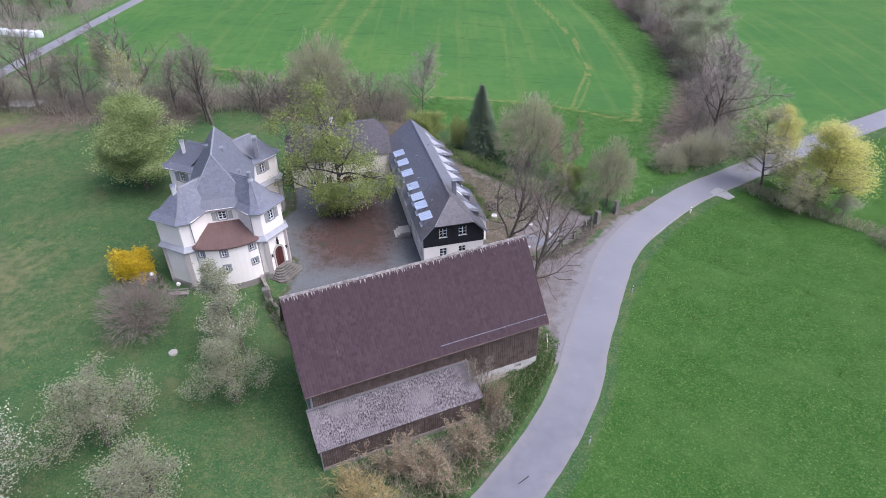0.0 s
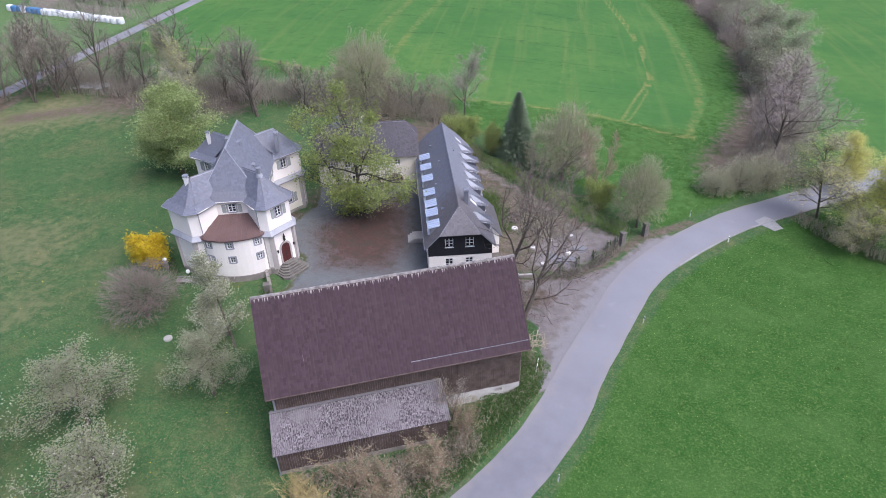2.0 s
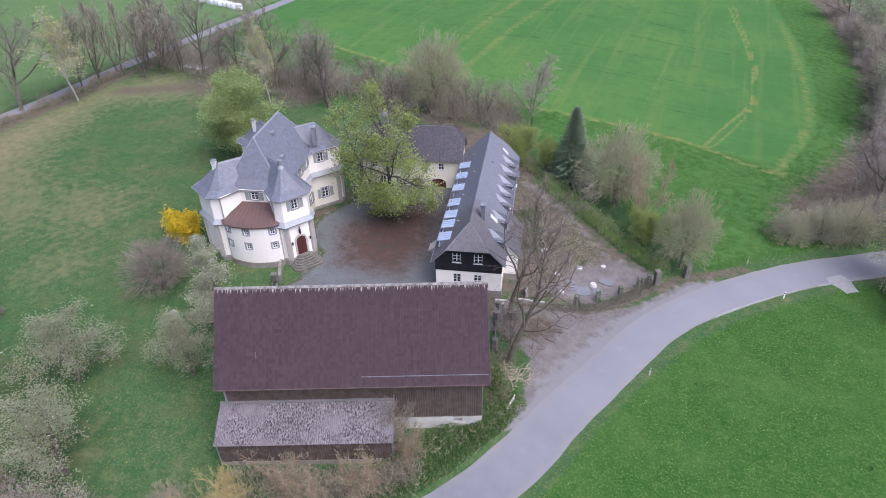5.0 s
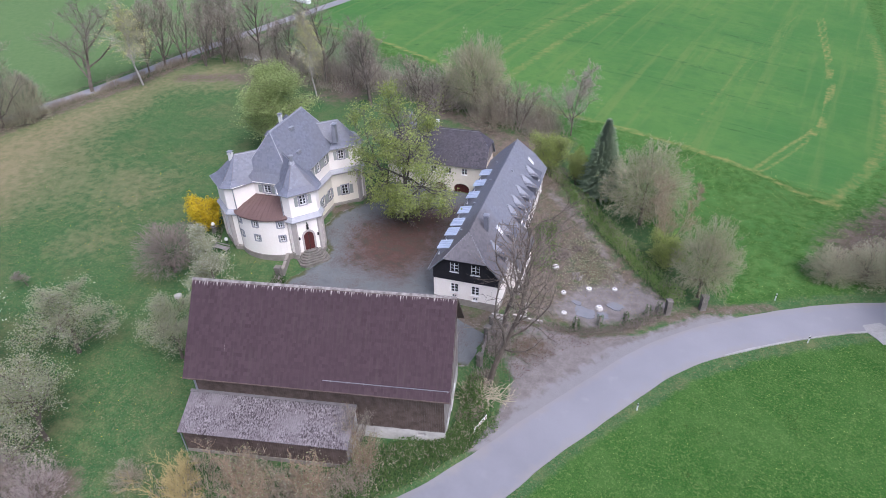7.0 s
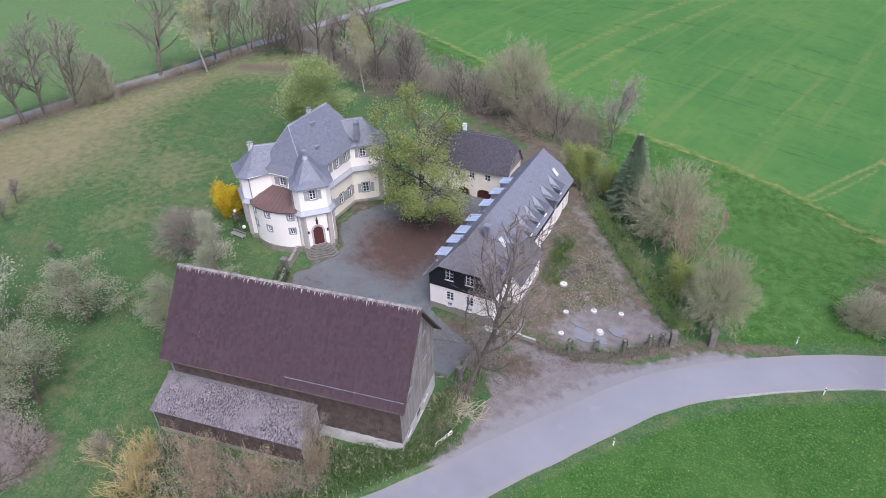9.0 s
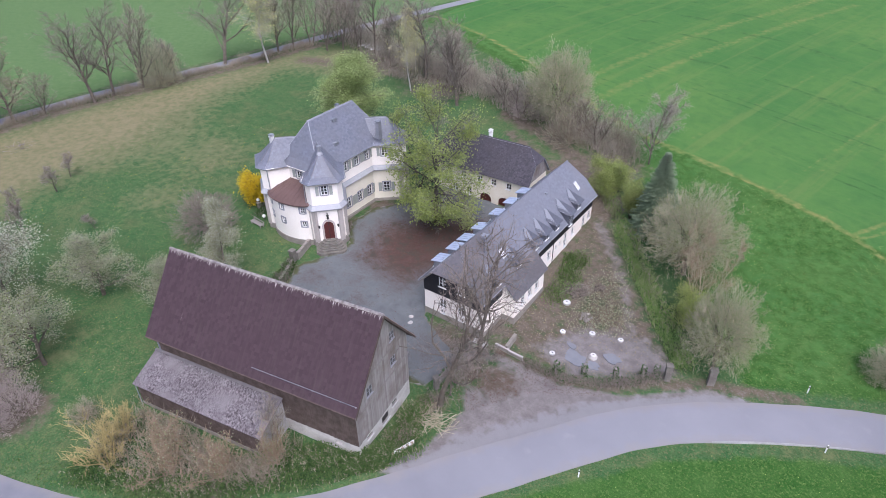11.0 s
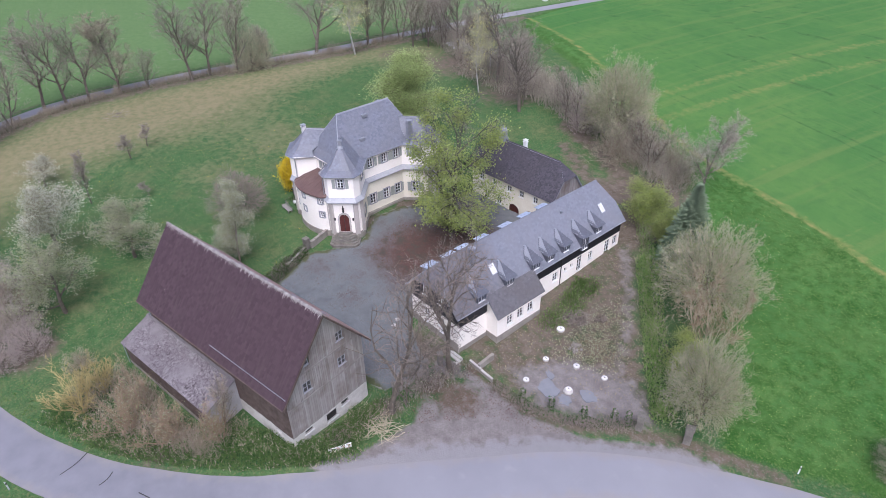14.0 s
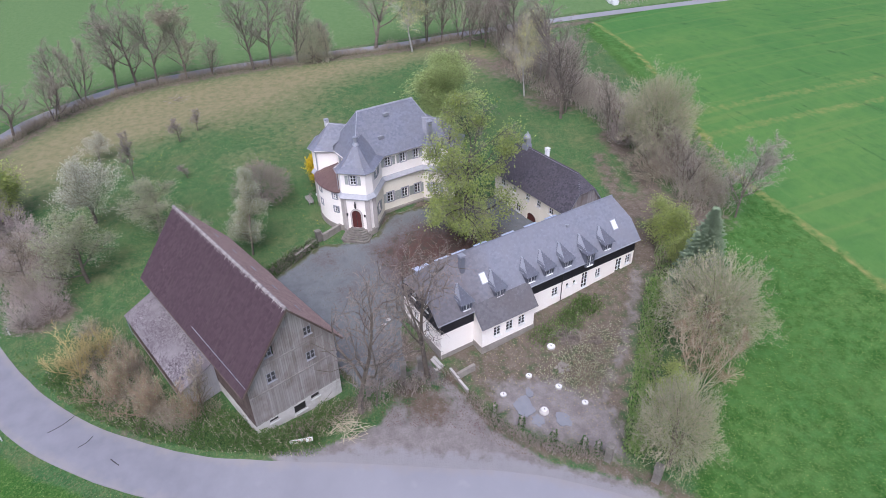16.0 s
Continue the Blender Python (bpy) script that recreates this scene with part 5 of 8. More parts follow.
def back_house():
    """Cream outbuilding with a steep dark roof at the north side of the courtyard; x along it, y to the north."""
    ox, oy = 0.967 * 6.0 - 0.254 * 89.4, 0.254 * 6.0 + 0.967 * 89.4
    house = empty("outbuilding", ox, oy, 0, 14.7, "cream rendered outbuilding with steep dark tiled roof and arched gate", "house")
    x0, x1, y0, y1 = -7.4, 7.4, -2.85, 2.85
    s = Shape()
    holes = [(e - 6 - x0, 4.9, 0.85, 0.95) for e in (0.4, 2.95, 5.75, 8.0, 10.45)]
    gates = [(6.75 - 6 - x0, 1.3, 1.9, 2.0), (10.0 - 6 - x0, 1.2, 2.3, 2.2)]
    small = [(1.5 - 6 - x0, 2.3, 0.9, 1.2), (3.9 - 6 - x0, 2.3, 0.9, 1.2)]
    wall(s, (x0, y0), (x1, y0), 0.6, 6.45, holes + gates + small)
    wall(s, (x1, y0), (x1, y1), 0.6, 6.45)
    wall(s, (x1, y1), (x0, y1), 0.6, 6.45)
    wall(s, (x0, y1), (x0, y0), 0.6, 6.45)
    part("wall", s, "cream", house)
    for a, z, w, h in holes + small:
        window(house, on_wall((x0, y0), (x1, y0), a, z), w, h, 2, 2)
    for a, z, w, h in gates:
        leaf = Shape()
        k = 10
        for i in range(k):
            u0, u1 = -w / 2 + w * i / k, -w / 2 + w * (i + 0.94) / k
            top = h - 0.02
            leaf.box(u0, 0.16, 0, u1, 0.22, top)
        g = part("gate", leaf, "door", house, "red-brown boarded arched gate")
        g.matrix_basis = on_wall((x0, y0), (x1, y0), a, z)
        arch = Shape()
        for i in range(8):
            t0, t1 = math.pi * i / 8, math.pi * (i + 1) / 8
            for lo, hi in (((w / 2 * math.cos(t0), h - 0.75 + 0.75 * math.sin(t0)), (w / 2 * math.cos(t1), h - 0.75 + 0.75 * math.sin(t1))),):
                arch.hexa([(lo[0], -0.005, lo[1]), (lo[0], -0.005, h + 0.01), (hi[0], -0.005, h + 0.01), (hi[0], -0.005, hi[1])], [(lo[0], 0.14, lo[1]), (lo[0], 0.14, h + 0.01), (hi[0], 0.14, h + 0.01), (hi[0], 0.14, hi[1])])
        part("arch", arch, "cream", g)
    zr, ze, yr = 10.75, 6.35, 0.0
    f = (zr - 8.85) / (zr - ze)
    ye, xe0, xe1, h = 3.25, x0 - 0.3, x1 + 0.35, 1.8
    faces = []
    for sy in (-1, 1):
        faces.append([(xe0, sy * ye, ze), (xe1, sy * ye, ze), (xe1, sy * ye * f, 8.85), (xe1 - h, 0, zr), (xe0 + h, 0, zr), (xe0, sy * ye * f, 8.85)])
    for xe, sg in ((xe0, -1), (xe1, 1)):
        faces.append([(xe, -ye * f, 8.85), (xe, ye * f, 8.85), (xe - sg * h, 0, zr)])
    roof = roofed(house, "roof", faces, "slate_dark", 0.22, 0.2, 0.03, label="steep dark weathered tile roof")
    part("ridge_cap", caps(Shape(), (xe0 + h, 0, zr), (xe1 - h, 0, zr), 0.12, 0.4), "slate_dark", roof)
    for xe, sg in ((x0, -1), (x1, 1)):
        n = 26
        for i in range(n):
            a, b = -2.9 + 5.8 * i / n, -2.9 + 5.8 * (i + 0.93) / n
            t = min(8.8, zr - abs((a + b) / 2) / 3.25 * (zr - ze) - 0.1)
            if t > 6.45:
                part("gable_board", Shape().box(min(xe, xe + sg * 0.06), a, 6.4, max(xe, xe + sg * 0.06), b, t), "boards", house)
    chimney(house, 5.5 - 6, 0.4, 9.8, 11.35, 0.45, 0.45, "white", "lid")
    part("roof_lantern", Shape().box(1.3 - 6, -0.45, 10.3, 2.3 - 6, 0.45, 11.1).box(1.38 - 6, -0.36, 11.1, 1.5 - 6, 0.36, 11.9).box(2.1 - 6, -0.36, 11.1, 2.22 - 6, 0.36, 11.9)
         .lathe([(0.52, 11.9), (0.5, 12.1), (0.38, 12.4), (0.15, 12.6), (0.04, 12.85)], 10, 1.8 - 6, 0), "zinc_dull", house, "small grey metal roof lantern with a dome")
    return house


def barn():
    """Timber barn on a whitewashed stone base; x along the ridge to the east, y to the north."""
    ox, oy = 0.9215 * 14.6 - 0.388 * 44.2, 0.388 * 14.6 + 0.9215 * 44.2
    house = empty("barn", ox, oy, 0, 22.83, "large weathered timber barn with dark brown tiled roof", "barn")
    x0, x1, y0, y1 = -11.45, 11.4, -4.75, 4.3
    zr, zs, zn, ys, yn = 13.95, 7.15, 7.75, -5.45, 4.9
    def boarded(name, p, q, z0, top, holes=(), seed=1, material="boards", label=""):
        rnd = random.Random(seed)
        p, q = Vector((*p, 0)), Vector((*q, 0))
        L = (q - p).length
        a = (q - p) / L
        nrm = Vector((a.y, -a.x, 0))
        x = 0.0
        zc = min(top(k * L / 8) for k in range(9)) - 0.1
        deep = Shape()
        wall(deep, (p - nrm * 0.06).xy, (q - nrm * 0.06).xy, z0, zc, [(hs, hb, hw, min(hh, zc - hb - 0.05)) for hs, hb, hw, hh in holes if hb + 0.3 < zc], 0.1)
        back = part(name, deep, "boards", house, label)
        while x < L - 0.02:
            w = min(rnd.uniform(0.17, 0.25), L - x)
            zt = top(x + w / 2)
            spans = [(z0, zt)]
            for hs, hb, hw, hh in holes:
                if abs(x + w / 2 - hs) < hw / 2:
                    spans = [(b, min(t, hb)) for b, t in spans if b < hb] + [(max(b, hb + hh), t) for b, t in spans if t > hb + hh]
            o = rnd.uniform(0.0, 0.03)
            for b, t in spans:
                if t - b < 0.05:
                    continue
                g = 0.01
                c = [p + a * (x + g) + nrm * o, p + a * (x + w - g) + nrm * o, p + a * (x + w - g) - nrm * 0.05, p + a * (x + g) - nrm * 0.05]
                b -= rnd.uniform(0, 0.06) if b == z0 else 0
                part("board", Shape().hexa([(v.x, v.y, b) for v in c], [(v.x, v.y, t) for v in c]), material, back)
            x += w
        return back
    def roof_z(y):
        return zr - (zr - zs) * (-y) / (-ys) if y < 0 else zr - (zr - zn) * y / yn
    # stone base
    st = Shape()
    vents = [(41.2 - 44.2 - y0, 1.85, 0.9, 0.4), (43.9 - 44.2 - y0, 1.15, 1.25, 1.0), (45.6 - 44.2 - y0, 1.8, 0.9, 0.5)]
    wall(st, (x0, y0), (x1, y0), -0.8, 2.45, [(20.7, 1.65, 0.75, 0.4)])
    wall(st, (x1, y0), (x1, y1), -0.8, 2.5, vents)
    wall(st, (x1, y1), (x0, y1), -0.8, 2.6)
    wall(st, (x0, y1), (x0, y0), -0.8, 2.6)
    part("stone_base", st, "rough_wall", house, "dirty whitewashed stone base")
    for s, z, w, h in vents:
        v = part("vent_opening", Shape().box(-w / 2, 0.15, 0, w / 2, 0.2, h), "iron", house)
        v.matrix_basis = on_wall((x1, y0), (x1, y1), s, z)
        part("ledge", Shape().box(-w / 2 - 0.1, -0.1, -0.1, w / 2 + 0.1, 0.1, 0.0), "lid", v)
    # south boards are darker than the others, with shade in their colour
    boarded("boarding", (x0, y0), (x1, y0), 2.4, lambda s: roof_z(y0) - 0.1, (), 1, "boards_brown", "brown weathered vertical boards, darkened for shade")
    wins = [(45.97 - 44.2 - y0, 9.6, 0.85, 1.0), (41.95 - 44.2 - y0, 9.5, 0.85, 1.0), (41.85 - 44.2 - y0, 6.6, 0.9, 1.1), (45.9 - 44.2 - y0, 6.7, 0.9, 1.0)]
    boarded("boarding", (x1, y0), (x1, y1), 2.45, lambda s: roof_z(y0 + s) - 0.12, wins, 2)
    boarded("boarding", (x1, y1), (x0, y1), 2.55, lambda s: roof_z(y1) - 0.1, (), 3)
    boarded("boarding", (x0, y1), (x0, y0), 2.55, lambda s: roof_z(y1 - s) - 0.12, (), 4)
    for s, z, w, h in wins:
        window(house, on_wall((x1, y0), (x1, y1), s, z), w, h, 2, 2, frame_mat="surround", depth=0.0, pane="dark_pane")
    rails = Shape()
    for z, a, b in ((8.75, -3.2, 3.4), (5.8, -4.7, 4.4)):
        rails.box(x1 + 0.03, a, z, x1 + 0.08, b, z + 0.16)
    part("rail", rails, "boards", house)
    u0, u1 = 2.72 - 14.6, 26.6 - 14.6
    cover = [[(u0, ys, zs), (u1, ys, zs), (u1, 0, zr), (u0, 0, zr)], [(u0, yn, zn), (u1, yn, zn), (u1, 0, zr), (u0, 0, zr)]]
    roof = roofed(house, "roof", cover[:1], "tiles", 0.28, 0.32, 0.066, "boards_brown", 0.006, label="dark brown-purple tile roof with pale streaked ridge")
    # paler red-brown tiles, with the north side's light in their colour
    roofed(house, "roof", cover[1:], "tiles_north_lit", 0.28, 0.32, 0.066, "boards_brown", 0.006, label="red-brown tile slope painted paler for sky sheen")
    part("ridge_cap", caps(Shape(), (u0, 0, zr + 0.05), (u1, 0, zr + 0.05), 0.17, 0.38), "ridge", roof, "ridge tiles with pale mortar and droppings")
    for sy, zz in ((ys, zs), (yn, zn)):
        for u, o in ((u0, -0.03), (u1, 0.03)):
            part("bargeboard", Shape().hexa([(u + o, sy, zz - 0.25), (u + o + 0.04, sy, zz - 0.25), (u + o + 0.04, 0, zr - 0.25), (u + o, 0, zr - 0.25)], [(u + o, sy, zz + 0.0), (u + o + 0.04, sy, zz + 0.0), (u + o + 0.04, 0, zr + 0.0), (u + o, 0, zr + 0.0)]), "boards_brown", house)
    part("gutter", Shape().tube((u0, ys - 0.07, zs - 0.05), (u1, ys - 0.07, zs - 0.05), 0.07, 0.07, 6), "boards_brown", house)
    # snow guard rail on the south slope
    t = 0.085
    gy, gzz = ys * (1 - t), zs + (zr - zs) * t
    guard = Shape().box(0.9, gy - 0.02, gzz + 0.12, u1 - 0.1, gy + 0.02, gzz + 0.18)
    for k in range(8):
        guard.box(1.6 + k * 1.45, gy - 0.02, gzz - 0.02, 1.66 + k * 1.45, gy + 0.12, gzz + 0.14)
    part("snow_guard", guard, "zinc_dull", house, "pale metal snow guard near the eaves")
    for k in range(5):
        hooks = Shape()
        hooks.box(-8 + 4.2 * k, yn * 0.455, zr - (zr - zn) * 0.455 + 0.06, -7.0 + 4.2 * k, yn * 0.47, zr - (zr - zn) * 0.455 + 0.1)
        part("roof_step", hooks, "zinc_dull", house)
    # lean-to on the south side
    l0, l1, ly = 2.65 - 14.6, 18.2 - 14.6, -8.15
    zt, zl = 4.95, 3.45
    sh = Shape()
    n = int((l1 - l0) / 0.09)
    V, F = [], []
    for i in range(n + 1):
        x = l0 + (l1 - l0) * i / n
        dz = 0.025 if i % 2 else 0.0
        for v, (y, z) in enumerate(((ly - 0.25, zl - 0.1), (-6.4, (zt + zl) / 2 + 0.02), (y0 - 0.02, zt))):
            V.append((x, y, z + dz))
    k = len(V)
    V += [(x, y, z - 0.06) for x, y, z in V]
    for i in range(n):
        for j in range(2):
            a = i * 3 + j
            F.append((a, a + 3, a + 4, a + 1))
            F.append((k + a, k + a + 1, k + a + 4, k + a + 3))
        F.append((i * 3, k + i * 3, k + i * 3 + 3, i * 3 + 3))
    for i in (0, n):
        for j in range(2):
            F.append((i * 3 + j, i * 3 + j + 1, k + i * 3 + j + 1, k + i * 3 + j))
    sh.add(V, F)
    part("lean_to_roof", sh, "sheet", house, "grey corrugated sheet roof with moss blotches")
    part("lean_to_flashing", Shape().box(l0, y0 - 0.3, zt + 0.0, l1, y0 - 0.02, zt + 0.05), "ridge_dark", house)
    boarded("lean_to_boarding", (l0 + 0.3, ly), (l1 - 0.2, ly), 0.9, lambda s: zl - 0.06, (), 5, "boards_brown")
    boarded("lean_to_boarding", (l0 + 0.3, y0), (l0 + 0.3, ly), -0.3, lambda s: zt - (zt - zl) * s / (y0 - ly) - 0.08, (), 6)
    boarded("lean_to_boarding", (l1 - 0.2, ly), (l1 - 0.2, y0), -0.3, lambda s: zl + (zt - zl) * s / (y0 - ly) - 0.08, (), 7, "grey_boards", "pale grey boarded side of the lean-to")
    base = Shape()
    wall(base, (l0 + 0.3, ly - 0.05), (l1 - 0.2, ly - 0.05), -1.2, 1.0, (), 0.3)
    part("lean_to_base", base, "stone", house)
    part("downpipe", Shape().tube((l0 + 0.25, ly - 0.15, 0.0), (l0 + 0.25, ly - 0.15, 3.3), 0.05, 0.05, 6), "zinc_dull", house)
    part("corner_post", Shape().box(u0 + 0.45, y0 - 0.12, 4.0, u0 + 0.6, y0 + 0.1, 6.9), "zinc_dull", house)
    return house


MAT["ridge_dark"] = plain("dull_brown_grey_gutter", (0.13, 0.12, 0.125), (0.20, 0.185, 0.185), 1.5, 0.6, 8, 0.1)
MAT["ridge"] = plain("ridge_with_pale_mortar", (0.08, 0.065, 0.065), (0.36, 0.335, 0.32), 2.2, 0.9, 9, 0.5)
MAT["grey_boards"] = plain("pale_grey_boards", (0.30, 0.29, 0.30), (0.40, 0.39, 0.40), 1.5, 0.9, 9, 0.3, islands=0.3)
villa()
former_stable()
back_house()
barn()

# plants ------------------------------------------------------------------


def turned(d, angle, rnd):
    """The way d bent by an angle to a random side."""
    s = d.orthogonal().normalized()
    s.rotate(Matrix.Rotation(rnd.uniform(0, 2 * math.pi), 3, d))
    return (d * math.cos(angle) + s * math.sin(angle)).normalized()


def blade(shape, p, q, w, rnd):
    s = (q - p).orthogonal().normalized()
    s.rotate(Matrix.Rotation(rnd.uniform(0, math.pi), 3, (q - p).normalized()))
    s *= w / 2
    shape.add([tuple(p - s), tuple(p + s), tuple(q)], [(0, 1, 2)])


def leaf(shape, p, size, rnd):
    a = Vector((rnd.gauss(0, 1), rnd.gauss(0, 1), rnd.gauss(0, 1) + 0.7)).normalized()
    b = a.orthogonal().normalized()
    b.rotate(Matrix.Rotation(rnd.uniform(0, 6.28), 3, a))
    c = a.cross(b)
    s = size * rnd.uniform(0.6, 1.3)
    b, c = b * s * 0.5, c * s * 0.32
    shape.add([tuple(p - b), tuple(p + c), tuple(p + b), tuple(p - c)], [(0, 1, 2, 3)])


def grow(seed, height=10.0, trunk=0.144, clear=0.25, kids=(10, 7, 6, 5), spread=(60, 50, 50, 45), length=(0.46, 0.52, 0.62, 0.95), lift=(0.22, 0.14, 0.08, 0.0), wiggle=0.16, stems=1, lean=0.0,
         twig=0.024, top=0.92, narrow=0.5):
    """Grows a tree: trunk and limbs as tapered tubes, twigs as thin blades; gives both shapes and the twigs' tips."""
    rnd = random.Random(seed)
    wood, fine, tips = Shape(), Shape(), []
    twig *= 1.2

    def limb(p, d, L, r, level):
        n = (6, 4, 3, 2, 1)[level]
        way, at = [(Vector(p), r)], Vector(p)
        for i in range(n):
            wg = wiggle * (0.4 if level == 0 else 0.9)
            d = (d + Vector((rnd.gauss(0, wg), rnd.gauss(0, wg), rnd.gauss(0, wg) + (lift[level - 1] if level else 0.12)))).normalized()
            at = at + d * (L / n)
            ri = r * (1 - (i + 1) / n * (0.8 if level else 0.78))
            a, ra = way[-1]
            if level <= 1:
                wood.tube(a, at, ra, ri, 6 if level == 0 else 4)
            elif level == 2:
                wood.tube(a, at, max(ra, 0.024), max(ri, 0.016), 3)
            else:
                blade(fine, a, at, max(twig, ra * 1.6) if level == 3 else twig, rnd)
            way.append((at.copy(), ri))
        if level == 4 or level >= len(kids):
            tips.append(at)
            return
        k = kids[level]
        for j in range(k):
            f = (clear if level == 0 else 0.15) + (1 - (clear if level == 0 else 0.15)) * (j + rnd.random()) / k
            x = f * n
            i = min(n - 1, int(x))
            b = way[i][0].lerp(way[i + 1][0], x - i)
            br = way[i][1] + (way[i + 1][1] - way[i][1]) * (x - i)
            axis = (way[i + 1][0] - way[i][0]).normalized()
            ang = radians(spread[level] * rnd.uniform(0.7, 1.25)) * (1 - 0.4 * f if level == 0 else 1)
            CL = L * length[level] * rnd.uniform(0.7, 1.2) * (1 - narrow * f if level == 0 else 1 - 0.3 * f)
            limb(b, turned(axis, ang, rnd), CL, min(br * 0.8, CL * (0.018 if level == 0 else 0.012)), level + 1)
        tips.append(at)

    for k in range(stems):
        a = 2 * math.pi * k / stems + rnd.uniform(-0.4, 0.4)
        out = 0.0 if stems == 1 else rnd.uniform(0.25, 0.75) * (0.6 if stems > 1 else 0)
        d = Vector((math.cos(a) * out + lean, math.sin(a) * out, 1)).normalized()
        limb(Vector((math.cos(a) * 0.15 * (stems > 1), math.sin(a) * 0.15 * (stems > 1), -0.25)), d, height * top * (1 if stems == 1 else rnd.uniform(0.75, 1.0)), trunk, 0)
    return wood, fine, tips


PLANTS = {}


def tree_kind(kind, name, wood_mat, twig_mat, leaves=(), category="tree", **how):
    """Builds a kind of plant once, about 10 m high; leaves: rows of (material, how many a tip, size, scatter)."""
    wood, fine, tips = grow(**how)
    ob = new(name)
    ob["category"] = category
    part("trunk", wood, wood_mat, ob)
    if fine.F:
        tagged(part("crown", fine, twig_mat, ob), kind="stuff")
    rnd = random.Random(how["seed"] + 77)
    for mat, many, size, scatter in leaves:
        s = Shape()
        for p in tips:
            if p.z < 0.2:
                continue
            m = int(many * 0.9) + (rnd.random() < many * 0.9 % 1)
            for _ in range(m):
                leaf(s, p + Vector((rnd.gauss(0, scatter), rnd.gauss(0, scatter), rnd.gauss(0, scatter))), size * 1.2, rnd)
        tagged(part("crown", s, mat, ob), kind="stuff")
    V = np.array([v for o in ob.children for v in [tuple(c) for c in o.bound_box]])
    T = np.array([tuple(p) for p in tips])
    PLANTS[kind] = [ob, np.percentile(T[:, 2], 99) + 0.2, 2.0 * np.percentile(np.hypot(T[:, 0], T[:, 1]), 96), False]


def dome_kind(kind, name, twig_mat, seed, stems=26, sprays=2600, up=0.5, loose=0.25, leaves=(), wood_mat="trunk", thick=1.0, bole=0.0):
    """A rounded shrub, 10 m high and wide: many stems from the foot, and short sprays of twigs up to an uneven outline."""
    rnd = random.Random(seed)
    wood, fine, tips = Shape(), Shape(), []

    def rim(d):
        return 1 + loose * (noise.noise(d * 1.6 + Vector((seed, 0, 0))) + 0.6 * noise.noise(d * 4.1 + Vector((0, seed, 0))))

    def way():
        z = rnd.gauss(0.25, 0.9) if bole else abs(rnd.gauss(0, 0.9)) + 0.02
        d = Vector((rnd.gauss(0, 1), rnd.gauss(0, 1), z)).normalized()
        return d, Vector((d.x * 5.0, d.y * 5.0, d.z * (5.2 if d.z > 0 else 3.4) if bole else d.z * 9.6)) * rim(d)

    if bole:
        wood.tube((0, 0, -0.3), (0.1, 0.05, bole * 1.1), 0.26 * thick, 0.2 * thick, 7)
    for _ in range(stems):
        d, end = way()
        end = end * rnd.uniform(0.75, 0.95)
        a, r = Vector((rnd.gauss(0, 0.3), rnd.gauss(0, 0.3), -0.2)), rnd.uniform(0.05, 0.10) * thick
        if bole:
            a = Vector((rnd.gauss(0, 0.1), rnd.gauss(0, 0.1), bole * rnd.uniform(0.7, 1.1)))
            end.z += 4.6
        for k in (1, 2, 3, 4):
            f = k / 4
            b = a.lerp(end, 1 / (5 - k)) + Vector((rnd.gauss(0, 0.25), rnd.gauss(0, 0.25), 0.25 if k < 4 else 0)) if bole else Vector((end.x * f ** 1.3, end.y * f ** 1.3, end.z * f ** 0.8)) + Vector((rnd.gauss(0, 0.2), rnd.gauss(0, 0.2), 0))
            wood.tube(a, b, r * (1.1 - f), r * (0.86 - 0.8 * f) + 0.012, 4)
            a = b
    for _ in range(int(sprays * 0.8)):
        d, end = way()
        f = 1 - 0.62 * rnd.random() ** 1.5
        p = end * f * 0.93 + Vector((0, 0, 4.6 if bole else 0))
        if p.z < 0.1:
            p.z = 0.1 + rnd.random()
        out = (d * (1 - up) + Vector((rnd.gauss(0, 0.25), rnd.gauss(0, 0.25), up * 1.2))).normalized()
        L = rnd.uniform(0.35, 0.95)
        blade(fine, p - out * L * 0.5, p + out * L, 0.055, rnd)
        for _ in range(5):
            b = p + out * L * rnd.uniform(-0.3, 0.8)
            q = b + turned(out, radians(rnd.uniform(20, 60)), rnd) * rnd.uniform(0.3, 0.75)
            blade(fine, b, q, 0.036, rnd)
            tips.append(q)
    ob = new(name)
    ob["category"] = "shrub"
    part("trunk", wood, wood_mat, ob)
    tagged(part("crown", fine, twig_mat, ob), kind="stuff")
    for mat, many, size, scatter in leaves:
        s = Shape()
        for p in tips:
            for _ in range(int(many * 0.9) + (rnd.random() < many * 0.9 % 1)):
                leaf(s, p + Vector((rnd.gauss(0, scatter), rnd.gauss(0, scatter), rnd.gauss(0, scatter))), size * 1.2, rnd)
        tagged(part("crown", s, mat, ob), kind="stuff")
    PLANTS[kind] = [ob, 9.9, 10.3, False]


def plant(kind, x, y, h, w, label, group="", turn=None, sink=0.0):
    ob, h0, w0, used = PLANTS[kind]
    rnd = random.Random(int(x * 31 + y * 17))
    sx, sz = w / w0, h / h0
    m = pose(x, y, gz(x, y) - sink, 0, 0, rnd.uniform(0, 360) if turn is None else turn)
    if used:
        c = copy_thing(ob, m @ Matrix.Diagonal((sx / ob.scale[0], sx / ob.scale[1], sz / ob.scale[2], 1)))
    else:
        ob.matrix_basis = m @ Matrix.Diagonal((sx, sx, sz, 1))
        PLANTS[kind][3], c = True, ob
    tagged(c, label, group=group)
    return c


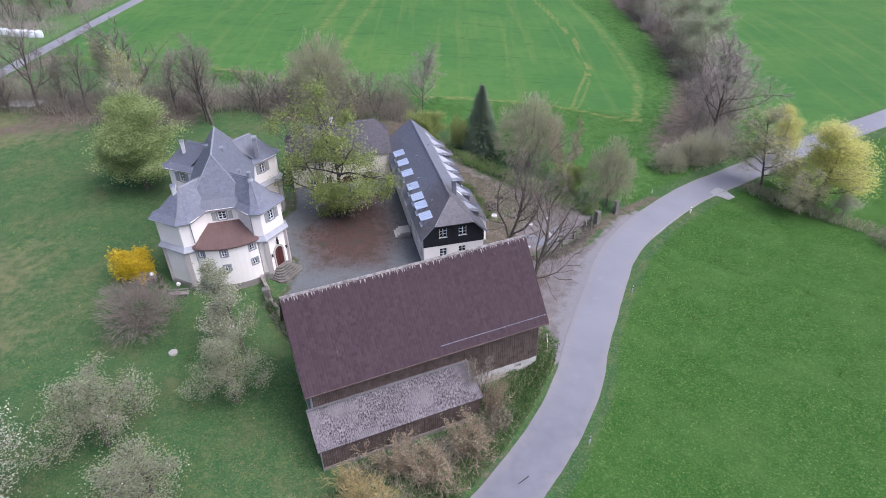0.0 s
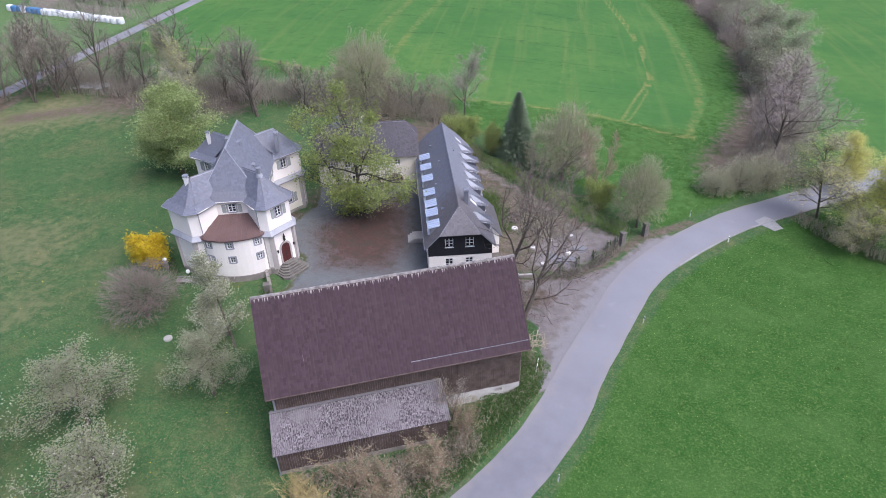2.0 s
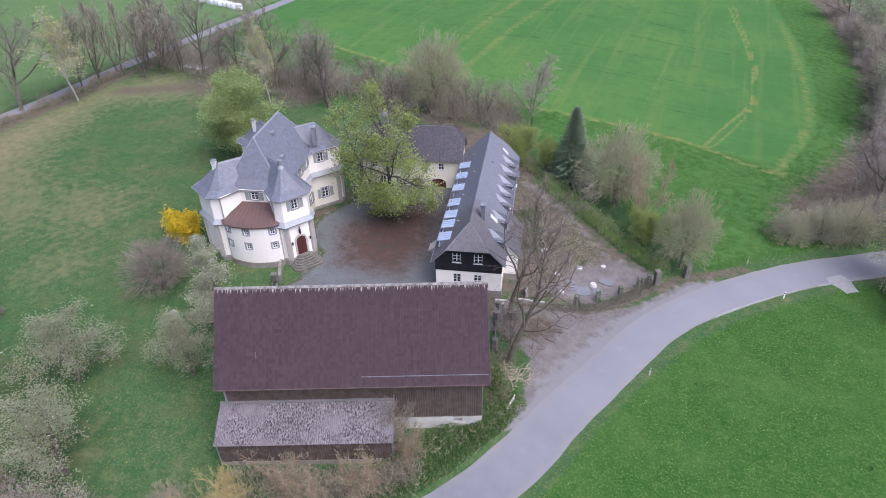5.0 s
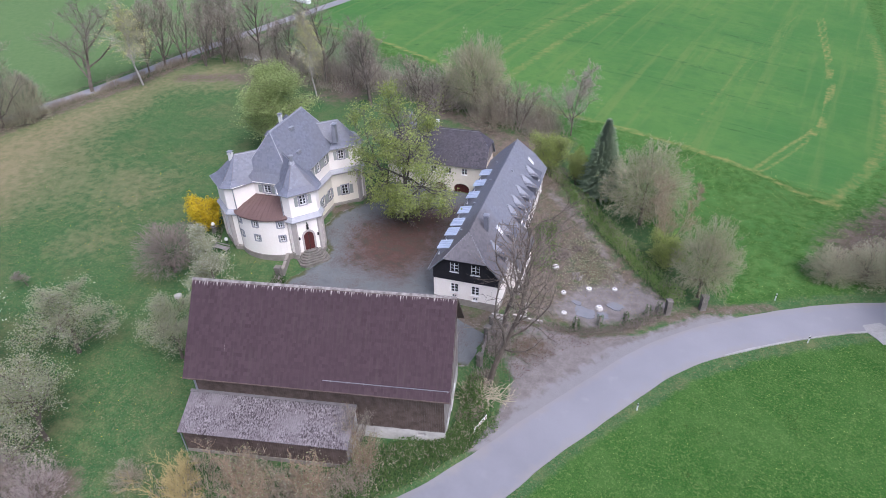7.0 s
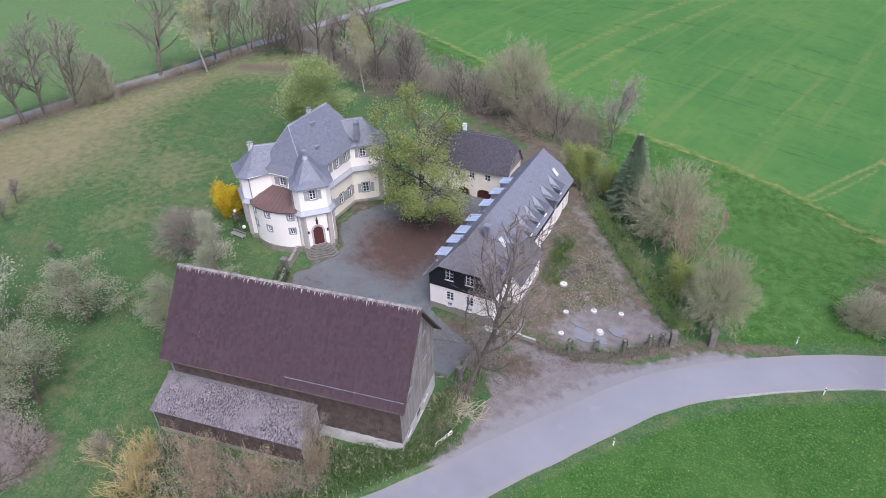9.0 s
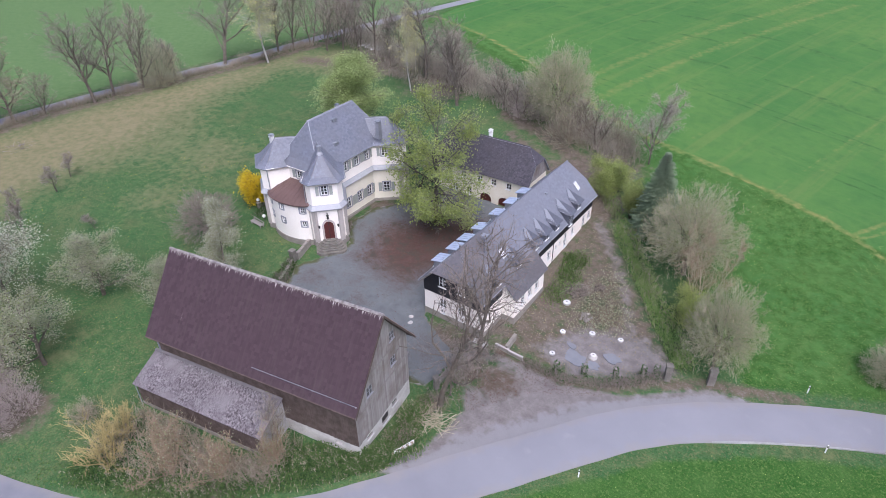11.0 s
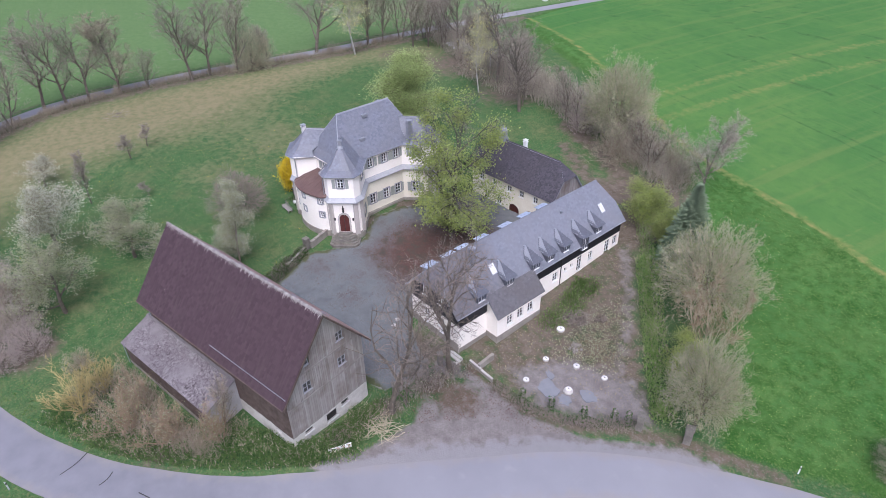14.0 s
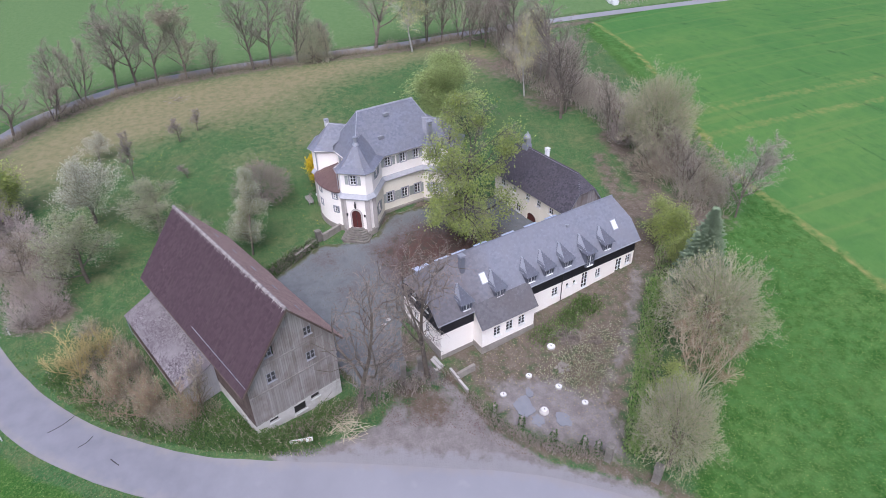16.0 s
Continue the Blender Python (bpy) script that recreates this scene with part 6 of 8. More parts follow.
tree_kind("oak", "bare_tree", "trunk", "twig_dark", seed=1, trunk=0.187, clear=0.2, kids=(13, 8, 7, 4), spread=(54, 44, 44, 46), length=(0.64, 0.5, 0.58, 0.85), lift=(0.2, 0.12, 0.05, 0), twig=0.016)
tree_kind("oak2", "bare_tree", "trunk", "twig_scrub", seed=2, trunk=0.125, clear=0.14, kids=(16, 10, 7, 5), spread=(58, 46, 46, 46), length=(0.58, 0.5, 0.58, 0.85), lift=(0.2, 0.12, 0.05, 0), twig=0.024)
tree_kind("stream_oak", "bare_tree", "trunk", "twig_purple", seed=41, trunk=0.125, clear=0.16, kids=(16, 10, 8, 5), spread=(58, 46, 46, 46), length=(0.56, 0.5, 0.56, 0.8), lift=(0.2, 0.12, 0.05, 0), twig=0.018)
tree_kind("tall", "bare_tree", "trunk", "twig_dark", seed=3, trunk=0.13, clear=0.22, kids=(15, 8, 6, 3), spread=(46, 42, 44, 45), length=(0.52, 0.5, 0.58, 0.85), lift=(0.22, 0.12, 0.05, 0), narrow=0.5, twig=0.016)
tree_kind("tall2", "bare_tree", "trunk", "twig_grey", seed=4, trunk=0.108, clear=0.15, kids=(13, 7, 6, 3), spread=(44, 40, 44, 45), length=(0.52, 0.48, 0.58, 0.85), lift=(0.22, 0.12, 0.05, 0), narrow=0.5, twig=0.018, stems=2)
tree_kind("spreading", "bare_tree", "trunk", "twig_plum", seed=17, trunk=0.23, clear=0.3, kids=(12, 8, 5, 2), spread=(62, 50, 48, 50), length=(0.66, 0.54, 0.6, 0.9), lift=(0.18, 0.08, 0.02, 0.0), top=0.88, twig=0.024, wiggle=0.26, narrow=0.4)
dome_kind("thicket", "bare_shrub", "twig_scrub", 5, 40, 1300, 0.35, 0.6, [("leaf_sage", 0.7, 0.10, 0.12)], "twig_scrub")
dome_kind("plum", "bare_shrub", "twig_plum", 26, 26, 2600, 0.2, 0.4, (), "trunk", 1.0, 1.2)
dome_kind("bud_tree", "budding_tree", "twig_tan", 27, 30, 2400, 0.2, 0.5, [("leaf_sage", 1.2, 0.12, 0.16), ("leaf_soft", 1.0, 0.12, 0.16)], "trunk", 1.2, 2.0)
dome_kind("purple", "bare_shrub", "twig_purple", 6, 22, 1700, 0.4, 0.6, [("leaf_sage", 0.3, 0.10, 0.12)])
dome_kind("hazel", "budding_shrub", "twig_tan", 7, 26, 1900, 0.15, 0.34, [("leaf_sage", 2.6, 0.13, 0.16)])
tree_kind("wand", "bare_shrub", "twig_rust", "twig_rust", category="shrub", seed=28, trunk=0.065, clear=0.12, kids=(8, 6, 4), spread=(40, 40, 42), length=(0.46, 0.5, 0.6, 0.9), stems=7, twig=0.026, top=0.82, lift=(0.24, 0.12, 0.05, 0), wiggle=0.2, leaves=[("leaf_sage", 0.35, 0.11, 0.2), ("leaf_soft", 0.2, 0.11, 0.2)])
tree_kind("osier", "willow_shrub", "twig_ochre", "twig_ochre", category="shrub", seed=8, trunk=0.085, clear=0.1, kids=(8, 6, 4), spread=(46, 40, 42), length=(0.5, 0.5, 0.6, 0.9), stems=8, twig=0.024, top=0.78, lift=(0.2, 0.1, 0.05, 0), wiggle=0.24)
tree_kind("fruit", "fruit_tree", "trunk", "twig_grey", seed=9, trunk=0.2, clear=0.14, kids=(13, 8, 6, 4), spread=(66, 52, 50, 50), length=(0.6, 0.5, 0.5, 0.6), lift=(0.14, 0.06, 0.0, 0), narrow=0.35, twig=0.026, wiggle=0.24, top=0.8, leaves=[("leaf_sage", 3.2, 0.12, 0.28), ("leaf_soft", 0.9, 0.11, 0.28), ("blossom", 0.12, 0.10, 0.28)])
tree_kind("blossoming", "fruit_tree", "trunk", "twig_grey", seed=10, trunk=0.2, clear=0.14, kids=(14, 8, 6, 4), spread=(64, 52, 50, 50), length=(0.6, 0.5, 0.5, 0.6), lift=(0.14, 0.06, 0.0, 0), narrow=0.35, twig=0.024, wiggle=0.24, top=0.82, leaves=[("blossom", 2.2, 0.12, 0.28), ("leaf_sage", 1.6, 0.12, 0.28)])
tree_kind("willow", "willow_tree", "trunk", "twig_grey", seed=47, trunk=0.16, clear=0.12, kids=(13, 8, 6, 4), spread=(60, 50, 48, 50), length=(0.56, 0.5, 0.5, 0.6), lift=(0.2, 0.12, 0.05, 0), narrow=0.4, twig=0.024, wiggle=0.2, top=0.84, leaves=[("leaf_sage", 4.5, 0.12, 0.28), ("blossom", 0.7, 0.10, 0.28)])
tree_kind("pear", "pear_tree", "trunk", "twig_grey", seed=11, trunk=0.108, clear=0.12, kids=(26, 7, 6, 3), spread=(62, 45, 45, 45), length=(0.28, 0.42, 0.62, 0.95), narrow=0.75, twig=0.022, lift=(-0.02, 0, 0, 0), leaves=[("blossom", 2.0, 0.085, 0.2), ("leaf_sage", 2.4, 0.10, 0.2), ("leaf_soft", 0.7, 0.10, 0.2)])
tree_kind("sapling", "bare_fruit_tree", "trunk", "twig_dark", seed=12, trunk=0.12, clear=0.3, kids=(12, 8, 7, 4), spread=(58, 48, 48, 50), length=(0.42, 0.48, 0.62, 0.95), twig=0.03, top=0.85)
tree_kind("birch", "birch_tree", "birch", "twig_tan", seed=13, trunk=0.08, clear=0.3, kids=(18, 7, 6, 4), spread=(44, 42, 45, 45), length=(0.30, 0.45, 0.62, 0.95), narrow=0.55, twig=0.02, lift=(0.2, 0.02, -0.06, 0), leaves=[("leaf_yellow", 0.5, 0.08, 0.25), ("leaf_sage", 0.8, 0.08, 0.25)])
tree_kind("orange_birch", "birch_tree", "twig_tan", "twig_rust", seed=14, trunk=0.07, clear=0.15, kids=(12, 7, 6, 5), spread=(44, 42, 45, 45), length=(0.40, 0.44, 0.62, 0.95), stems=3, twig=0.016, top=0.85, lift=(0.2, 0.05, -0.04, 0))
tree_kind("weeping", "birch_tree", "trunk", "twig_tan", seed=15, trunk=0.09, clear=0.15, kids=(20, 8, 6, 5), spread=(58, 46, 50, 50), length=(0.40, 0.45, 0.6, 1.1), lift=(0.12, -0.05, -0.3, 0), twig=0.022, leaves=[("leaf_yellow", 0.7, 0.07, 0.25), ("leaf_sage", 0.7, 0.07, 0.25)])
tree_kind("lime", "leafy_tree", "trunk", "twig_tan", seed=16, trunk=0.158, clear=0.08, kids=(28, 9, 6, 4), spread=(64, 50, 50, 50), length=(0.44, 0.45, 0.5, 0.6), lift=(0.2, 0.12, 0.05, 0), narrow=0.55, twig=0.022, leaves=[("leaf_spring", 7, 0.115, 0.36), ("leaf_soft", 3.5, 0.115, 0.36)])
tree_kind("yellow", "yellow_tree", "trunk", "twig_tan", seed=21, trunk=0.12, clear=0.1, kids=(18, 8, 7, 4), spread=(64, 50, 50, 50), length=(0.44, 0.45, 0.55, 0.8), lift=(0.18, 0.1, 0.03, 0), narrow=0.5, twig=0.022, top=0.88, leaves=[("leaf_yellow", 5.5, 0.095, 0.34), ("leaf_sage", 0.8, 0.085, 0.34)])
tree_kind("fresh", "leafy_shrub", "trunk", "twig_tan", category="shrub", seed=19, trunk=0.058, clear=0.08, kids=(9, 7, 6), spread=(50, 48, 50), stems=5, twig=0.022, top=0.8, leaves=[("leaf_lime", 4.5, 0.19, 0.38), ("leaf_soft", 1.5, 0.19, 0.38)])
tree_kind("forsythia", "forsythia_bush", "trunk", "twig_ochre", category="shrub", seed=20, trunk=0.072, clear=0.05, kids=(10, 7, 6), spread=(48, 42, 42), stems=8, twig=0.03, top=0.8, lift=(0.15, 0.1, 0, 0), leaves=[("leaf_gold", 2.6, 0.30, 0.4)])


def linden():
    """The courtyard's big old tree: a long limb leaning west, low hanging boughs, clumps of young leaves down to the ground."""
    ob = tagged(new("courtyard_tree"), "large old courtyard tree with young lime-green leaves", "tree")
    ob.matrix_basis = pose(-15.2, 75.3, gz(-15.2, 75.3) - 0.1, 0, 0, 0)
    wood, fine, tips = grow(seed=31, height=14.6, trunk=0.40, clear=0.12, kids=(18, 8, 7, 4), spread=(80, 50, 50, 50), length=(0.54, 0.46, 0.48, 0.6), lift=(0.10, 0.04, -0.02, 0), narrow=0.1, wiggle=0.26, twig=0.024, top=0.92)
    low, low_fine, low_tips = grow(seed=36, height=5.2, trunk=0.17, clear=0.1, kids=(8, 6, 5, 4), spread=(72, 50, 50, 50), length=(0.7, 0.5, 0.5, 0.6), lift=(0.02, -0.05, -0.05, 0), wiggle=0.26, twig=0.024, stems=3)
    bare, bare_fine, bare_tips = grow(seed=44, height=15.5, trunk=0.22, clear=0.3, kids=(7, 6, 5, 3), spread=(58, 50, 50, 50), length=(0.5, 0.5, 0.5, 0.6), lift=(0.16, 0.05, 0.0, 0), wiggle=0.3, twig=0.026, lean=-0.36)
    for a, b in ((wood, low), (fine, low_fine), (wood, bare), (fine, bare_fine)):
        a.add(b.V, b.F)
    part("trunk", wood, "dark_bark", ob)
    tagged(part("crown", fine, "twig_dark", ob), kind="stuff")
    rnd = random.Random(5)
    a, b = Shape(), Shape()
    for crowd, share in ((tips, 1.0), (low_tips, 0.4), (bare_tips, 1.1)):
        for p in crowd:
            dens = share * (0.34 + 2.3 * noise.noise(p * 0.5) - 0.05 * max(0.0, p.z - 11.0))
            for _ in range(max(0, int(7.0 * dens + rnd.random()))):
                q = p + Vector((rnd.gauss(0, 0.42), rnd.gauss(0, 0.42), rnd.gauss(0, 0.38)))
                if q.z > 0.6:
                    leaf(a if rnd.random() < 0.65 else b, q, 0.28, rnd)
    tagged(part("crown", a, "leaf_lime", ob, "loose young lime-green leaves"), kind="stuff")
    tagged(part("crown", b, "leaf_soft", ob), kind="stuff")


linden()


def spruce(x, y, h, r):
    rnd = random.Random(9)
    ob = tagged(new("spruce"), "dark blue-green spruce in the hedge beside the field", "tree")
    ob.matrix_basis = pose(x, y, gz(x, y), 0, 0, 0)
    w = Shape().tube((0, 0, -0.2), (0, 0, h * 0.98), 0.18, 0.02, 6)
    part("trunk", w, "trunk", ob)
    s = Shape()
    k = 0
    z = h * 0.06
    while z < h * 0.985:
        rad = r * (1 - z / h) ** 0.85 + 0.12
        n = max(5, int(22 * (1 - z / h)) + 7)
        for i in range(n):
            a = 2 * math.pi * (i + rnd.random()) / n
            L = rad * rnd.uniform(0.75, 1.12)
            d = Vector((math.cos(a), math.sin(a), -0.25 + 0.55 * z / h))
            side = Vector((-math.sin(a), math.cos(a), 0))
            m = max(4, int(L / 0.12))
            for j in range(m):
                f = (j + 0.6) / m
                c = Vector((0, 0, z)) + d * L * f + Vector((0, 0, 0.12 * L * f * f))
                for sg in (-1, 1):
                    tipv = c + side * sg * (0.42 * (1 - f * 0.6)) + d * 0.22 + Vector((0, 0, rnd.uniform(-0.14, 0.06)))
                    u = d.normalized() * 0.14
                    s.add([tuple(c - u), tuple(c + u), tuple(tipv)], [(0, 1, 2)])
        z += h * 0.021
    tagged(part("crown", s, "needle", ob), kind="stuff")


spruce(5.6, 96.2, 11.6, 3.6)

LANE_TREES = "bare trees along the lane"
for kind, x, y, h, w in (("oak2", -99, 157, 9, 8), ("tall2", -107, 159, 10, 8), ("oak2", -115, 162, 9, 9), ("tall2", -95, 165, 9, 7), ("oak2", -103, 170, 11, 10), ("tall2", -120, 169, 10, 8), ("oak2", -111, 178, 11, 10), ("tall2", -126, 160, 9, 7)):
    plant(kind, x, y, h, w, "bare brown tree in the brush beyond the lane", "trees in the brush")
for kind, x, y, h, w in (("tall", -75, 10.5, 12, 9), ("tall2", -81, 16.5, 10, 7), ("tall", -86, 16.5, 13.5, 9), ("tall2", -90, 20.5, 12.5, 8), ("tall", -95, 26.2, 17, 11), ("oak", -96, 30.2, 18.5, 12), ("tall", -94.8, 34.5, 17.5, 10),
                         ("oak2", -96.3, 40.5, 17, 11), ("tall", -95.8, 55, 18.5, 11), ("tall", -97, 59, 18.5, 11), ("tall2", -97, 65, 17, 9), ("oak", -98.4, 84, 19, 17), ("tall2", -95.4, 96, 16, 8), ("tall2", -94.4, 99.5, 16, 8),
                         ("tall2", -92.5, 103.5, 15, 8), ("tall2", -89, 108, 14, 8), ("tall2", -86, 111, 14, 8), ("tall", -92.5, 115, 15, 9), ("tall2", -96.8, 46, 8, 5), ("tall2", -96.9, 72, 9, 6)):
    plant(kind, x, y, h, w * 1.25, "tall bare tree on the grass verge beside the lane", LANE_TREES)
plant("hazel", -96.6, 68.6, 9.8, 9, "bare shrub with ochre buds beside the lane", LANE_TREES)
plant("birch", -91.2, 91.1, 17, 9, "tall birch with white trunk and ochre spring haze beside the lane")
for kind, x, y, h, w in (("oak", -75.4, 109.6, 18.5, 14), ("oak", -66.6, 109.6, 13.5, 10), ("tall", -55.4, 107.6, 18, 12.5), ("tall", -41.6, 103.6, 17, 11.5), ("tall2", -43.0, 105.0, 13, 8),
                         ("tall2", -70.5, 109.6, 10, 6), ("tall2", -80, 108.5, 12, 8), ("tall2", -83, 106, 12, 8), ("tall2", -86, 103.5, 13, 8), ("tall2", -13.2, 108, 8, 7), ("tall2", -50, 109.5, 11, 6), ("tall2", -34.5, 108.6, 9, 7), ("tall2", -29.5, 107.6, 8, 8), ("tall2", -17, 109, 8, 7)):
    plant(kind, x, y, h, w * 1.1, "tall bare tree in the belt behind the villa", "trees behind the villa")
plant("birch", -53.6, 102.2, 15, 6, "slender birch with white trunk behind the villa", "trees behind the villa", 10)
plant("birch", -60.0, 108.6, 14, 6, "slender birch with tan spring haze behind the villa", "trees behind the villa")
plant("bud_tree", -22.7, 109.6, 13.5, 11.5, "broad bare tree with dense grey-brown twigs at the field edge", "trees behind the villa")
plant("thicket", -10.0, 109.2, 7, 8, "bare grey shrub at the field edge", "trees behind the villa")
plant("purple", -28.5, 109.0, 7.5, 9, "bare brown shrub at the field edge", "trees behind the villa")
plant("thicket", -17.5, 106.5, 8, 10, "bare grey shrub at the field edge", "trees behind the villa")
plant("stream_oak", -4.6, 110, 12.5, 9.0, "slender bare tree between wing house and field")
plant("lime", -45.3, 82.6, 13.8, 11.0, "dense round tree with fresh green leaves behind the villa")
plant("fresh", 1.6, 96.6, 5.6, 3.6, "fresh lime-green shrub beside the spruce")
plant("fresh", -3.4, 99.1, 5.5, 6, "fresh lime-green shrub at the field edge")
EAST = "shrubs between side yard and field"
plant("bud_tree", 13.0, 91.6, 11.8, 10.4, "broad budding tree between side yard and field", EAST)
plant("orange_birch", 17.6, 87.4, 11.0, 6.5, "bare birch with orange-brown twigs in the hedge", EAST)
plant("bud_tree", 23.4, 80.3, 10.6, 6.8, "broad budding tree beside the gate pillar", EAST)
plant("fresh", 18.6, 84.2, 4.6, 4.4, "fresh green shrub in the hedge", EAST)
# right of the road
STREAM_TREES = "trees along the stream"
for kind, x, y, h, w, what in (("stream_oak", 48, 104.8, 18.5, 17, "large bare purple-brown tree beside the stream"), ("hazel", 40.2, 94.4, 5.2, 6.5, "pale budding shrub beside the stream"), ("hazel", 36.2, 92.2, 4.4, 5.5, "pale budding shrub at the roadside"),
                               ("hazel", 44, 96.4, 5.2, 7, "pale budding shrub beside the stream"), ("purple", 47.5, 98.6, 6, 8, "bare purplish shrub beside the stream"), ("purple", 52, 112, 11, 11, "bare purplish shrub beside the stream"), ("stream_oak", 53, 122, 14, 12, "bare purple-brown tree beside the stream"),
                               ("willow", 55.5, 134, 13, 13, "pale grey-green willow beside the stream"), ("willow", 57.5, 145, 14, 14, "pale grey-green willow beside the stream"), ("oak2", 57, 156, 13, 12, "bare brown tree beside the stream"),
                               ("purple", 56, 168, 11, 13, "bare brown shrubs beside the stream"), ("willow", 58, 179, 13, 14, "pale grey-green willow beside the stream"), ("purple", 55.5, 192, 11, 14, "bare brown shrubs beside the stream"), ("oak2", 54, 208, 13, 14, "bare brown tree beside the stream")):
    plant(kind, x, y, h, w, what, STREAM_TREES)
plant("yellow", 54.6, 81.2, 13.6, 12.4, "broad tree with bright yellow-green spring leaves at the ditch")
plant("weeping", 51.2, 79.6, 7.5, 8, "pale olive budding shrub at the ditch")
plant("yellow", 55.2, 95.4, 10.0, 6, "bright yellow-green tree beside the road")
plant("weeping", 49.6, 87.6, 13.6, 11, "weeping birch with ochre hanging twigs beside the road")
plant("blossoming", 57.4, 78.2, 4.6, 4.5, "white blossoming shrub at the ditch")
plant("thicket", 60.5, 71, 3.5, 5, "bare shrub in the ditch")
plant("thicket", 64, 66, 2.5, 4, "bare shrub in the ditch")
# orchard
ORCHARD = "orchard trees"
for kind, x, y, h, w, what in (("pear", -21.7, 48.4, 11.4, 6.6, "slender pear tree with white blossom beside the barn"), ("plum", -33.4, 51.4, 7.0, 8.6, "dense bare purple-grey shrub in front of the villa"), ("fruit", -21.0, 41.9, 8.2, 7.2, "grey-green budding fruit tree beside the barn"),
                               ("fruit", -31.2, 36.8, 8.6, 9.4, "grey-green budding fruit tree in the orchard"), ("fruit", -23.4, 28.4, 9.6, 9.6, "leaning grey-green fruit tree in the orchard"), ("blossoming", -38, 27.8, 11.4, 10.8, "fruit tree in white blossom in the orchard"),
                               ("sapling", -49.1, 32.5, 9.0, 4.0, "thin pruned bare fruit tree in the meadow"), ("sapling", -61.7, 39.3, 4.9, 3.8, "small bare fruit tree in the meadow"), ("sapling", -65.6, 42.3, 4.5, 3.4, "small bare fruit tree in the meadow"),
                               ("blossoming", -58.5, 26.5, 4.6, 5.5, "small fruit tree in white blossom in the meadow"), ("sapling", -47, 40.5, 2.6, 2.6, "small bare fruit tree in the meadow")):
    plant(kind, x, y, h, w, what, ORCHARD)
plant("fresh", -43, 15.5, 8.0, 8.5, "bright lime-green tree at the meadow's end")
for kind, x, y, h, w in (("purple", -31, 21.5, 5.5, 8), ("oak2", -26, 21, 7, 7.5), ("purple", -37, 17.5, 6, 9), ("purple", -44, 8, 7, 10), ("oak2", -34, 14.5, 8, 8), ("purple", -52, 2, 7, 10), ("thicket", -22.5, 22.5, 4.5, 5.5)):
    plant(kind, x, y, h, w, "bare brown shrub between orchard and road", "shrubs at the road")
for kind, x, y, h, w in (("purple", -18.5, 24.8, 4.2, 5.4), ("purple", -22.8, 23.8, 4.8, 5.8), ("thicket", -27.5, 24.4, 3.6, 5), ("purple", -17.0, 22.4, 3.6, 5)):
    plant(kind, x, y, h, w, "bare brown shrub between orchard and road", "shrubs at the road")
plant("forsythia", -37.3, 60.2, 4.4, 4.6, "bright yellow forsythia bush in bloom beside the villa")
# by the gate
plant("spreading", 8.2, 56.0, 19.5, 14.5, "old bare tree with long dark branches beside the gate", "trees at the gate", 70)
plant("spreading", 6.0, 63.6, 20.0, 14, "old bare tree with long dark branches beside the gate", "trees at the gate", 20)
plant("sapling", 8.0, 57.6, 6.0, 4.0, "bare young tree beside the barn", "trees at the gate")
# in front of the lean-to
SOUTH = "shrubs in front of the lean-to"
plant("wand", 3.9, 40.6, 5.6, 4.6, "bare brown shrub at the lean-to corner", SOUTH)
for kind, x, y, h, w, what in (("osier", -6.4, 29.4, 5.4, 6.2, "willow shrub with bare yellow-ochre twigs"), ("osier", -8.4, 31.6, 4.0, 4.0, "willow shrub with bare yellow-ochre twigs"), ("wand", -1.8, 33.2, 4.4, 6.4, "bare tan shrub in front of the lean-to"),
                               ("wand", 1.5, 36.4, 4.6, 6.4, "bare tan shrub in front of the lean-to"), ("wand", -4.6, 34.2, 4.2, 5.5, "bare tan shrub in front of the lean-to"),
                               ("tall2", 2.4, 41.4, 6.0, 3.6, "bare sapling against the barn wall"), ("thicket", -13.0, 29.5, 2.4, 3.6, "low bare shrub in the meadow's edge")):
    plant(kind, x, y, h, w, what, SOUTH)
for kind in [k for k, v in PLANTS.items() if not v[3]]:
    for o in (*PLANTS[kind][0].children, PLANTS[kind][0]):
        bpy.data.objects.remove(o)


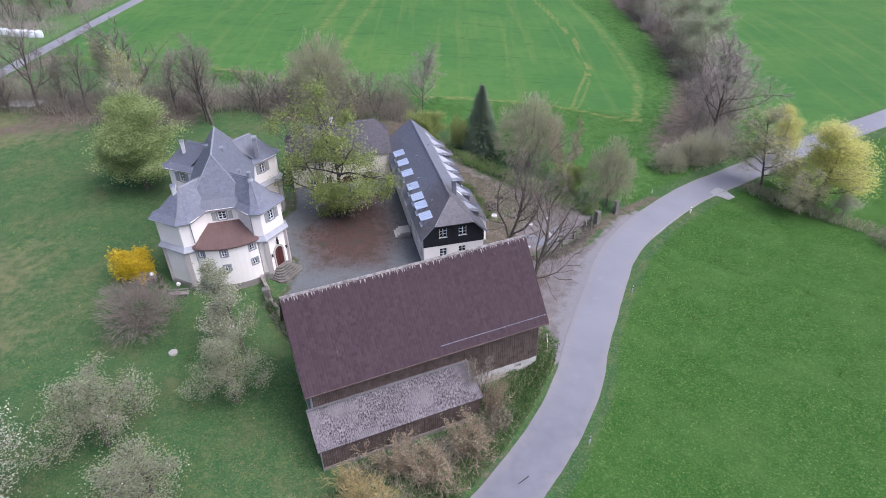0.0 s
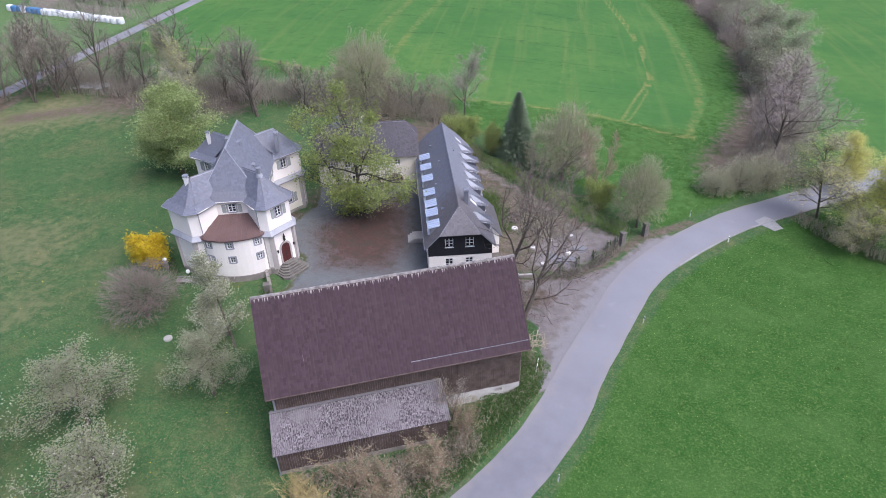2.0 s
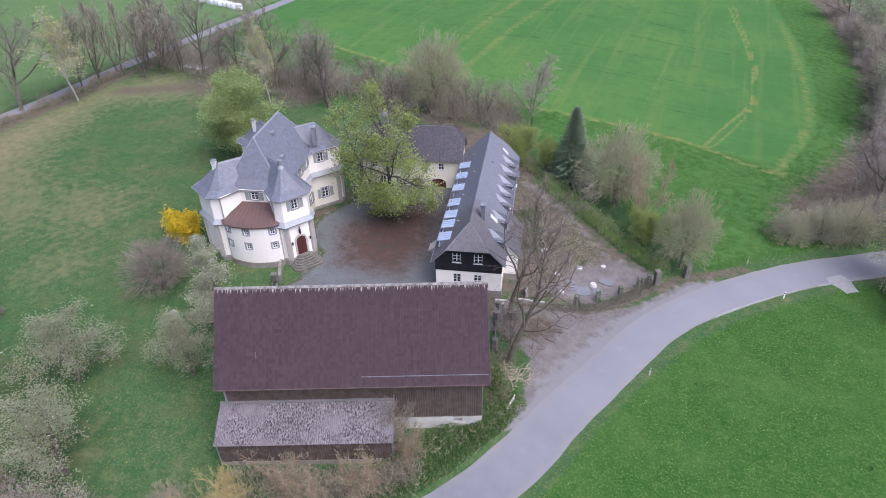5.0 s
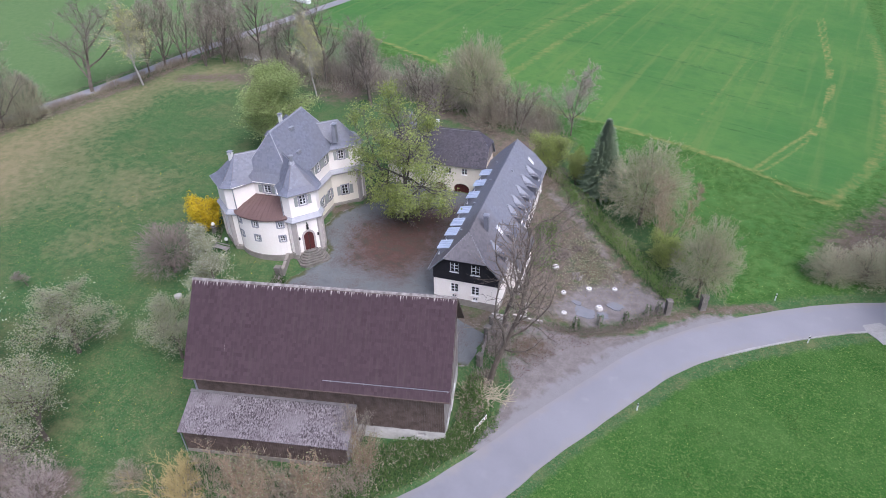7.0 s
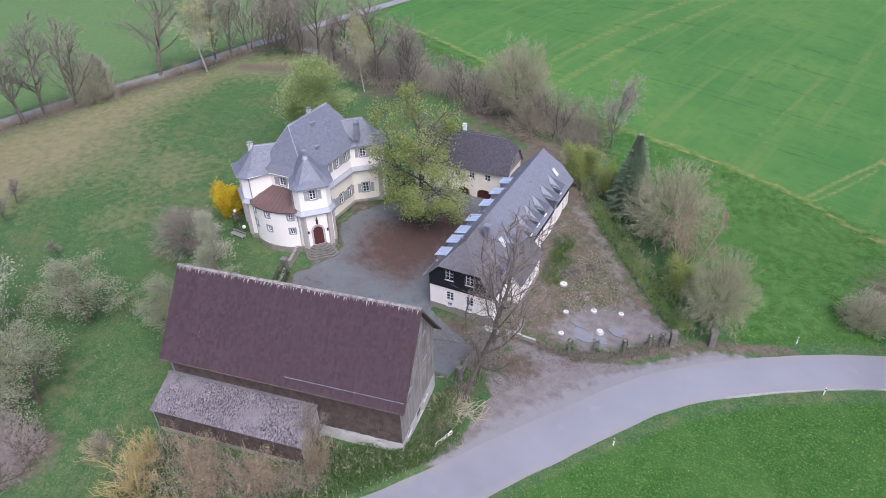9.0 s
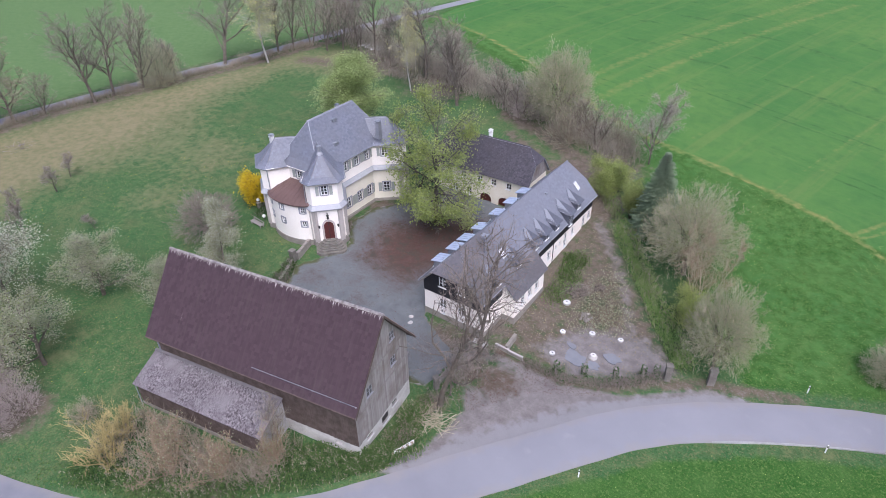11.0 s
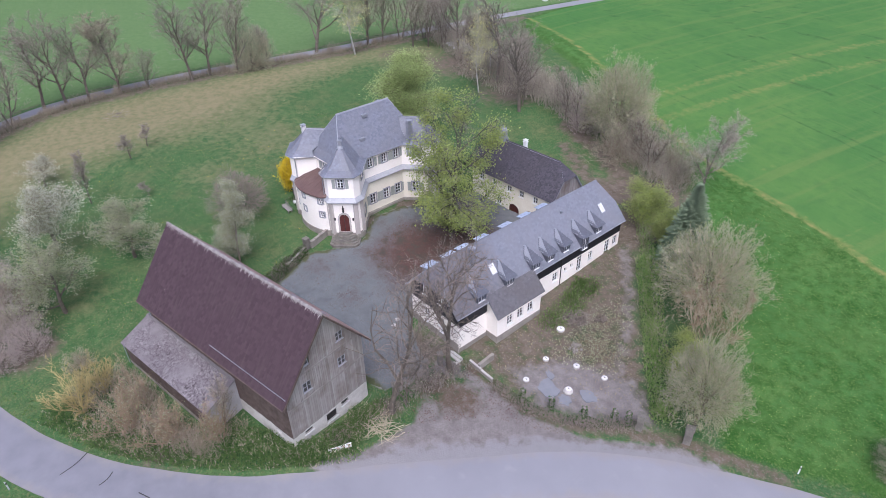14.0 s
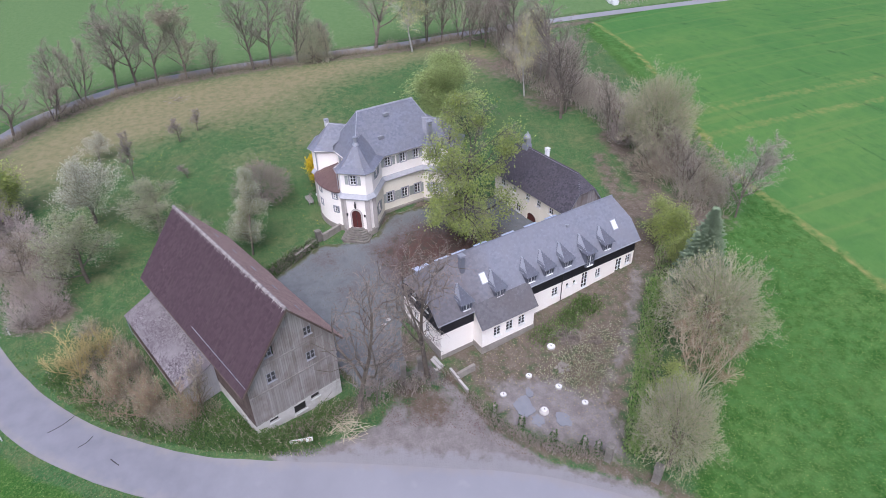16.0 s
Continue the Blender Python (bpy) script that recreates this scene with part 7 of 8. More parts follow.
def undergrowth(name, label, line, width, height, stems, leaves, stem_mat, leaf_mat, size=0.16, seed=1):
    """A tangle along a line: upright twigs and small leaves, in one mesh each."""
    rnd = random.Random(seed)
    L = spline(line, 0.5)
    st, lf = Shape(), Shape()
    mid = L[len(L) // 2]
    gap = np.hypot(ROAD[:, 0] - mid[0], ROAD[:, 1] - mid[1])
    k = int(np.argmin(gap))
    near_road = ROAD[max(0, k - 22):k + 22:3] if gap[k] < 14 else np.array([(900.0, 900.0), (901.0, 900.0)])
    def spot():
        x, y = L[rnd.randrange(len(L))]
        a = rnd.uniform(0, 6.28)
        r = width * math.sqrt(rnd.random())
        x, y = x + r * math.cos(a), y + r * math.sin(a)
        if abs(away(np.array([x]), np.array([y]), near_road)[0]) < 2.75:
            return spot()
        hh = height * (0.45 + 0.9 * max(0.0, noise.noise((x * 0.35, y * 0.35, seed)) + 0.35)) * (1 - 0.45 * (r / width) ** 2)
        return x, y, hh
    for _ in range(stems):
        x, y, hh = spot()
        p = Vector((x, y, gz(x, y) - 0.1))
        d = Vector((rnd.gauss(0, 0.3), rnd.gauss(0, 0.3), 1)).normalized()
        q = p + d * hh * rnd.uniform(0.7, 1.25)
        blade(st, p, q, 0.07, rnd)
        for _ in range(5):
            b = p.lerp(q, rnd.uniform(0.25, 0.95))
            blade(st, b, b + turned(d, radians(rnd.uniform(25, 70)), rnd) * hh * rnd.uniform(0.15, 0.45), 0.045, rnd)
    for _ in range(leaves):
        x, y, hh = spot()
        leaf(lf, Vector((x, y, gz(x, y) + hh * rnd.random() ** 0.6)), size, rnd)
    ob = new(name)
    tagged(ob, label, "undergrowth", kind="stuff")
    if st.F:
        part("brush", st, stem_mat, ob)
    if lf.F:
        part("foliage", lf, leaf_mat, ob)


undergrowth("hedge", "green hedge between side yard and field", [(-6.6, 100.8), (-2, 97), (4.1, 92.9), (11.1, 87), (17, 82.4), (21.4, 78.6)], 1.0, 1.9, 600, 6000, "twig_tan", "leaf_hedge", 0.18, 1)
undergrowth("hedge", "fresh green hedge foot along the side yard", [(2.6, 92.6), (10.5, 86.3), (16.4, 81.6), (21.0, 78.0)], 0.85, 1.7, 240, 5000, "twig_tan", "leaf_hedge", 0.19, 2)
undergrowth("thicket", "bare brown thicket behind the villa", [(-84, 111), (-68, 110), (-52, 111), (-38, 111), (-26, 111), (-14, 110), (-8, 107.5)], 3.6, 5.2, 4600, 5200, "twig_grey", "leaf_sage", 0.15, 3)
undergrowth("thicket", "bare brown thicket at the wood edge", [(-66, 105), (-58, 106), (-50, 107)], 2.4, 1.8, 500, 500, "twig_grey", "leaf_sage", 0.16, 4)
undergrowth("brush", "bare purple-brown brush beyond the lane", [(-94, 150), (-108, 154), (-124, 158), (-118, 168), (-102, 163), (-92, 172), (-104, 182)], 5.0, 2.6, 3600, 200, "twig_purple", "leaf_sage", 0.18, 21)
undergrowth("lane_hedge", "low bare hedge along the lane", [(-63, 2), (-72, 9), (-82, 15.5), (-91, 26.5), (-95.4, 39), (-97, 50), (-97.2, 64), (-96.6, 77), (-95, 89), (-92.5, 104)], 1.2, 2.2, 5600, 700, "twig_scrub", "leaf_sage", 0.15, 5)
undergrowth("brambles", "green brambles and weeds along the road bank", [(-7.5, 27.0), (-1.6, 31.5), (3.4, 36.8), (7.4, 42.0), (10.0, 47.4), (10.2, 51.2)], 1.6, 1.15, 500, 11000, "twig_tan", "leaf_bramble", 0.17, 6)
undergrowth("brambles", "green brambles against the barn", [(2.6, 39.5), (6.4, 44.0), (9.4, 46.0), (9.4, 50.5), (7.6, 53.0)], 1.3, 1.7, 420, 8000, "twig_tan", "leaf_bramble", 0.17, 7)
undergrowth("brambles", "green brambles and twigs at the foot of the barn gable", [(9.2, 49.5), (8.2, 52.4), (7.2, 55.0)], 0.9, 1.9, 320, 2600, "twig_scrub", "leaf_bramble", 0.17, 22)
undergrowth("scrub", "tan bare scrub in front of the lean-to", [(-9.5, 30.5), (-4.0, 31.6), (0.6, 35.0), (3.0, 39.6), (3.6, 42.0)], 2.1, 2.2, 900, 500, "twig_scrub", "leaf_sage", 0.14, 8)
undergrowth("scrub", "bare tan shoots against the lean-to wall", [(-8.6, 33.2), (-3.2, 35.4), (1.6, 37.4), (4.4, 39.6)], 1.5, 2.8, 900, 500, "twig_scrub", "leaf_sage", 0.13, 19)
undergrowth("yard_hedge", "low overgrown hedge in front of the side yard", [(9.9, 66.9), (13.4, 67.9), (16.6, 70.2), (19.2, 73.4), (20.4, 75.0)], 0.8, 0.85, 1300, 500, "twig_dark", "leaf_dark", 0.14, 9)
undergrowth("yard_weeds", "green weeds beside the wing house", [(5.2, 77.0), (4.4, 79.5), (3.4, 82), (2.2, 84.6)], 1.9, 0.75, 1500, 1500, "grass_blade", "leaf_hedge", 0.13, 10)
undergrowth("yard_weeds", "rough weeds in the side yard", [(7.5, 84), (9, 80), (12, 79), (9.5, 76.5)], 2.6, 0.5, 500, 2200, "straw", "leaf_sage", 0.16, 11)
undergrowth("gate_scrub", "tangle of bare twigs and shoots beside the gate", [(7.6, 54.6), (7.0, 58.4), (6.6, 62.2), (6.6, 64.8)], 1.4, 1.1, 420, 300, "twig_dark", "leaf_sage", 0.14, 18)
undergrowth("garden_hedge", "dark green hedge between barn and garden wall", [(-20.6, 56.0), (-18.6, 53.2), (-16.4, 50.2), (-15.6, 48.4)], 1.0, 1.3, 700, 2600, "twig_dark", "leaf_dark", 0.18, 12)
undergrowth("stream_scrub", "bare brown scrub along the stream", [(42, 96), (47, 104), (50, 112), (53, 126), (56, 145), (57, 165), (56, 190), (53, 215)], 4.0, 3.5, 6000, 1200, "twig_grey", "leaf_sage", 0.2, 13)
undergrowth("roadside_scrub", "bare scrub between orchard and road", [(-48, 5), (-38, 13), (-29, 19), (-21, 22)], 3.0, 2.2, 3000, 500, "twig_purple", "leaf_sage", 0.16, 14)
undergrowth("ditch_scrub", "bare scrub in the ditch", [(47, 86), (52, 81), (60, 74), (68, 64)], 1.5, 1.6, 900, 1400, "twig_tan", "leaf_sage", 0.16, 15)
undergrowth("villa_shrubs", "low shrubs at the foot of the villa", [(-36.0, 61.0), (-34.0, 58.6)], 0.8, 0.8, 120, 500, "twig_dark", "leaf_dark", 0.15, 16)


def tufts(name, label, poly, count, low, high, wide, material, seed, keep=None):
    """Loose grass tufts, three blades each, spread over an area."""
    rnd = random.Random(seed)
    P = np.array(poly)
    s = Shape()
    X = np.array([rnd.uniform(P[:, 0].min(), P[:, 0].max()) for _ in range(count * 3)])
    Y = np.array([rnd.uniform(P[:, 1].min(), P[:, 1].max()) for _ in range(count * 3)])
    ok = inside(X, Y, poly) & (away(X, Y, ROAD) > 2.95) & ~inside(X, Y, YARD)
    for x, y in list(zip(X[ok], Y[ok]))[:count]:
        if noise.noise((x * 0.25, y * 0.25, seed)) < -0.15 and rnd.random() < 0.7:
            continue
        h = rnd.uniform(low, high)
        p = Vector((x, y, gz(x, y) - 0.08))
        for _ in range(4):
            b = p + Vector((rnd.gauss(0, wide), rnd.gauss(0, wide), 0))
            blade(s, b, b + Vector((rnd.gauss(0, 0.6), rnd.gauss(0, 0.6), 1)).normalized() * h, 0.11, rnd)
    tagged(link_mesh(name, s.V, s.F, material), label, "grass", kind="stuff")


tufts("grass", "rough green meadow grass in the orchard", [(-60, 20), (-20, 24), (-6, 29), (-12, 36), (-16, 50), (-24, 57), (-40, 75), (-60, 80), (-75, 50)], 11000, 0.08, 0.18, 0.16, "grass_blade", 1)
tufts("dry_grass", "pale dry grass in the meadow", [(-60, 20), (-20, 24), (-6, 29), (-12, 36), (-16, 50), (-24, 57), (-60, 80), (-85, 60)], 4500, 0.08, 0.2, 0.16, "straw", 2)
tufts("verge_grass", "grass along the road verge", [(-12, 20), (2, 30), (9, 42), (11.5, 56), (8, 58), (8, 48), (-4, 33), (-14, 24)], 2600, 0.14, 0.32, 0.12, "grass_blade", 3)
tufts("field_grass", "lush grass in the meadow beyond the road", [(-2, 18), (60, 18), (60, 72), (42, 83), (30, 73), (17, 46), (8, 31)], 9000, 0.12, 0.24, 0.16, "grass_blade", 4)
tufts("field_grass", "lush grass at the edge of the crop field", [(27, 82), (48, 100), (40, 112), (10, 117), (-2, 112), (10, 98)], 6000, 0.12, 0.24, 0.16, "grass_blade", 5)

# small things ------------------------------------------------------------


def piece(name, label, category, x, y, turn=0.0, group="", lift=0.0):
    return empty(name, x, y, gz(x, y) + lift, turn, label, category, group)


def guide_post(x, y, turn):
    ob = piece("guide_post", "white plastic roadside guide post with black band", "guide post", x, y, turn, "guide posts")
    part("post", Shape().hexa([(-0.06, -0.05, -0.2), (0.06, -0.05, -0.2), (0.0, 0.07, -0.2)], [(-0.06, -0.05, 1.0), (0.06, -0.05, 1.0), (0.0, 0.07, 0.95)]), "white", ob)
    part("band", Shape().hexa([(-0.065, -0.055, 0.68), (0.065, -0.055, 0.68), (0.0, 0.078, 0.64)], [(-0.065, -0.055, 0.88), (0.065, -0.055, 0.88), (0.0, 0.078, 0.84)]), "iron", ob)


for x, y, a in ((12.6, 37.6, 60), (22.2, 60.0, 65), (35.4, 78.7, 45), (31.3, 84.4, 45), (-16.2, 20.9, 30), (-0.2, 23.2, 40), (45.8, 95.2, 35)):
    guide_post(x, y, a)

MAT["sign_red"] = plain("faded_red_paint", (0.50, 0.36, 0.33), (0.58, 0.43, 0.40), 3, 0.6, 15, 0.05)


def chevron_board():
    ob = piece("chevron_board", "white and faded red direction board on two posts beside the bend", "road sign", 10.35, 50.0, 84)
    part("board", Shape().box(-1.05, -0.02, 0.35, 1.05, 0.02, 0.9), "white", ob)
    for i in range(4):
        x = -0.9 + i * 0.5
        s = Shape()
        for z0, z1, a, b in ((0.37, 0.625, x, x + 0.2), (0.625, 0.88, x + 0.2, x)):
            s.hexa([(a, -0.032, z0), (a + 0.2, -0.032, z0), (a + 0.2, -0.022, z0), (a, -0.022, z0)], [(b, -0.032, z1), (b + 0.2, -0.032, z1), (b + 0.2, -0.022, z1), (b, -0.022, z1)])
        part("chevron", s, "sign_red", ob)
    for x in (-0.8, 0.8):
        part("post", Shape().tube((x, 0.06, -0.3), (x, 0.06, 0.95), 0.035, 0.035, 6, True), "zinc_dull", ob)


chevron_board()


def shaft(x, y, r, h, cone=False):
    ob = piece("shaft_ring", "pale concrete shaft ring with whitish lid in the side yard", "manhole", x, y, 0, "shaft rings in the side yard")
    rings = [(r, -0.2), (r, h), (r * 0.96, h + 0.02)] if not cone else [(r * 1.5, -0.2), (r * 1.45, 0.1), (r, h), (r * 0.96, h + 0.02)]
    part("ring", Shape().lathe(rings, 16), "concrete", ob)
    lid = part("lid", Shape().lathe([(r * 0.92, h + 0.02), (r * 0.92, h + 0.07), (r * 0.85, h + 0.09)], 16), "lid", ob)
    part("lid_handle", Shape().box(-0.12, -0.03, h + 0.09, 0.12, 0.03, h + 0.12), "iron", lid)


for x, y, r, h, c in ((10.66, 70.0, 0.33, 0.1, 0), (9.2, 73.5, 0.33, 0.08, 0), (11.6, 75.7, 0.36, 0.12, 0), (14.35, 77.15, 0.33, 0.06, 0), (13.84, 72.95, 0.33, 0.28, 1), (6.5, 77.4, 0.46, 0.14, 0)):
    shaft(x, y, r, h, c)

water = Shade("puddle_water", 0.12, 0.0, 0.5)
water.colour(water.mix(water.noise(1.5, 3), (0.17, 0.175, 0.19), (0.23, 0.235, 0.25)))
MAT["water"] = water.m


def puddle(x, y, r, seed, sx=1.0):
    rnd = random.Random(seed)
    n = 72
    V = []
    for k in range(n):
        a = 2 * math.pi * k / n
        q = r * (0.9 + 0.38 * noise.noise((math.cos(a) * 1.4 + seed, math.sin(a) * 1.4, 0.3)) + 0.10 * noise.noise((math.cos(a) * 4 + seed, math.sin(a) * 4, 2.3)))
        V.append((x + sx * q * math.cos(a), y + q * math.sin(a)))
    z = max(gz(*v) for v in V) + 0.05
    s = Shape().hexa([(a, b, z - 0.3) for a, b in V], [(a, b, z) for a, b in V])
    tagged(link_mesh("puddle", s.V, s.F, "water"), "shallow rain puddle on the gravel of the side yard", "puddle", kind="structure")


for x, y, r, k, wide in ((12.7, 71.3, 1.05, 3, 1.5), (14.6, 71.9, 0.6, 8, 1.3), (15.4, 74.2, 0.8, 5, 1.3), (11.2, 72.6, 0.45, 14, 1.5)):
    puddle(x, y, r, k, wide)


def pillar(x, y, turn, w, d, h, label, group):
    ob = piece("gate_pillar", label, "pillar", x, y, turn, group)
    k = max(2, int(h / 0.32))
    for i in range(k):
        o = 0.02 * ((i * 7) % 3 - 1)
        part("block", Shape().box(-w / 2 + o, -d / 2, -0.3 if i == 0 else h * i / k + 0.008, w / 2 + o, d / 2, h * (i + 1) / k, 0.015), "stone_dark", ob)
    part("cap", Shape().box(-w / 2 - 0.07, -d / 2 - 0.07, h, w / 2 + 0.07, d / 2 + 0.07, h + 0.14, 0.04), "stone_dark", ob)


pillar(21.0, 75.7, 35, 0.6, 0.6, 1.9, "weathered stone gate pillar of the side yard", "side yard gate")
pillar(24.3, 78.4, 35, 0.7, 0.6, 1.9, "weathered stone gate pillar overgrown by a shrub", "side yard gate")
pillar(5.2, 61.2, 80, 0.55, 0.55, 1.7, "grey stone gate pillar of the courtyard", "courtyard gate")
pillar(4.8, 63.1, 80, 0.5, 0.5, 1.5, "grey stone gate pillar of the courtyard", "courtyard gate")
pillar(6.4, 57.2, 80, 0.5, 0.5, 1.5, "grey stone gate pillar of the courtyard", "courtyard gate")
pillar(-21.4, 57.1, 20, 0.65, 0.65, 1.5, "weathered stone pillar of the garden wall", "garden wall")


def low_wall(name, label, p, q, w, h, material, cap_mat, step=0.9):
    p, q = Vector((*p, 0)), Vector((*q, 0))
    L = (q - p).length
    ob = piece(name, label, "wall", p.x, p.y, math.degrees(math.atan2(q.y - p.y, q.x - p.x)))
    n = max(1, round(L / step))
    for i in range(n):
        a, b = L * i / n, L * (i + 1) / n
        m = p + (q - p) * ((a + b) / 2 / L)
        z = gz(m.x, m.y) - gz(p.x, p.y)
        part("wall_block", Shape().box(a + 0.01, -w / 2, z - 0.4, b - 0.01, w / 2, z + h, 0.01), material, ob)
        part("coping", Shape().box(a, -w / 2 - 0.03, z + h, b - 0.015, w / 2 + 0.03, z + h + 0.08, 0.015), cap_mat, ob)


low_wall("yard_wall", "low yard wall with white coping beside the gate", (6.0, 66.0), (9.4, 66.7), 0.2, 0.4, "stone", "concrete", 1.4)
low_wall("yard_wall", "low stone wall at the cellar entrance", (6.6, 68.5), (7.3, 66.3), 0.3, 0.7, "stone", "stone", 0.8)
low_wall("garden_wall", "weathered grey garden wall between hedge and villa", (-21.2, 57.6), (-22.9, 60.6), 0.35, 0.9, "stone", "stone", 0.8)
low_wall("garden_wall", "weathered grey garden wall beside the hedge", (-18.6, 53.6), (-20.9, 56.7), 0.3, 0.6, "stone", "stone", 0.8)


def picket(label, p, q, h, group):
    p, q = Vector((*p, 0)), Vector((*q, 0))
    L = (q - p).length
    ob = piece("fence", label, "fence", p.x, p.y, math.degrees(math.atan2(q.y - p.y, q.x - p.x)), group)
    for z in (0.35 * h, 0.8 * h):
        part("rail", Shape().box(0, -0.03, z, L, 0.03, z + 0.08), "boards", ob)
    for i in range(int(L / 0.18)):
        part("slat", Shape().box(i * 0.18 + 0.02, -0.06, -0.1, i * 0.18 + 0.11, -0.03, h), "boards", ob)
    for i in range(int(L / 1.6) + 1):
        part("post", Shape().box(min(i * 1.6, L) - 0.05, -0.02, -0.4, min(i * 1.6, L) + 0.05, 0.08, h + 0.1), "boards", ob)


picket("weathered wooden fence between barn and courtyard gate", (6.3, 57.4), (5.3, 60.8), 1.1, "fences")
picket("weathered wooden fence in front of the villa steps", (-21.6, 57.6), (-22.6, 60.4), 1.0, "fences")


def brush_heap(x, y, r, n, seed, label, material="twig_tan"):
    rnd = random.Random(seed)
    ob = piece("brush_pile", label, "brush pile", x, y)
    s = Shape()
    for _ in range(n):
        a, d = rnd.uniform(0, 6.28), r * math.sqrt(rnd.random())
        c = Vector((d * math.cos(a), d * math.sin(a), 0.05 + rnd.random() * 0.45 * (1 - d / r)))
        w = Vector((rnd.gauss(0, 1), rnd.gauss(0, 1), rnd.gauss(0, 0.18))).normalized() * rnd.uniform(0.4, 1.3)
        s.tube(c - w, c + w, rnd.uniform(0.02, 0.045), 0.012, 4)
    tagged(part("tangle", s, material, ob), kind="stuff")


brush_heap(8.0, 53.4, 2.0, 130, 1, "heap of cut branches on the bank beside the barn")
brush_heap(10.0, 54.8, 1.3, 40, 2, "loose cut branches on the grass beside the barn")
brush_heap(5.8, 80.2, 1.6, 70, 3, "heap of dead branches in the side yard", "twig_dark")
brush_heap(-83.2, 38.8, 2.2, 26, 4, "fallen branch in the dry meadow", "twig_dark")


def rubble(x, y, r, n, seed, label, material):
    rnd = random.Random(seed)
    ob = piece("rubble_heap", label, "rubble", x, y)
    s = Shape()
    for _ in range(n):
        a, d = rnd.uniform(0, 6.28), r * math.sqrt(rnd.random())
        k = rnd.uniform(0.08, 0.24)
        z = 0.45 * (1 - (d / r) ** 2) * rnd.random()
        m = Matrix.Translation((d * math.cos(a), d * math.sin(a), z)) @ Euler((rnd.random() * 3, rnd.random() * 3, rnd.random() * 3)).to_matrix().to_4x4()
        b = Shape().box(-k, -k * 0.7, -k * 0.5, k, k * 0.7, k * 0.5, k * 0.2).moved(m)
        s.add(b.V, b.F)
    tagged(part("stone_fill", s, material, ob), kind="stuff")


rubble(5.9, 79.8, 1.3, 70, 1, "heap of stones and soil in the side yard", "trunk")
rubble(7.6, 82.2, 0.7, 30, 2, "small heap of brown earth clods in the side yard", "trunk")
rubble(9.4, 77.3, 0.8, 24, 3, "small heap of grey stones in the side yard", "stone")


def flat_disc(name, label, category, x, y, r, h, material):
    ob = piece(name, label, category, x, y)
    part("ring", Shape().lathe([(r, -0.15), (r, h), (r * 0.95, h + 0.02)], 20), "concrete", ob)
    part("lid", Shape().lathe([(r * 0.8, h + 0.02), (r * 0.8, h + 0.06), (r * 0.3, h + 0.09)], 20), material, ob)


flat_disc("well_cover", "pale round well cover in the orchard grass", "well cover", -29.4, 48.4, 0.45, 0.2, "concrete")
for x, y in ((-3.5, 61.9), (-2.8, 61.2)):
    ob = piece("boulder", "pale boulder on the gravel beside the wing house", "boulder", x, y, 0, "boulders")
    b = bmesh.new()
    bmesh.ops.create_icosphere(b, subdivisions=2, radius=0.3)
    for v in b.verts:
        v.co *= 1 + 0.3 * noise.noise(v.co * 3 + Vector((x, y, 0)))
        v.co.z *= 0.6
    part("stone", Shape().add([tuple(v.co) for v in b.verts], [tuple(v.index for v in f.verts) for f in b.faces]), "concrete", ob)
    b.free()

MAT["globe"] = plain("milky_globe", (0.70, 0.70, 0.66), (0.80, 0.80, 0.77), 3, 0.3, 10, 0.02)


def garden_lamp(x, y, foot, label):
    """A milky globe on a short iron stem, over a rough stone post where foot is its height."""
    ob = piece("garden_lamp", label, "lamp", x, y, 12, "garden lamps")
    if foot > 0.3:
        part("post", Shape().box(-0.24, -0.24, -0.2, 0.24, 0.24, foot, 0.05), "stone_dark", ob)
        part("cap", Shape().box(-0.3, -0.3, foot, 0.3, 0.3, foot + 0.1, 0.03), "stone", ob)
    z = foot + 0.1
    part("stem", Shape().tube((0, 0, z - 0.3), (0, 0, z + 0.16), 0.05, 0.045, 8), "iron", ob)
    part("globe", Shape().lathe([(0.06, z + 0.14), (0.19, z + 0.2), (0.26, z + 0.36), (0.19, z + 0.54), (0.05, z + 0.62)], 12), "globe", ob)


garden_lamp(-35.6, 59.8, 0.95, "white globe lamp on a stone post beside the forsythia")
garden_lamp(-32.2, 58.8, 0.25, "small white globe lamp at the villa corner")

ob = piece("garden_bench", "weathered low wooden bench on the grass beside the villa", "bench", -31.8, 57.5, 8)
for k in (-0.24, 0.0, 0.24):
    part("slat", Shape().box(-1.2, k - 0.10, 0.42, 1.2, k + 0.10, 0.48, 0.01), "boards", ob)
for x in (-1.0, 1.0):
    for y in (-0.25, 0.25):
        part("leg", Shape().box(x - 0.05, y - 0.05, -0.1, x + 0.05, y + 0.05, 0.42, 0.008), "boards", ob)
part("rail", Shape().box(-1.2, 0.3, 0.7, 1.2, 0.36, 0.84, 0.01), "boards", ob)
for x in (-1.0, 1.0):
    part("backrest_post", Shape().box(x - 0.04, 0.3, 0.3, x + 0.04, 0.36, 0.8, 0.008), "boards", ob)

ob = piece("side_steps", "low stone landing with steps at the wing house wall", "steps", -6.0, 71.8, 13.4)
for i in range(3):
    part("step", Shape().box(-0.9 - 0.3 * i, -0.9, -0.3, 0.6, 0.9, 0.75 - 0.22 * i), "concrete", ob)

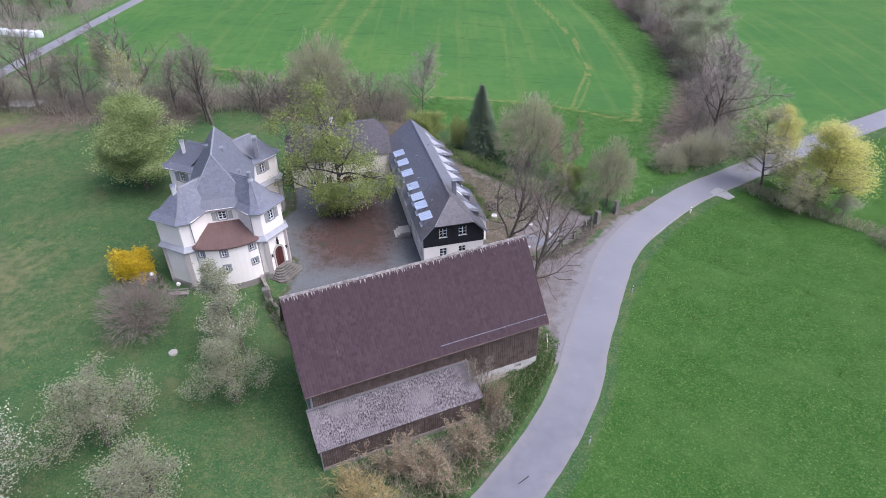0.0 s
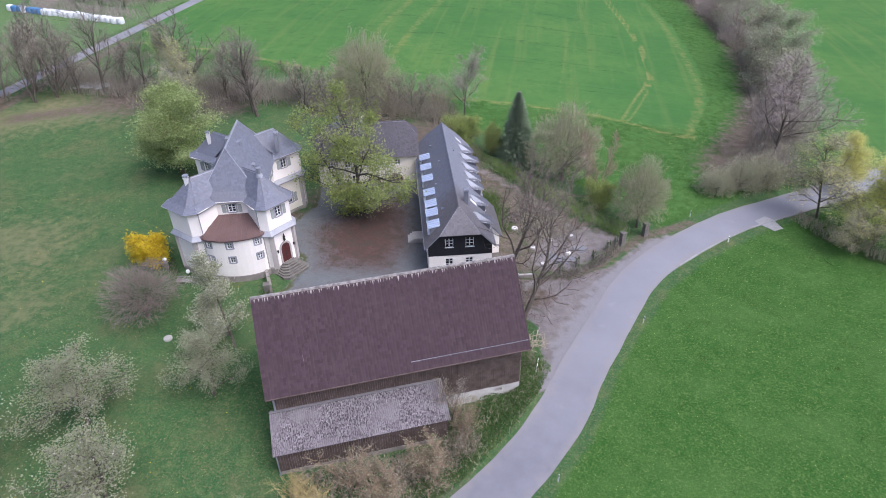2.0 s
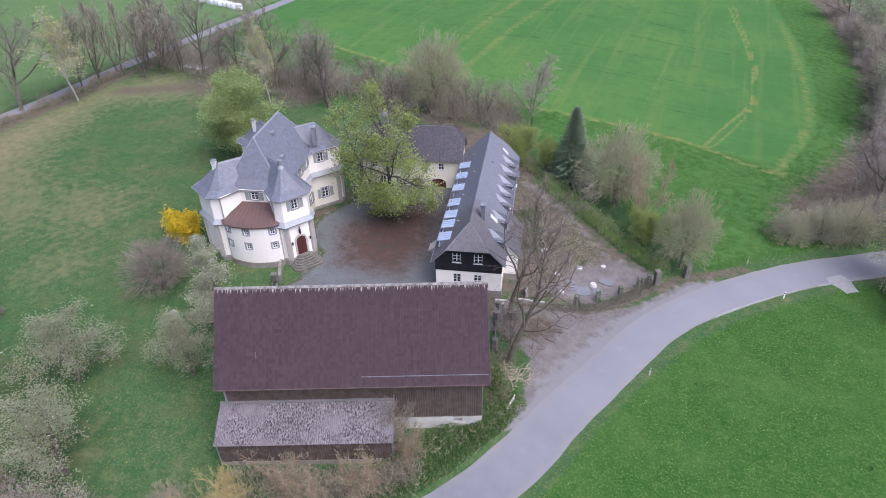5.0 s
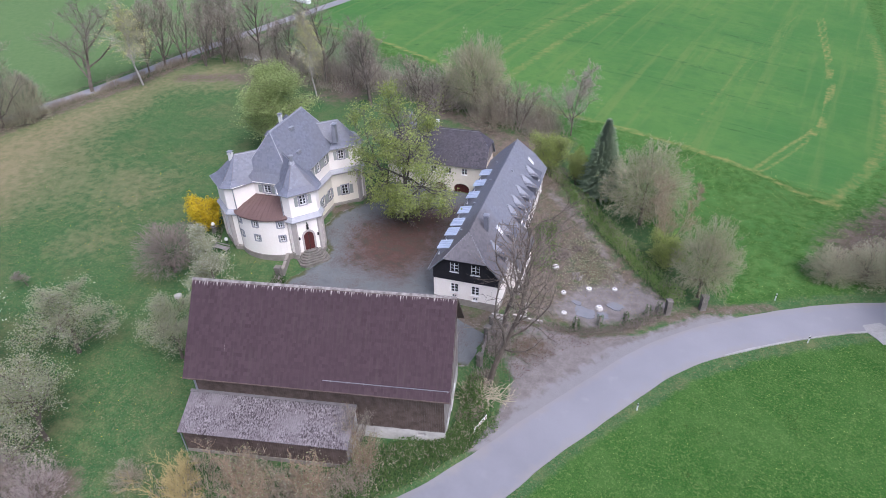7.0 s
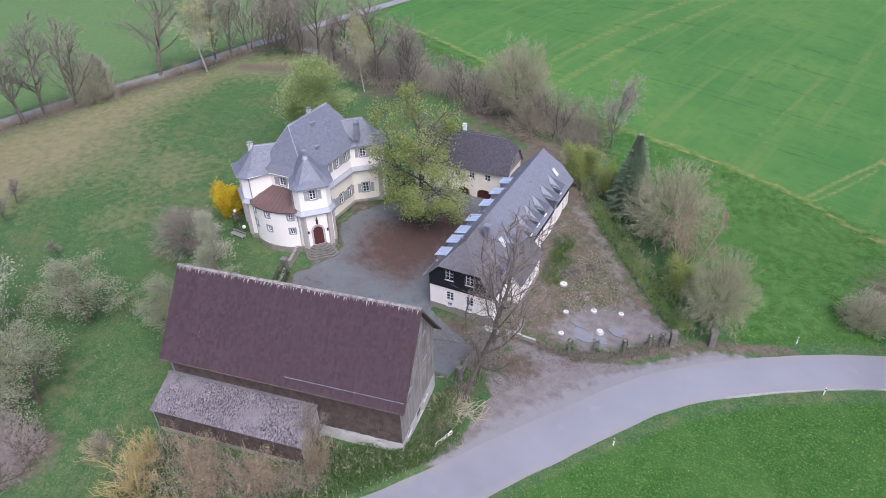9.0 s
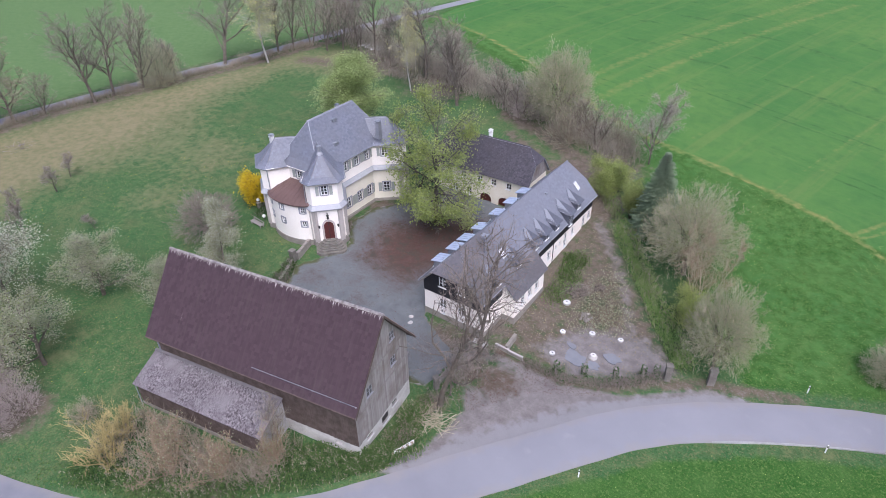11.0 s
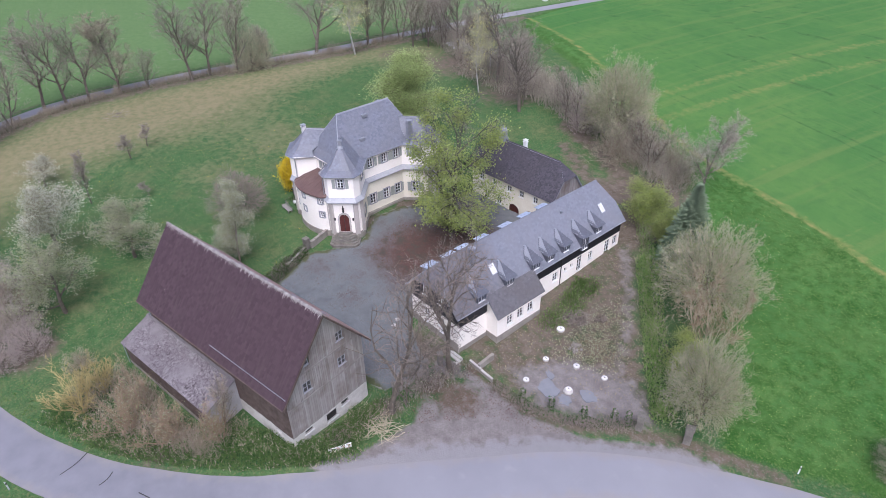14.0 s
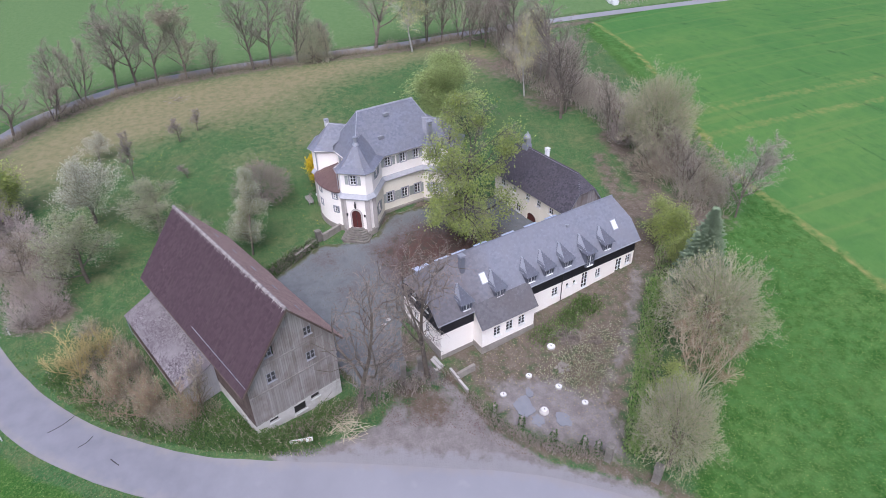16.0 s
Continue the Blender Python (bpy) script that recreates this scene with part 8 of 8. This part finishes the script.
ob = piece("white_sheet", "crumpled white plastic sheeting on the ground among trees", "plastic sheet", -78.6, 111.2)
s = Shape()
N = 14
V = [((i / N - 0.5) * (6.5 + math.sin(j * 1.7)), (j / N - 0.5) * (3.4 + 0.8 * math.sin(i * 1.3)), 0.12 + 0.5 * abs(noise.noise((i * 0.45, j * 0.5, 2)))) for j in range(N + 1) for i in range(N + 1)]
s.add(V, [(j * (N + 1) + i, j * (N + 1) + i + 1, (j + 1) * (N + 1) + i + 1, (j + 1) * (N + 1) + i) for j in range(N) for i in range(N)])
part("sheet", s, "lid", ob)

MAT["wrap"] = plain("white_bale_wrap", (0.62, 0.64, 0.66), (0.78, 0.79, 0.80), 2, 0.4, 10, 0.1)
MAT["tarp"] = plain("blue_tarpaulin", (0.05, 0.14, 0.30), (0.09, 0.20, 0.38), 2, 0.5, 10, 0.1)
rnd = random.Random(23)
bales = {}
for i in range(22):
    x = -93.6 - 1.72 * i
    y = 145.9 + 0.24 * (-93.6 - x) - 0.0006 * (-93.6 - x) ** 2 + rnd.uniform(-0.25, 0.25)
    cover = "tarp" if 15 <= i < 21 and i != 18 else "wrap"
    m = pose(x, y, gz(x, y) - 0.08, rnd.uniform(-4, 4), rnd.uniform(-4, 4), 31 * i)
    if cover not in bales:
        what = "round bale in white plastic wrap beside the brush" if cover == "wrap" else "round bale in blue plastic wrap beside the brush"
        ob = bales[cover] = tagged(new("round_bale"), what, "bale", "round bales")
        ob.matrix_basis = m
        part("wrap", Shape().lathe([(0.62, 0.0), (0.84, 0.12), (0.90, 0.5), (0.90, 1.0), (0.82, 1.42), (0.60, 1.52)], 14), cover, ob)
    else:
        copy_thing(bales[cover], m)

# leaf litter, branches and pale flecks
def flecks(name, label, category, poly, count, size, material, seed, up=0.03, avoid_road=True):
    rnd = random.Random(seed)
    P = np.array(poly)
    X = np.array([rnd.uniform(P[:, 0].min(), P[:, 0].max()) for _ in range(count * 3)])
    Y = np.array([rnd.uniform(P[:, 1].min(), P[:, 1].max()) for _ in range(count * 3)])
    ok = inside(X, Y, poly)
    if avoid_road:
        ok &= away(X, Y, ROAD) > 2.9
    s = Shape()
    for x, y in list(zip(X[ok], Y[ok]))[:count]:
        leaf(s, Vector((x, y, gz(x, y) + up + 0.05 * rnd.random())), size, rnd)
    tagged(link_mesh(name, s.V, s.F, material), label, category, kind="stuff")


flecks("leaf_litter", "red-brown fallen leaves on the courtyard gravel", "leaves", LEAVES, 5000, 0.14, "dead_leaf", 1)
flecks("leaf_litter", "scattered brown leaves on the courtyard gravel", "leaves", YARD, 1500, 0.11, "dead_leaf", 2)
flecks("leaf_litter", "brown leaves on the gravel at the gate", "leaves", [(4.5, 60), (10.4, 57), (13, 64), (19, 70), (9.6, 66.5), (5, 65.5)], 3200, 0.11, "dead_leaf", 3)
flecks("meadow_flowers", "pale meadow flowers in the grass", "flowers", [(27, 82), (60, 107), (44, 112), (10, 117), (-2, 112), (10, 99)], 3600, 0.10, "leaf_lime", 4, 0.14)
flecks("meadow_flowers", "pale meadow flowers in the grass beyond the road", "flowers", [(5, 22), (60, 22), (60, 72), (42, 83), (30, 73), (17, 46), (8, 31)], 2200, 0.09, "leaf_lime", 5, 0.14)
flecks("dry_stalks", "pale dry stalks and litter in the side yard", "stalks", SIDE_YARD[:8], 2200, 0.15, "straw", 6)
flecks("dandelions", "yellow dandelions in the orchard grass", "flowers", [(-60, 20), (-20, 24), (-16, 50), (-24, 57), (-60, 80)], 450, 0.10, "leaf_gold", 7, 0.14)
# tar seams on the road
for k, (p, q) in enumerate((((0.4, 27.2), (-1.0, 29.5)), ((3.2, 30.2), (2.3, 31.4)), ((5.6, 33.2), (6.6, 34.0)))):
    way = spline([p, ((p[0] + q[0]) / 2 + 0.15, (p[1] + q[1]) / 2 + 0.1), q], 0.25)
    s = Shape()
    for (ax, ay), (bx, by) in zip(way, way[1:]):
        z0, z1 = gz(ax, ay) + 0.088, gz(bx, by) + 0.088
        n_ = Vector((by - ay, ax - bx, 0)).normalized() * 0.05
        s.add([(ax - n_.x, ay - n_.y, z0), (ax + n_.x, ay + n_.y, z0), (bx + n_.x, by + n_.y, z1), (bx - n_.x, by - n_.y, z1)], [(0, 1, 2, 3)])
    tagged(link_mesh("tar_seam", s.V, s.F, "iron"), "dark tar-filled crack across the asphalt road", "road crack", kind="structure")


def overgrown_post(x, y, h, seed):
    rnd = random.Random(seed)
    ob = piece("fence_post", "stone fence post overgrown with dark ivy beside the side yard", "post", x, y, 40, "overgrown fence posts")
    part("post", Shape().box(-0.14, -0.14, -0.3, 0.14, 0.14, h, 0.03), "stone", ob)
    st, lf = Shape(), Shape()
    for _ in range(150):
        a, z = rnd.uniform(0, 6.28), h * 1.12 * rnd.random() ** 0.8
        r = 0.2 + 0.28 * rnd.random() * (1.15 - z / (h * 1.4))
        p = Vector((r * math.cos(a), r * math.sin(a), z))
        leaf(lf, p, 0.16, rnd)
        if rnd.random() < 0.35:
            blade(st, p, p + Vector((math.cos(a) * 0.3, math.sin(a) * 0.3, rnd.uniform(-0.2, 0.4))), 0.03, rnd)
    tagged(part("ivy", lf, "leaf_dark", ob, "dark ivy leaves"), kind="stuff")
    tagged(part("tendrils", st, "twig_dark", ob), kind="stuff")


for k, (x, y, h) in enumerate(((12.8, 68.1, 1.5), (14.9, 70.0, 1.5), (17.2, 72.2, 1.2), (19.1, 74.3, 1.4), (20.1, 75.1, 1.6))):
    overgrown_post(x, y, h, k + 1)
